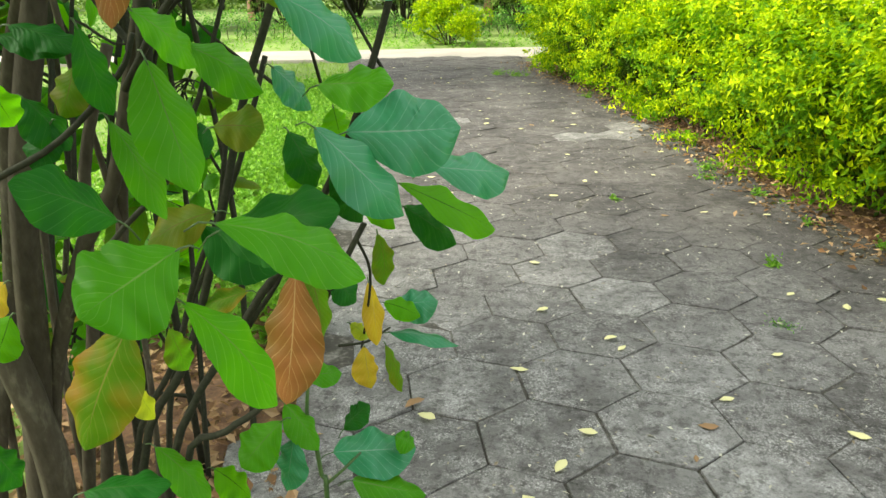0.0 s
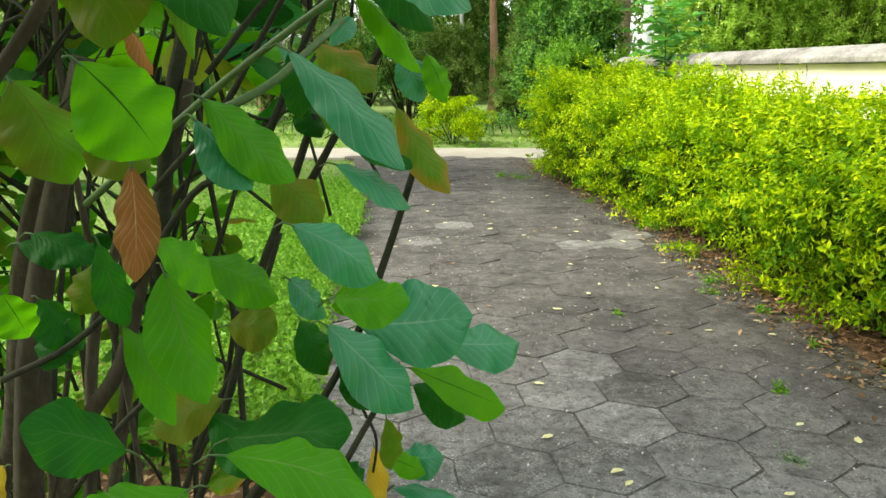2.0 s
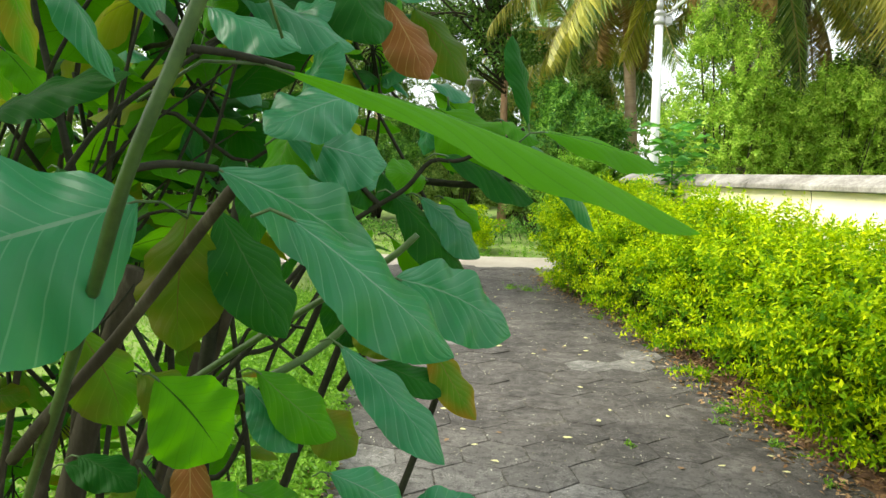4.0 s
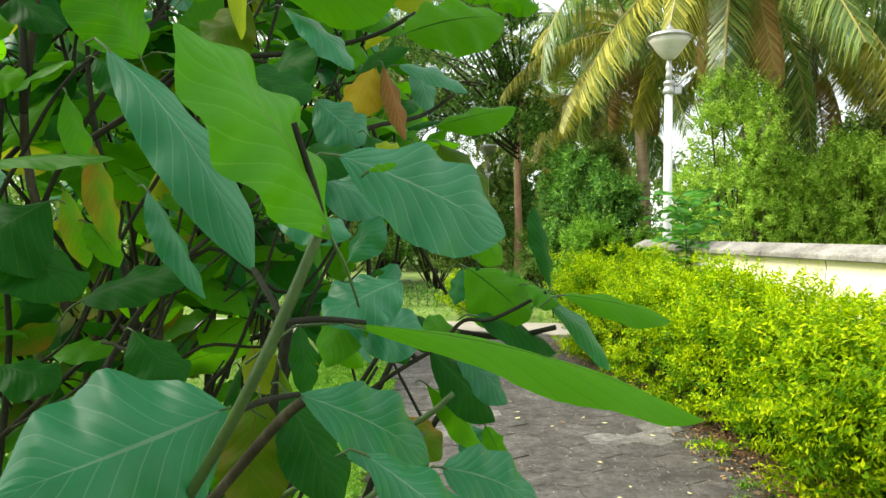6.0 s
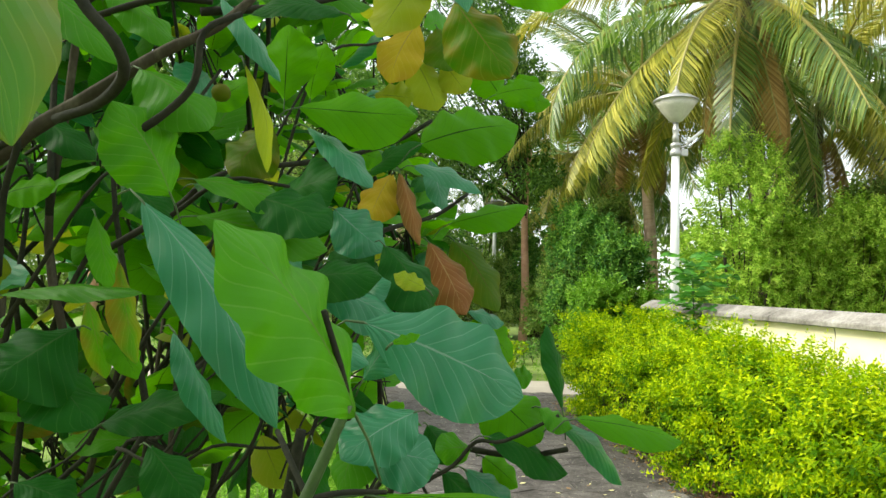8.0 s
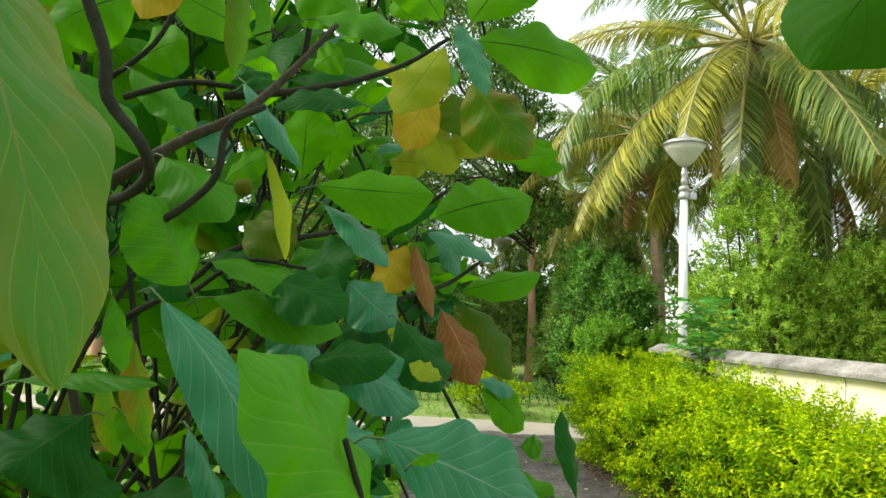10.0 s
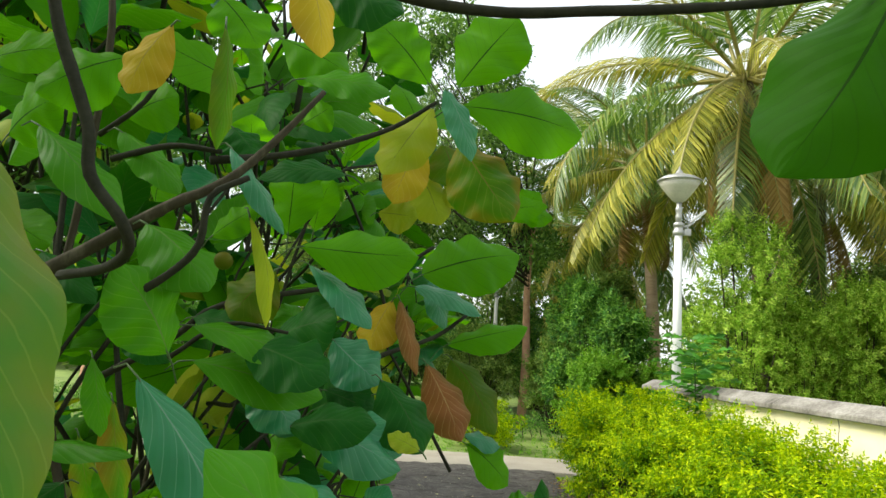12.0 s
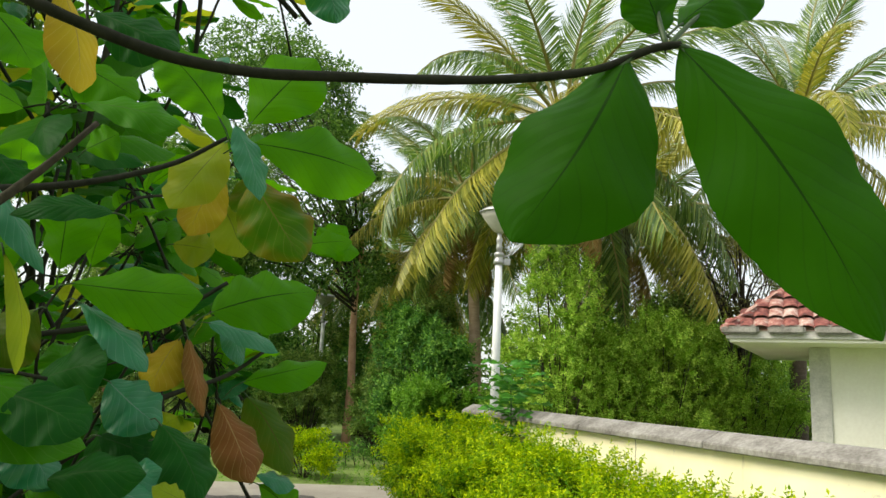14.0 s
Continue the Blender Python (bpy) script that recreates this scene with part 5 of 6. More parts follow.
leaf((-0.205, 0.800, 1.039), (-0.151, 0.780, 0.938), 0.050, (0.83, -0.26, 0.50), "green", 0.05)
leaf((-0.120, 0.700, 1.149), (-0.083, 0.740, 1.096), 0.045, (0.87, -0.32, 0.36), "green", 0.07)
leaf((-0.200, 0.760, 1.134), (-0.184, 0.770, 1.048), 0.043, (0.90, -0.42, 0.11), "dark", 0.04)
leaf((0.012, 0.800, 1.070), (0.091, 0.780, 1.073), 0.055, (-0.20, -0.69, 0.70), "green", 0.06)
leaf((-0.004, 0.720, 1.160), (0.065, 0.760, 1.100), 0.052, (0.69, -0.61, 0.38), "blue", 0.08)
leaf((-0.031, 0.800, 1.089), (0.000, 0.820, 1.043), 0.040, (0.82, -0.43, 0.37), "blue", 0.05)
leaf((-0.013, 1.400, 0.559), (0.081, 1.420, 0.565), 0.077, (0.09, -0.64, 0.77), "blue", 0.05)
leaf((-0.021, 1.380, 0.580), (0.049, 1.380, 0.550), 0.055, (0.34, -0.47, 0.81), "bright", 0.05)
leaf((-0.016, 1.400, 0.506), (0.120, 1.420, 0.467), 0.056, (0.28, -0.05, 0.96), "blue", 0.05)
leaf((-0.063, 1.250, 0.597), (-0.033, 1.250, 0.567), 0.035, (0.63, -0.46, 0.62), "lime", 0.05)
leaf((-0.080, 1.120, 0.420), (0.053, 1.180, 0.390), 0.107, (0.31, -0.24, 0.92), "blue", 0.06)
leaf((-0.042, 1.080, 0.394), (0.074, 1.120, 0.337), 0.094, (0.49, -0.22, 0.84), "green", 0.06)
leaf((-0.139, 1.050, 0.525), (-0.202, 1.020, 0.459), 0.078, (-0.25, -0.77, 0.59), "green", 0.05)
leaf((-0.141, 1.080, 0.537), (-0.088, 1.060, 0.465), 0.058, (0.69, -0.37, 0.62), "green", 0.05)
leaf((-0.117, 1.120, 0.562), (-0.062, 1.150, 0.554), 0.053, (0.30, -0.32, 0.90), "green", 0.05)
leaf((-0.060, 1.120, 0.465), (-0.015, 1.130, 0.507), 0.049, (-0.48, -0.58, 0.66), "dark", 0.05)
leaf((-0.124, 1.050, 0.489), (-0.144, 1.050, 0.395), 0.062, (-0.46, -0.89, 0.09), "blue", 0.05)
leaf((-0.296, 0.950, 0.544), (-0.217, 0.930, 0.470), 0.069, (0.67, -0.06, 0.74), "green", 0.05)
leaf((-0.350, 0.850, 0.541), (-0.235, 0.860, 0.548), 0.074, (-0.05, -0.16, 0.99), "dark", 0.05)
leaf((-0.290, 0.800, 1.133), (-0.217, 0.780, 1.108), 0.043, (0.17, -0.45, 0.88), "dark", 0.05)
leaf((-0.200, 0.850, 0.781), (-0.184, 0.850, 0.724), 0.044, (0.89, -0.38, 0.25), "olive", 0.05)
leaf((-0.036, 0.900, 0.826), (-0.023, 0.880, 0.752), 0.054, (0.77, -0.57, 0.30), "olive", 0.05)
leaf((-0.151, 1.000, 0.765), (-0.218, 1.000, 0.743), 0.043, (-0.25, -0.60, 0.76), "turning", 0.05)
leaf((-0.152, 0.920, 0.904), (-0.234, 0.900, 0.869), 0.069, (-0.12, -0.70, 0.70), "olive", 0.05)
leaf((-0.023, 0.950, 0.806), (0.008, 0.950, 0.770), 0.048, (0.66, -0.49, 0.57), "dark", 0.05)
leaf((-0.278, 0.820, 1.033), (-0.296, 0.800, 0.987), 0.045, (-0.06, -0.91, 0.42), "dark", 0.05)
leaf((-0.061, 0.950, 0.996), (-0.031, 0.950, 0.926), 0.054, (0.75, -0.58, 0.32), "dark", 0.05)
leaf((-0.007, 0.950, 0.957), (0.021, 0.960, 0.876), 0.055, (0.77, -0.60, 0.20), "dark", 0.05)
leaf((-0.255, 0.850, 0.696), (-0.237, 0.850, 0.654), 0.035, (0.88, -0.29, 0.39), "lime", 0.05)
leaf((-0.123, 1.000, 0.803), (-0.066, 1.000, 0.827), 0.044, (-0.34, -0.52, 0.78), "lime", 0.05)
leaf((-0.018, 1.100, 0.886), (0.042, 1.120, 0.815), 0.053, (0.75, -0.43, 0.51), "bright", 0.05)
leaf((-0.174, 0.920, 0.886), (-0.071, 0.900, 0.834), 0.089, (0.38, -0.30, 0.87), "dark", 0.05)
leaf((0.022, 1.150, 0.435), (0.055, 1.150, 0.413), 0.048, (0.52, -0.35, 0.78), "green", 0.05)
leaf((-0.236, 1.000, 0.471), (-0.185, 1.000, 0.418), 0.074, (0.72, -0.08, 0.69), "bright", 0.05)
leaf((-0.424, 0.800, 0.645), (-0.394, 0.800, 0.588), 0.060, (0.88, -0.12, 0.47), "dark", 0.05)
leaf((-0.426, 0.900, 0.818), (-0.467, 0.900, 0.771), 0.054, (-0.28, -0.93, 0.24), "yellow", 0.05)
leaf((-0.393, 0.850, 0.795), (-0.428, 0.850, 0.733), 0.052, (-0.23, -0.96, 0.13), "bright", 0.05)
leaf((-0.259, 0.850, 1.086), (-0.283, 0.850, 1.032), 0.046, (-0.19, -0.98, 0.08), "olive", 0.05)
leaf((-0.105, 1.100, 0.929), (-0.078, 1.100, 0.887), 0.061, (0.70, -0.55, 0.46), "bright", 0.05)
leaf((-0.035, 1.100, 1.000), (-0.026, 1.100, 0.952), 0.050, (0.75, -0.64, 0.14), "bright", 0.05)
leaf((-0.080, 0.540, 1.295), (-0.039, 0.550, 1.238), 0.068, (0.64, -0.68, 0.35), "bright", 0.05)
leaf((-0.051, 0.660, 1.269), (0.007, 0.700, 1.201), 0.049, (0.76, -0.56, 0.32), "green", 0.06)
leaf((-0.067, 0.680, 1.253), (-0.020, 0.670, 1.198), 0.042, (0.58, -0.57, 0.58), "blue", 0.05)
leaf((-0.092, 0.620, 1.223), (-0.093, 0.610, 1.138), 0.035, (0.01, -0.99, 0.12), "red", 0.04)
leaf((0.027, 0.619, 1.303), (0.110, 0.590, 1.224), 0.045, (0.66, -0.60, 0.45), "blue", 0.06)
leaf((0.066, 0.900, 1.253), (0.124, 0.880, 1.162), 0.046, (0.50, -0.72, 0.48), "turning", 0.04)
leaf((0.012, 0.870, 1.226), (0.093, 0.880, 1.192), 0.047, (0.38, -0.51, 0.77), "dark", 0.07)
leaf((0.009, 0.850, 1.197), (0.083, 0.880, 1.147), 0.043, (0.62, -0.42, 0.66), "blue", 0.07)
leaf((-0.253, 0.740, 1.284), (-0.201, 0.730, 1.193), 0.071, (0.69, -0.57, 0.45), "olive", 0.05)
leaf((-0.042, 0.800, 1.192), (0.005, 0.800, 1.147), 0.059, (0.55, -0.62, 0.57), "olive", 0.05)
leaf((0.073, 0.900, 1.306), (0.094, 0.900, 1.256), 0.045, (0.62, -0.74, 0.26), "blue", 0.05)
leaf((0.098, 0.900, 1.306), (0.119, 0.900, 1.256), 0.034, (0.60, -0.76, 0.25), "bright", 0.05)
leaf((-0.006, 0.880, 1.282), (0.032, 0.860, 1.233), 0.056, (0.44, -0.65, 0.61), "olive", 0.05)
leaf((-0.304, 0.800, 1.123), (-0.230, 0.800, 1.106), 0.047, (0.20, -0.45, 0.87), "dark", 0.05)
leaf((-0.303, 0.820, 1.059), (-0.262, 0.820, 1.003), 0.056, (0.76, -0.33, 0.56), "dark", 0.05)
leaf((-0.295, 0.750, 1.086), (-0.273, 0.750, 1.042), 0.048, (0.79, -0.46, 0.39), "bright", 0.05)
leaf((-0.045, 0.900, 1.314), (-0.037, 0.900, 1.239), 0.044, (0.78, -0.63, 0.08), "dark", 0.05)
leaf((-0.055, 1.000, 1.257), (-0.037, 1.000, 1.211), 0.046, (0.71, -0.65, 0.28), "dark", 0.05)
leaf((-0.036, 1.000, 1.238), (-0.003, 1.000, 1.218), 0.029, (0.36, -0.72, 0.60), "bright", 0.05)
leaf((-0.197, 0.750, 1.239), (-0.139, 0.750, 1.204), 0.065, (0.46, -0.46, 0.76), "olive", 0.05)
leaf((-0.081, 0.600, 1.402), (-0.082, 0.580, 1.303), 0.068, (0.00, -0.98, 0.20), "olive", 0.05)
leaf((-0.150, 0.750, 1.334), (-0.128, 0.750, 1.286), 0.025, (0.89, -0.22, 0.39), "red", 0.05)
leaf((-0.031, 0.680, 1.461), (0.047, 0.720, 1.440), 0.070, (0.49, -0.67, 0.56), "blue", 0.07)
leaf((0.064, 0.820, 1.410), (0.126, 0.840, 1.347), 0.048, (0.64, -0.65, 0.42), "blue", 0.05)
leaf((0.081, 0.900, 1.407), (0.124, 0.900, 1.372), 0.041, (0.39, -0.79, 0.48), "bright", 0.05)
leaf((-0.016, 0.900, 1.316), (0.047, 0.880, 1.268), 0.060, (0.32, -0.65, 0.69), "turning", 0.05)
leaf((0.067, 0.950, 1.302), (0.090, 0.950, 1.258), 0.035, (0.71, -0.60, 0.37), "blue", 0.05)
leaf((-0.105, 0.800, 1.437), (-0.090, 0.780, 1.359), 0.039, (0.80, -0.53, 0.29), "dark", 0.05)
leaf((-0.101, 0.720, 1.406), (-0.071, 0.700, 1.298), 0.026, (0.80, -0.51, 0.31), "olive", 0.05)
leaf((0.006, 0.950, 1.433), (0.038, 0.950, 1.384), 0.047, (0.57, -0.73, 0.37), "dark", 0.05)
leaf((0.069, 0.850, 1.426), (0.033, 0.800, 1.432), 0.040, (0.76, -0.50, 0.41), "green", 0.05)
leaf((0.069, 0.900, 1.498), (0.060, 0.900, 1.453), 0.029, (-0.48, -0.87, 0.09), "blue", 0.05)
leaf((0.077, 0.850, 1.501), (0.149, 0.820, 1.444), 0.080, (0.12, -0.80, 0.58), "bright", 0.05)
leaf((0.090, 0.850, 1.506), (0.096, 0.850, 1.431), 0.024, (0.65, -0.75, 0.05), "dark", 0.05)
leaf((-0.070, 0.500, 1.414), (-0.190, 0.420, 1.372), 0.135, (0.22, -0.85, 0.48), "blue", 0.04)
leaf((-0.006, 0.460, 1.434), (0.073, 0.520, 1.375), 0.064, (0.72, -0.53, 0.44), "blue", 0.06)
leaf((0.081, 0.533, 1.367), (0.155, 0.570, 1.325), 0.060, (0.55, -0.62, 0.56), "blue", 0.06)
leaf((0.048, 0.408, 1.412), (0.124, 0.450, 1.338), 0.050, (0.62, -0.58, 0.53), "blue", 0.06)
leaf((-0.169, 0.520, 1.675), (-0.043, 0.480, 1.513), 0.056, (0.52, -0.64, 0.57), "blue", 0.05)
leaf((0.028, 0.410, 1.536), (-0.043, 0.360, 1.648), 0.105, (0.80, -0.28, 0.52), "green", 0.10)
leaf((0.043, 0.440, 1.577), (0.060, 0.450, 1.583), 0.011, (0.04, -0.52, 0.85), "bright", 0.05)
leaf((0.020, 0.460, 1.589), (0.127, 0.500, 1.538), 0.080, (0.49, -0.74, 0.45), "blue", 0.07)
leaf((0.030, 0.430, 1.485), (0.280, 0.580, 1.396), 0.062, (0.42, -0.16, 0.90), "bright", 0.03)
leaf((0.041, 0.800, 1.412), (0.112, 0.840, 1.326), 0.057, (0.71, -0.63, 0.30), "dark", 0.05)
leaf((0.033, 0.840, 1.367), (0.098, 0.860, 1.287), 0.046, (0.76, -0.41, 0.51), "bright", 0.05)
leaf((0.000, 0.800, 1.429), (0.019, 0.800, 1.396), 0.031, (0.65, -0.66, 0.37), "dark", 0.05)
leaf((-0.066, 0.620, 1.403), (-0.009, 0.600, 1.311), 0.066, (0.67, -0.53, 0.53), "dark", 0.05)
leaf((0.032, 0.700, 1.611), (-0.001, 0.700, 1.625), 0.027, (0.29, -0.64, 0.71), "lime", 0.05)
leaf((0.172, 0.820, 1.479), (0.154, 0.840, 1.572), 0.036, (0.75, -0.60, 0.28), "dark", 0.05)
leaf((0.185, 0.800, 1.474), (0.312, 0.870, 1.441), 0.049, (0.45, -0.42, 0.79), "bright", 0.05)
leaf((0.168, 0.820, 1.464), (0.254, 0.950, 1.369), 0.039, (0.88, -0.43, 0.21), "blue", 0.05)
leaf((0.090, 0.800, 1.451), (0.180, 0.840, 1.406), 0.059, (0.54, -0.40, 0.74), "dark", 0.05)
leaf((0.145, 0.800, 1.485), (0.182, 0.800, 1.464), 0.032, (0.39, -0.62, 0.69), "green", 0.05)
leaf((0.028, 0.680, 1.495), (-0.030, 0.620, 1.461), 0.068, (0.17, -0.61, 0.78), "blue", 0.05)
leaf((-0.131, 0.970, 1.715), (-0.063, 0.980, 1.659), 0.085, (0.48, -0.75, 0.45), "blue", 0.05)
leaf((-0.224, 0.740, 1.683), (-0.089, 0.780, 1.650), 0.066, (0.36, -0.72, 0.60), "green", 0.09)
leaf((-0.219, 0.720, 1.720), (-0.089, 0.760, 1.676), 0.055, (0.41, -0.48, 0.78), "green", 0.07)
leaf((-0.195, 0.620, 1.692), (-0.232, 0.580, 1.768), 0.082, (0.85, -0.50, 0.16), "green", 0.07)
leaf((-0.159, 0.790, 1.789), (-0.200, 0.770, 1.731), 0.073, (-0.05, -0.93, 0.35), "olive", 0.05)
leaf((-0.161, 0.700, 1.837), (-0.126, 0.680, 1.721), 0.028, (0.88, -0.34, 0.33), "lime", 0.06)
leaf((-0.146, 0.840, 1.824), (-0.007, 0.880, 1.822), 0.083, (0.26, -0.88, 0.40), "bright", 0.06)
leaf((-0.021, 1.020, 1.814), (0.115, 1.120, 1.861), 0.107, (0.38, -0.76, 0.52), "bright", 0.06)
leaf((-0.141, 0.860, 1.805), (-0.055, 0.850, 1.729), 0.053, (0.50, -0.57, 0.65), "blue", 0.06)
leaf((-0.068, 1.060, 1.778), (-0.098, 1.040, 1.702), 0.066, (-0.12, -0.95, 0.30), "yellow", 0.05)
leaf((-0.057, 1.060, 1.779), (-0.024, 1.050, 1.671), 0.040, (0.74, -0.61, 0.28), "red", 0.05)
leaf((-0.030, 1.200, 1.686), (0.036, 1.180, 1.568), 0.080, (0.38, -0.85, 0.36), "red", 0.04)
leaf((0.002, 1.300, 1.695), (0.085, 1.280, 1.571), 0.089, (0.47, -0.77, 0.44), "olive", 0.05)
leaf((-0.002, 1.250, 1.719), (0.133, 1.300, 1.758), 0.070, (0.07, -0.73, 0.68), "bright", 0.05)
leaf((-0.057, 1.200, 1.811), (0.055, 1.220, 1.769), 0.056, (0.38, -0.58, 0.72), "blue", 0.06)
leaf((-0.058, 1.220, 2.060), (-0.102, 1.200, 1.950), 0.087, (-0.10, -0.97, 0.22), "yellow", 0.05)
leaf((-0.048, 1.400, 2.113), (-0.020, 1.380, 2.021), 0.096, (0.38, -0.87, 0.31), "olive", 0.05)
leaf((-0.093, 1.400, 2.055), (-0.043, 1.400, 1.950), 0.092, (0.39, -0.90, 0.19), "lime", 0.05)
leaf((-0.038, 1.420, 2.052), (0.010, 1.420, 1.990), 0.074, (0.27, -0.94, 0.21), "lime", 0.05)
leaf((0.032, 0.920, 1.980), (0.106, 0.900, 1.875), 0.097, (0.15, -0.95, 0.29), "turning", 0.06)
leaf((0.077, 1.500, 1.997), (0.014, 1.500, 2.073), 0.072, (0.24, -0.95, 0.20), "bright", 0.05)
leaf((0.080, 1.500, 1.985), (0.148, 1.500, 2.043), 0.079, (-0.16, -0.97, 0.18), "bright", 0.05)
leaf((0.093, 1.520, 2.004), (0.177, 1.520, 1.992), 0.060, (0.08, -0.85, 0.52), "bright", 0.05)
leaf((-0.360, 0.620, 1.596), (-0.207, 0.600, 1.602), 0.033, (-0.09, -0.42, 0.91), "green", 0.04)
leaf((-0.275, 0.660, 1.474), (-0.147, 0.650, 1.508), 0.054, (-0.24, -0.68, 0.70), "dark", 0.06)
leaf((-0.158, 0.560, 1.572), (-0.102, 0.540, 1.488), 0.035, (0.79, -0.21, 0.58), "blue", 0.05)
leaf((-0.326, 0.720, 1.682), (-0.296, 0.700, 1.602), 0.034, (0.83, -0.38, 0.40), "green", 0.05)
leaf((-0.320, 0.760, 1.634), (-0.284, 0.740, 1.523), 0.039, (0.84, -0.41, 0.35), "turning", 0.05)
leaf((-0.293, 0.640, 1.567), (-0.335, 0.580, 1.522), 0.097, (0.27, -0.69, 0.67), "dark", 0.05)
leaf((-0.329, 0.640, 1.536), (-0.260, 0.620, 1.478), 0.082, (0.53, -0.38, 0.76), "dark", 0.05)
leaf((-0.276, 0.760, 1.433), (-0.211, 0.740, 1.380), 0.069, (0.49, -0.42, 0.76), "dark", 0.05)
leaf((-0.388, 0.700, 1.403), (-0.323, 0.700, 1.382), 0.062, (0.27, -0.47, 0.84), "dark", 0.05)
leaf((-0.379, 0.800, 1.589), (-0.351, 0.800, 1.498), 0.038, (0.88, -0.39, 0.27), "turning", 0.05)
leaf((-0.183, 0.900, 1.846), (-0.174, 0.880, 1.939), 0.083, (-0.32, -0.93, -0.17), "bright", 0.05)
leaf((-0.161, 0.940, 1.857), (-0.135, 0.920, 1.927), 0.052, (-0.36, -0.92, -0.13), "bright", 0.05)
leaf((-0.531, 0.850, 1.714), (-0.457, 0.850, 1.729), 0.051, (-0.10, -0.86, 0.50), "bright", 0.05)
leaf((-0.398, 0.720, 1.791), (-0.318, 0.700, 1.736), 0.046, (0.32, -0.64, 0.70), "dark", 0.05)
leaf((-0.160, 1.000, 1.616), (-0.084, 1.020, 1.658), 0.091, (-0.14, -0.77, 0.62), "dark", 0.05)
leaf((-0.129, 1.200, 1.620), (-0.092, 1.200, 1.663), 0.070, (-0.35, -0.89, 0.30), "lime", 0.05)
leaf((-0.103, 0.900, 1.594), (-0.038, 0.900, 1.617), 0.061, (-0.22, -0.75, 0.62), "blue", 0.05)
leaf((-0.353, 0.800, 1.550), (-0.313, 0.800, 1.499), 0.041, (0.70, -0.46, 0.55), "bright", 0.05)
leaf((-0.041, 1.300, 1.836), (-0.014, 1.300, 1.745), 0.058, (0.73, -0.65, 0.22), "blue", 0.05)
leaf((0.038, 1.250, 1.557), (0.111, 1.280, 1.489), 0.073, (0.61, -0.72, 0.33), "bright", 0.05)
leaf((0.033, 1.250, 1.571), (0.095, 1.280, 1.552), 0.045, (0.47, -0.51, 0.72), "blue", 0.05)
leaf((-0.161, 0.950, 1.714), (-0.197, 0.950, 1.760), 0.057, (0.56, -0.70, 0.45), "green", 0.05)
leaf((0.106, 1.300, 1.458), (0.145, 1.300, 1.459), 0.049, (-0.02, -0.73, 0.68), "green", 0.05)
leaf((-0.017, 0.700, 1.491), (-0.044, 0.680, 1.412), 0.062, (-0.40, -0.85, 0.35), "green", 0.05)
leaf((-0.050, 0.800, 1.507), (-0.013, 0.800, 1.558), 0.048, (-0.42, -0.86, 0.30), "blue", 0.05)
leaf((-0.070, 0.155, 1.785), (-0.001, 0.135, 1.647), 0.056, (0.80, -0.55, 0.22), "fading", 0.09)
# the overhead leaves take the copy with shade in its colour
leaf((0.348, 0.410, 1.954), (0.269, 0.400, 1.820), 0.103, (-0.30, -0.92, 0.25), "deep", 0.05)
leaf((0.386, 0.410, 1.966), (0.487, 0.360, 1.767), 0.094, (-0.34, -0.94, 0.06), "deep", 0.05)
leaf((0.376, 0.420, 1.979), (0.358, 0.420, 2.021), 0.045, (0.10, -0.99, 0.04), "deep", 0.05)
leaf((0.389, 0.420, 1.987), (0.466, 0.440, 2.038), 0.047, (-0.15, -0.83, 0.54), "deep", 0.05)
leaf((0.127, 0.500, 2.050), (0.147, 0.500, 2.003), 0.038, (0.28, -0.95, 0.12), "blue", 0.05)
leaf((-0.004, 0.860, 2.038), (-0.081, 0.840, 2.119), 0.081, (0.45, -0.87, 0.21), "bright", 0.05)
leaf((0.032, 0.860, 2.035), (0.104, 0.880, 2.137), 0.099, (-0.03, -0.98, 0.21), "bright", 0.05)
leaf((0.039, 0.850, 2.008), (0.192, 0.930, 1.999), 0.100, (0.46, -0.85, 0.26), "bright", 0.06)
leaf((0.019, 0.840, 2.026), (0.056, 0.830, 1.933), 0.045, (0.61, -0.72, 0.32), "blue", 0.05)
leaf((-0.010, 0.950, 2.038), (-0.068, 0.920, 1.935), 0.084, (-0.18, -0.91, 0.37), "lime", 0.05)
leaf((-0.181, 0.900, 2.058), (-0.064, 0.920, 2.046), 0.063, (0.20, -0.81, 0.55), "green", 0.06)
leaf((-0.248, 0.920, 1.943), (-0.247, 0.900, 2.007), 0.073, (0.72, -0.66, -0.22), "bright", 0.05)
leaf((-0.153, 0.580, 1.990), (-0.142, 0.560, 1.868), 0.027, (0.85, -0.49, 0.16), "olive", 0.05)
leaf((-0.193, 0.560, 1.981), (-0.217, 0.540, 1.910), 0.047, (0.06, -0.97, 0.26), "yellow", 0.05)
leaf((-0.052, 0.660, 1.873), (-0.125, 0.620, 1.857), 0.036, (0.25, -0.71, 0.66), "dark", 0.10)
leaf((-0.196, 0.720, 1.913), (-0.122, 0.700, 1.817), 0.036, (0.66, -0.46, 0.60), "blue", 0.05)
leaf((-0.349, 0.620, 1.903), (-0.240, 0.600, 1.806), 0.053, (0.46, -0.62, 0.64), "green", 0.08)
leaf((-0.336, 0.740, 1.934), (-0.249, 0.720, 1.859), 0.054, (0.46, -0.57, 0.69), "green", 0.05)
leaf((-0.111, 0.720, 1.574), (-0.024, 0.700, 1.535), 0.056, (0.21, -0.59, 0.78), "blue", 0.05)
leaf((-0.134, 0.850, 1.617), (-0.013, 0.880, 1.564), 0.074, (0.45, -0.54, 0.71), "blue", 0.06)
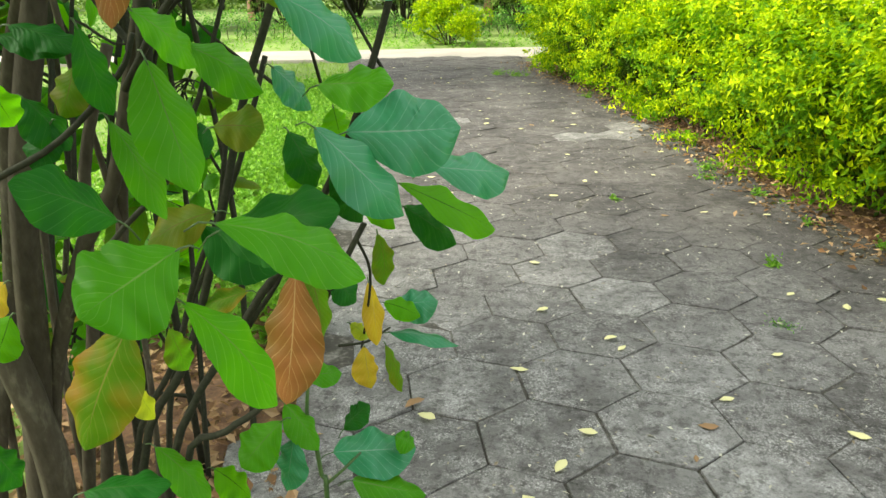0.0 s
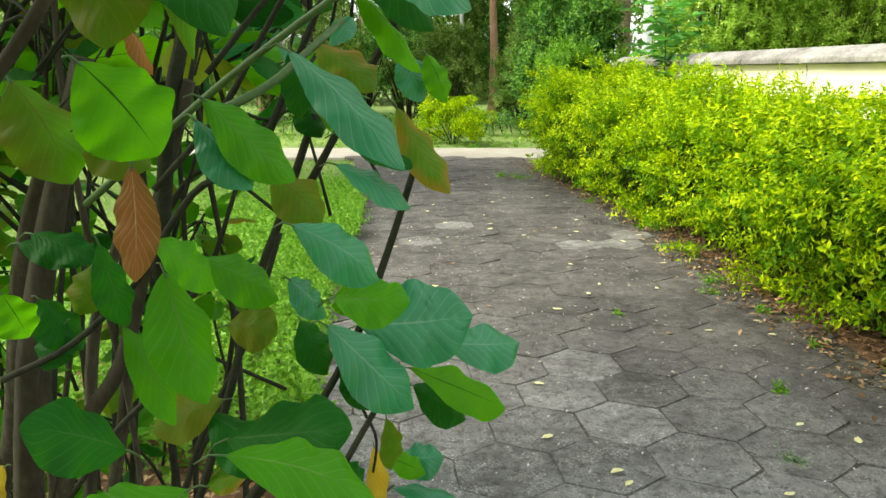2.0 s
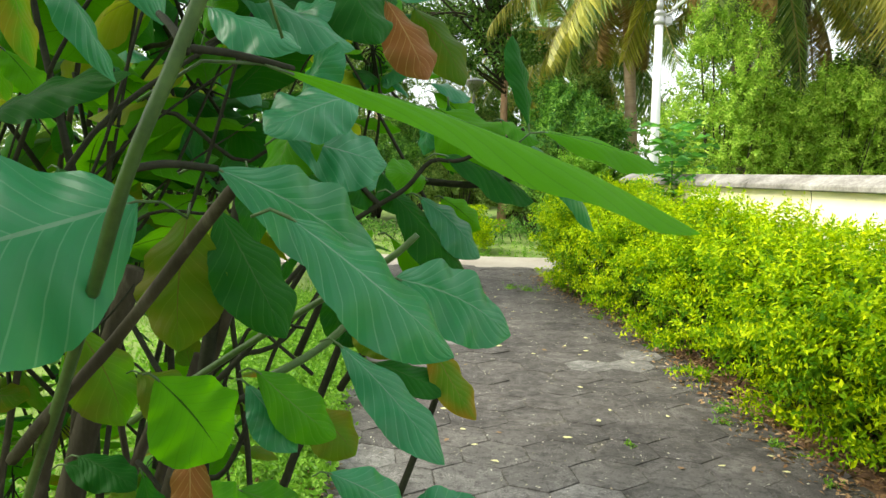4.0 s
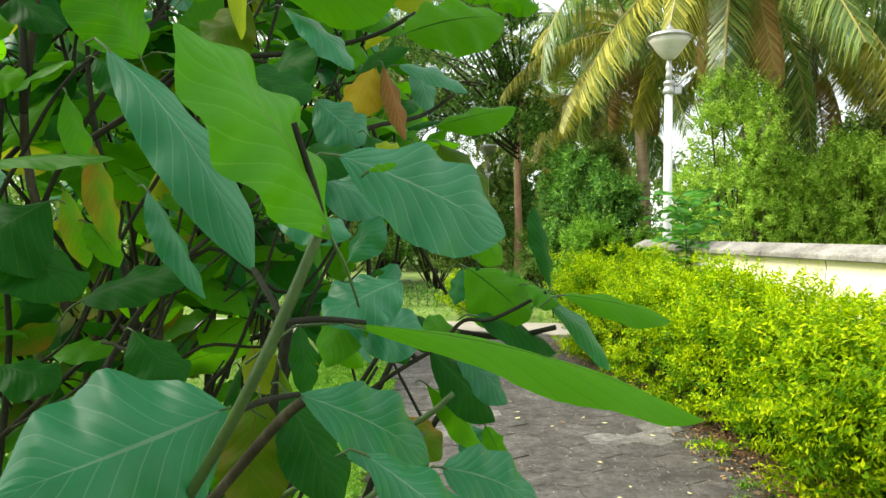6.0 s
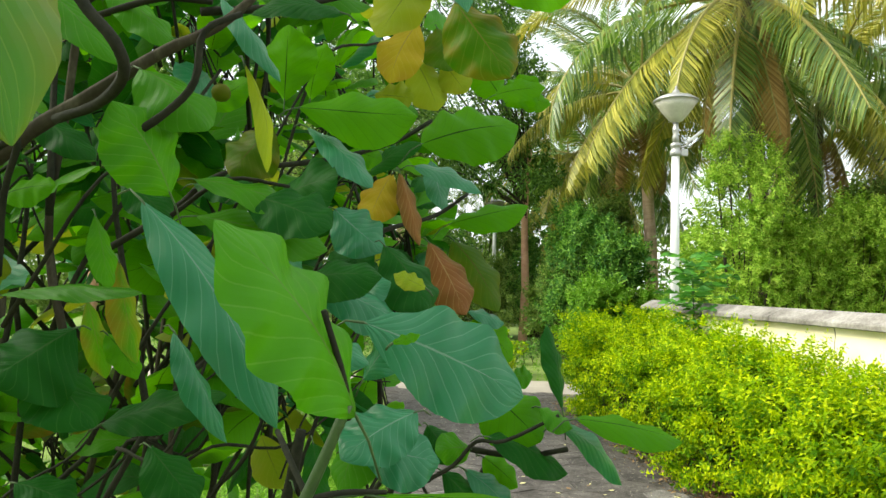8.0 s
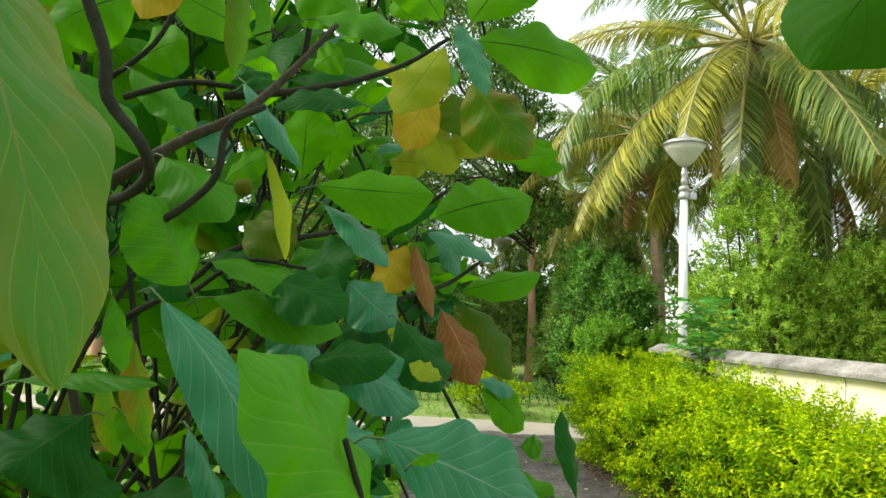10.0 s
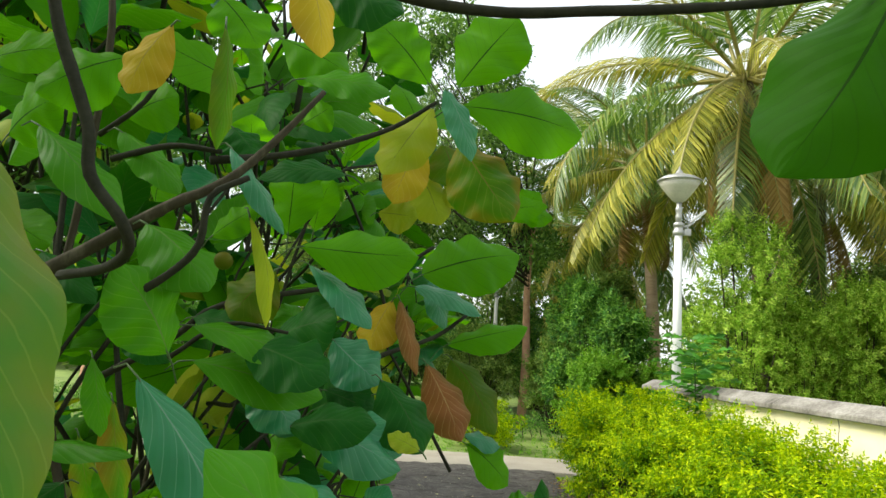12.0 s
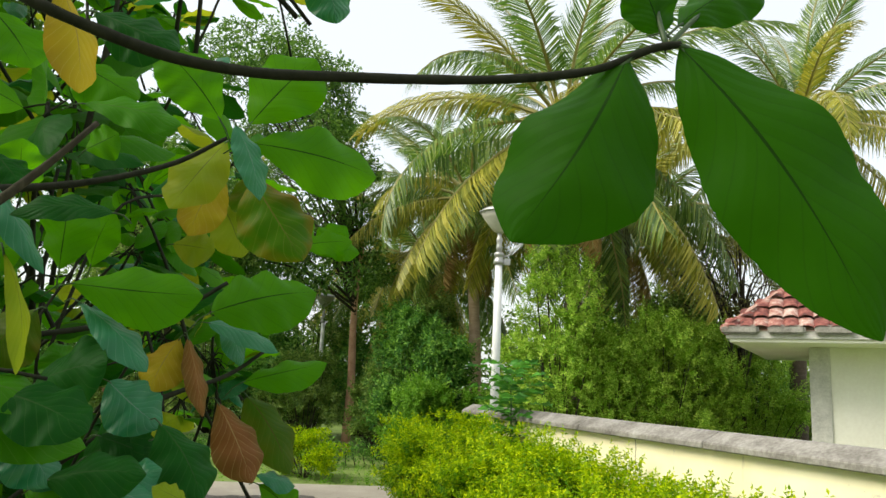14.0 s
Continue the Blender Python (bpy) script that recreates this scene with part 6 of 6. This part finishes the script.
leaf((-0.180, 0.820, 1.639), (-0.123, 0.820, 1.604), 0.041, (0.40, -0.64, 0.65), "blue", 0.05)
leaf((-0.153, 0.820, 1.572), (-0.130, 0.820, 1.621), 0.049, (-0.37, -0.91, 0.18), "green", 0.05)
leaf((-0.058, 0.950, 1.667), (0.006, 0.930, 1.578), 0.092, (0.51, -0.68, 0.52), "dark", 0.05)
leaf((-0.145, 1.000, 1.645), (-0.071, 1.000, 1.619), 0.069, (0.24, -0.72, 0.66), "dark", 0.05)
leaf((-0.396, 0.600, 1.962), (-0.316, 0.600, 1.974), 0.047, (-0.02, -0.99, 0.16), "bright", 0.05)
leaf((-0.344, 0.750, 2.025), (-0.416, 0.700, 1.964), 0.088, (0.34, -0.88, 0.32), "bright", 0.05)
leaf((-0.555, 0.850, 1.956), (-0.456, 0.800, 1.993), 0.090, (-0.38, -0.90, -0.19), "bright", 0.05)
leaf((-0.422, 0.900, 1.998), (-0.352, 0.900, 2.031), 0.086, (-0.07, -0.99, 0.14), "bright", 0.05)
leaf((-0.207, 1.000, 2.026), (-0.166, 1.000, 2.053), 0.062, (-0.13, -0.97, 0.20), "bright", 0.05)
leaf((-0.138, 1.250, 1.943), (-0.067, 1.250, 1.936), 0.075, (0.05, -0.89, 0.46), "lime", 0.05)
leaf((-0.251, 1.000, 2.156), (-0.145, 1.000, 2.104), 0.095, (0.23, -0.85, 0.48), "bright", 0.05)
leaf((-0.064, 1.100, 2.210), (-0.114, 1.100, 2.144), 0.079, (-0.21, -0.96, 0.16), "bright", 0.05)
leaf((-0.240, 0.640, 1.814), (-0.163, 0.620, 1.750), 0.073, (0.39, -0.63, 0.67), "green", 0.08)
leaf((-0.312, 0.750, 1.724), (-0.255, 0.750, 1.678), 0.054, (0.51, -0.58, 0.63), "dark", 0.05)
leaf((-0.278, 0.850, 1.732), (-0.198, 0.850, 1.722), 0.060, (0.09, -0.69, 0.72), "dark", 0.05)
leaf((-0.308, 0.950, 1.847), (-0.246, 0.950, 1.889), 0.049, (-0.16, -0.96, 0.24), "bright", 0.05)
leaf((-0.171, 1.200, 1.835), (-0.111, 1.200, 1.819), 0.059, (0.15, -0.83, 0.54), "bright", 0.05)
leaf((0.065, 1.400, 1.980), (0.162, 1.400, 1.994), 0.054, (-0.06, -0.90, 0.43), "bright", 0.05)
leaf((-0.175, 0.850, 1.710), (-0.090, 0.820, 1.738), 0.094, (-0.42, -0.82, 0.38), "dark", 0.05)
leaf((-0.173, 0.740, 1.705), (-0.070, 0.720, 1.670), 0.082, (0.12, -0.67, 0.74), "dark", 0.06)
leaf((-0.132, 0.800, 1.614), (-0.031, 0.800, 1.623), 0.066, (-0.06, -0.73, 0.68), "dark", 0.05)
leaf((-0.177, 0.800, 1.663), (-0.125, 0.800, 1.608), 0.073, (0.60, -0.56, 0.57), "blue", 0.05)
leaf((-0.057, 0.950, 1.645), (0.002, 0.950, 1.599), 0.079, (0.46, -0.66, 0.59), "dark", 0.05)
leaf((-0.303, 0.900, 2.170), (-0.246, 0.900, 2.099), 0.098, (0.53, -0.74, 0.43), "bright", 0.05)
leaf((-0.230, 0.800, 1.959), (-0.196, 0.800, 1.923), 0.070, (0.52, -0.70, 0.50), "dark", 0.05)
leaf((-0.070, 0.600, 2.041), (0.006, 0.600, 2.012), 0.065, (0.17, -0.88, 0.45), "dark", 0.05)
leaf((-0.067, 0.520, 2.020), (-0.044, 0.520, 1.936), 0.046, (0.76, -0.62, 0.21), "yellow", 0.05)


def whorls(name, tips, colours, seed, sizes):
    """Twig ends, each with a rosette of leaves, joined: the dense back of the bush."""
    rng = np.random.default_rng(seed)
    by = {c: ([], [], [], 0) for c in set(colours)}
    lines = []
    for tip, way in tips:
        tip, way = np.array(tip), np.array(way) / np.linalg.norm(way)
        lines.append((smooth_line([tip - way * 0.5 + rng.normal(0, 0.05, 3), tip - way * 0.2, tip], 3), 0.006, 0.003))
        ref = np.cross(way, rng.normal(size=3))
        ref /= np.linalg.norm(ref)
        other = np.cross(way, ref)
        for k in range(rng.integers(6, 10)):
            a = k * 2.4 + rng.uniform(-0.4, 0.4)
            out = ref * math.cos(a) + other * math.sin(a)
            d = way * rng.uniform(0.1, 0.7) + out + np.array((0, 0, rng.uniform(-0.5, 0.15)))
            d /= np.linalg.norm(d)
            size = rng.uniform(*sizes)
            b = tip - way * rng.uniform(0, 0.12) + d * 0.035
            c = colours[rng.integers(len(colours))]
            nrm = np.array((0, 0, 1.0)) + rng.normal(0, 0.6, 3) + np.array((0, -0.2, 0))
            lines.append((smooth_line([tip - way * 0.02, (tip + b) / 2 + rng.normal(0, 0.006, 3), b], 2), 0.0022, 0.0015))
            v, f, uv = leaf_arrays(b, b + d * size, size * rng.uniform(0.42, 0.60), nrm, rng.uniform(0.02, 0.12), 10, 6, rng)
            vs, fs, us, off = by[c]
            vs.append(v)
            fs += [tuple(i + off for i in q) for q in f]
            us.append(uv)
            by[c] = (vs, fs, us, off + len(v))
    for c, (vs, fs, us, off) in sorted(by.items()):
        if not vs:
            continue
        ob = link_mesh(name, np.concatenate(vs), fs, LEAF[c], bush, True)
        uv_from(ob.data, np.concatenate(us))
        ob["kind"] = "stuff"
    many_tubes("twigwork", lines, M_TWIG, bush, 5)["kind"] = "stuff"


rng_w = np.random.default_rng(9)
upper, lower = [], []
for k in range(190):
    y = rng_w.uniform(1.0, 2.6)
    z = rng_w.uniform(1.25, 3.5)
    right = -0.16 - 0.02 * (y - 1) - (0.10 if z < 1.5 else 0.0)
    x = right - rng_w.uniform(0, 1) ** 1.3 * (0.35 + 0.75 * y)
    upper.append(((x, y, z), (rng_w.normal(0.1, 0.5), rng_w.normal(-0.35, 0.4), 0.8)))
for k in range(84):
    y = rng_w.uniform(2.3, 3.4)
    upper.append(((-0.16 * y - rng_w.uniform(0, 1) * 0.55 * y, y, rng_w.uniform(1.7, 4.0)), (rng_w.normal(0.1, 0.5), rng_w.normal(-0.35, 0.4), 0.8)))
for k in range(42):
    y = rng_w.uniform(1.2, 2.4)
    lower.append(((rng_w.uniform(-1.5, -0.55), y, rng_w.uniform(0.35, 1.25)), (rng_w.normal(0, 0.5), rng_w.normal(-0.3, 0.4), 0.8)))
for k in range(14):
    y = rng_w.uniform(1.3, 2.2)
    lower.append(((rng_w.uniform(-1.3, -0.45), y, rng_w.uniform(0.95, 1.5)), (rng_w.normal(0.1, 0.4), rng_w.normal(-0.3, 0.4), 0.8)))
for k in range(13):
    x, y = rng_w.uniform(-1.0, -0.3), rng_w.uniform(1.05, 1.7)
    lean, top = rng_w.uniform(0.05, 0.8) * min(1.0, max(0.1, -x - 0.3)), rng_w.uniform(1.5, 2.2)
    tube("stem", [(x, y, -0.05), (x + lean * 0.25, y + rng_w.normal(0, 0.05), top * 0.4), (x + lean * 0.6, y + rng_w.normal(0, 0.08), top * 0.75), (x + lean * 0.8, y + rng_w.normal(0, 0.1), top)], rng_w.uniform(0.006, 0.012), 0.004, M_TWIG if k % 3 else M_BARK, bush, 4, 6)
for k in range(22):
    # each leaves a main stem low in the bush and curves out towards the path, thinning
    x, y, z = rng_w.uniform(-0.62, -0.30), rng_w.uniform(0.85, 1.35), rng_w.uniform(0.9, 1.65)
    reach, rise, sag = rng_w.uniform(0.18, 0.42), rng_w.uniform(0.15, 0.5), rng_w.normal(0, 0.05)
    ends = min(x + reach, -0.10)
    thick = rng_w.uniform(0.0022, 0.0062)
    tube("twig", [(x, y, z), (x + (ends - x) * 0.35, y - 0.05, z + rise * 0.25 + sag), (x + (ends - x) * 0.7, y - 0.04, z + rise * 0.65 - sag), (ends, y + rng_w.normal(0, 0.05), z + rise)], thick, thick * 0.5, M_TWIG, bush, 5, 6)
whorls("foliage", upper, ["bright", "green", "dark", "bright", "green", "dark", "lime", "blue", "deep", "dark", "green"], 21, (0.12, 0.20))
whorls("foliage", lower, ["green", "dark", "bright", "olive", "green", "turning"], 22, (0.10, 0.17))


def fruit(at, r):
    bm = bmesh.new()
    bmesh.ops.create_icosphere(bm, subdivisions=2, radius=r)
    for v in bm.verts:
        v.co *= 1 + 0.04 * noise.noise(v.co * 120)
        v.co.z *= 0.95
        v.co += Vector(at)
    part("fruit", bm, LEAF["olive"], bush, "small round green fruit", True)


fruit((-0.134, 0.580, 1.775), 0.0085)


# ---- hexagonal tiles ----
EDGE, TURN_T = 0.196, radians(10.0)
E1 = Vector((math.cos(TURN_T), math.sin(TURN_T))) * EDGE * math.sqrt(3)
E2 = Vector((math.cos(TURN_T + math.pi / 3), math.sin(TURN_T + math.pi / 3))) * EDGE * math.sqrt(3)


def tile_mesh(seed):
    rng = np.random.default_rng(seed)
    bm = bmesh.new()
    top, low, bot = [], [], []
    for k in range(6):
        a = TURN_T + math.pi / 6 + k * math.pi / 3
        for frac in (0.0, 0.5):
            b = a + math.pi / 3
            p = np.array((math.cos(a), math.sin(a))) * (1 - frac) + np.array((math.cos(b), math.sin(b))) * frac
            r = EDGE - 0.0022
            p = p * r * (1 - abs(rng.normal(0, 0.012)))
            top.append(bm.verts.new((*(p * 0.993), rng.normal(0, 0.0012))))
            low.append(bm.verts.new((*p, -0.003)))
            bot.append(bm.verts.new((*p, -0.04)))
    bm.faces.new(top)
    n = len(top)
    for a, b in ((low, top), (bot, low)):
        for k in range(n):
            bm.faces.new((a[k], a[(k + 1) % n], b[(k + 1) % n], b[k]))
    me = bpy.data.meshes.new("tile")
    bm.to_mesh(me)
    bm.free()
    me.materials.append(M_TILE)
    return me


TILES = [tile_mesh(300 + k) for k in range(8)]
rng_t = np.random.default_rng(70)
rest_v, rest_f, off = [], [], 0
for i in range(-60, 60):
    for j in range(-30, 70):
        c = E1 * (i + 0.96) + E2 * (j + 0.84)
        if not -2.85 < c.y < 11.85 or abs(c.x - path_x(c.y)) > HALF - 0.02 + 0.10 * math.sin(5 * c.y):
            continue
        me = TILES[rng_t.integers(8)]
        z = rng_t.normal(0.0, 0.0014)
        tilt = pose(c.x, c.y, z, rng_t.normal(0, 0.3), rng_t.normal(0, 0.3), 60 * int(rng_t.integers(6)))
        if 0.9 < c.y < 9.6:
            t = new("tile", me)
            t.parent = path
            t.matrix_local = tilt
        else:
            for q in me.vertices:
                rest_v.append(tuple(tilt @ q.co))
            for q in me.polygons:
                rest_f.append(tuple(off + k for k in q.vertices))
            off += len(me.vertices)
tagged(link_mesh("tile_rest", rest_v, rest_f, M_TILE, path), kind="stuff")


# ---- weeds, grass, litter ----
def scatter_flat(rng, x, y, z, size, slim, lift=0.35):
    n = len(x)
    a = rng.uniform(0, 6.28, n)
    way = np.stack([np.cos(a), np.sin(a), rng.normal(0, lift, n)], 1)
    return leaf_quads(np.stack([x, y, z], 1), way, np.array((0, 0, 1)) + rng.normal(0, 0.35, (n, 3)), size, size * slim, 0.2)


rng_l = np.random.default_rng(88)
n = 5200
y = rng_l.uniform(1.5, 10.8, n)
x = np.interp(y, PATH_Y, PATH_X) + HALF + rng_l.normal(0.12, 0.16, n)
v, f = scatter_flat(rng_l, x, y, 0.004 + rng_l.uniform(0, 0.02, n), rng_l.uniform(0.015, 0.05, n), 0.5)
tagged(link_mesh("leaf_litter", v, f, M_LITTER), "dry brown leaf litter along the foot of the hedge", "leaf litter", kind="stuff")
n = 3600
y = rng_l.uniform(0.9, 3.6, n)
x = np.interp(y, PATH_Y, PATH_X) - HALF - rng_l.uniform(-0.02, 1.1, n)
v, f = scatter_flat(rng_l, x, y, -0.018 + rng_l.uniform(0, 0.02, n), rng_l.uniform(0.02, 0.06, n), 0.5)
tagged(link_mesh("leaf_litter", v, f, M_LITTER), "dry leaf litter and twigs under the shrub", "leaf litter", kind="stuff")


n = 2600
y = 1.2 + rng_l.uniform(0, 1, n) ** 1.2 * 9.8
x = np.interp(y, PATH_Y, PATH_X) + rng_l.uniform(-1.15, 1.2, n)
v, f = scatter_flat(rng_l, x, y, 0.005 + rng_l.uniform(0, 0.003, n), rng_l.uniform(0.006, 0.022, n), 0.45, 0.15)
tagged(link_mesh("leaf_litter", v, f, M_CRUMBS), "fine pale crumbs of dry leaf and petals on the path", "leaf litter", kind="stuff")


def weed(x, y, r, count, seed, material=M_WEED, tall=0.5, leaf_len=0.03):
    rng = np.random.default_rng(seed)
    a = rng.uniform(0, 6.28, count)
    way = np.stack([np.cos(a), np.sin(a), rng.uniform(0.1, 1.0, count) * tall * 2], 1)
    v, f = sprigs(rng, np.zeros((count, 3)) + rng.normal(0, r * 0.25, (count, 3)) * np.array((1, 1, 0)), way, 3, rng.uniform(0.3, 1.0, count) * r, leaf_len, leaf_len * 0.5)
    ob = link_mesh("weed", v, f, material)
    ob.location = (x, y, 0.002)
    return tagged(ob, "small green weed growing in a path joint", "weed", "weeds in the path", "stuff")


weed(1.20, 2.50, 0.075, 16, 1, M_DARKLEAF, 0.15, 0.012)
weed(1.36, 3.07, 0.06, 9, 2)
weed(1.72, 3.62, 0.05, 7, 3)
weed(1.53, 4.75, 0.10, 14, 4)
weed(1.47, 4.50, 0.08, 10, 5)
weed(1.66, 4.15, 0.07, 8, 6)
weed(1.50, 5.7, 0.09, 10, 7)
weed(0.52, 9.4, 0.16, 22, 8)
weed(0.30, 9.55, 0.14, 18, 9)
weed(1.14, 7.7, 0.10, 12, 10)
weed(1.9, 3.3, 0.06, 8, 11)
weed(0.85, 4.05, 0.03, 4, 12)


def fallen(x, y, size, turn, seed, mat=M_FALLEN):
    rng = np.random.default_rng(seed)
    v, f, uv = leaf_arrays((0, 0, 0.006), (size, 0, 0.008), size * rng.uniform(0.4, 0.6), (0, 0, 1), rng.uniform(0.02, 0.15), 5, 4, rng)
    ob = link_mesh("fallen_leaf", v, f, mat, None, True)
    ob.location, ob.rotation_euler = (x, y, 0.002), (0, 0, radians(turn))
    return tagged(ob, "pale yellow fallen leaf lying on the path" if mat is M_FALLEN else "brown curled fallen leaf on the path", "leaf", "fallen leaves on the path")


fallen(0.565, 2.37, 0.05, 20, 1)
fallen(0.60, 2.29, 0.045, 50, 2)
fallen(0.245, 2.17, 0.06, -15, 3)
fallen(0.355, 2.60, 0.05, 30, 4)
fallen(0.84, 1.99, 0.045, 10, 5)
fallen(1.13, 1.84, 0.06, -35, 6)
fallen(0.42, 1.83, 0.055, -20, 7)
fallen(0.345, 1.64, 0.06, 60, 8)
fallen(0.26, 1.55, 0.06, -50, 9)
fallen(0.745, 1.86, 0.055, -10, 10, M_LITTER)
fallen(0.70, 1.69, 0.03, 80, 11, M_LITTER)
fallen(-0.06, 1.93, 0.07, 40, 12, M_LITTER)
fallen(-0.02, 1.90, 0.06, -30, 13)
fallen(1.47, 2.62, 0.05, 75, 14)
fallen(1.52, 2.38, 0.05, -30, 15)
fallen(1.08, 2.27, 0.04, 10, 16)
fallen(1.30, 2.75, 0.04, 30, 17)
rng_f = np.random.default_rng(15)
for k in range(70):
    yy = rng_f.uniform(2.6, 10.5)
    fallen(path_x(yy) + rng_f.uniform(-1.1, 1.15), yy, rng_f.uniform(0.03, 0.06), rng_f.uniform(0, 360), 100 + k, M_FALLEN if rng_f.uniform() < 0.8 else M_LITTER)


def lawn():
    rng = np.random.default_rng(31)
    n = 26000
    y = 1.0 + rng.uniform(0, 1, n) ** 1.4 * 10.6
    x = np.interp(y, PATH_Y, PATH_X) - HALF - 0.1 - rng.uniform(0, 1, n) ** 1.2 * 5.5
    keep = ~((y < 3.4) & (x > np.interp(y, PATH_Y, PATH_X) - HALF - 0.8))
    x, y = x[keep], y[keep]
    n = len(x)
    way = np.stack([rng.normal(0, 0.5, n), rng.normal(0, 0.5, n), np.ones(n)], 1)
    v, f = leaf_quads(np.stack([x, y, np.full(n, -0.055)], 1), way, rng.normal(size=(n, 3)), rng.uniform(0.04, 0.11, n), rng.uniform(0.004, 0.009, n))
    tagged(link_mesh("grass", v, f, M_GRASS), "short light green lawn grass", "grass", kind="stuff")
    n = 5200
    y = rng.uniform(2.3, 8.4, n)
    x = np.interp(y, PATH_Y, PATH_X) - HALF - 0.02 - np.abs(rng.normal(0, 0.75, n))
    pos = np.stack([x, y, np.full(n, -0.04) + rng.uniform(0, 0.14, n)], 1)
    v, f = sprigs(rng, pos, np.array((0.15, -0.2, 1.0)) + rng.normal(0, 0.5, (n, 3)), 3, rng.uniform(0.05, 0.16, n), 0.045, 0.030)
    tagged(link_mesh("ground_cover", v, f, M_WEED), "bright green leafy weeds along the edge of the path", "weeds", kind="stuff")
    n = 900
    y = rng.uniform(13.3, 16.2, n)
    x = rng.uniform(-12, 2.2, n)
    pos = np.stack([x, y, np.full(n, -0.04)], 1)
    v, f = sprigs(rng, pos, np.array((0, 0, 1.0)) + rng.normal(0, 0.5, (n, 3)), 3, rng.uniform(0.06, 0.2, n), 0.06, 0.03)
    tagged(link_mesh("ground_cover", v, f, M_WEED), "tufts of weeds on the far verge", "weeds", kind="stuff")


lawn()


def sapling():
    rng = np.random.default_rng(55)
    ob = thing("sapling", "young dark green sapling with feathered leaves by the wall", "sapling", at=(2.09, 9.2, 0))
    tube("stem", [(0, 0, 0), (0.02, 0, 0.7), (0.05, 0, 1.3), (0.03, 0, 1.85)], 0.014, 0.006, M_STALK, ob, 5, 6)
    for k in range(26):
        z = 0.95 + 0.95 * k / 25
        a = k * 2.4
        d = np.array((math.cos(a), math.sin(a), 0.1 + 0.5 * k / 25))
        L = rng.uniform(0.38, 0.6)
        line = smooth_line([(0.04, 0, z), tuple(np.array((0.04, 0, z)) + d * L * 0.55), tuple(np.array((0.04, 0, z)) + d * L + np.array((0, 0, -0.12)))], 5)
        m = 6
        P0, W0 = [], []
        side = np.cross(d, (0, 0, 1.0))
        side /= np.linalg.norm(side)
        for q in range(m):
            p = line[1 + int(q * (len(line) - 2) / m)]
            for s in (1, -1):
                P0.append(p)
                W0.append(side * s + d * 0.35 + np.array((0, 0, rng.normal(-0.1, 0.12))))
        v, f = leaf_quads(np.array(P0), np.array(W0), np.tile((0, -0.55, 0.8), (len(P0), 1)) + rng.normal(0, 0.35, (len(P0), 3)), rng.uniform(0.13, 0.20, len(P0)), rng.uniform(0.065, 0.09, len(P0)))
        rv, rf = tube_arrays(line, 0.004, 0.002, 4, offset=len(v))
        link_mesh("leaf_spray", np.concatenate([v, rv]), f.tolist() + rf, M_SAPLING, ob)


sapling()
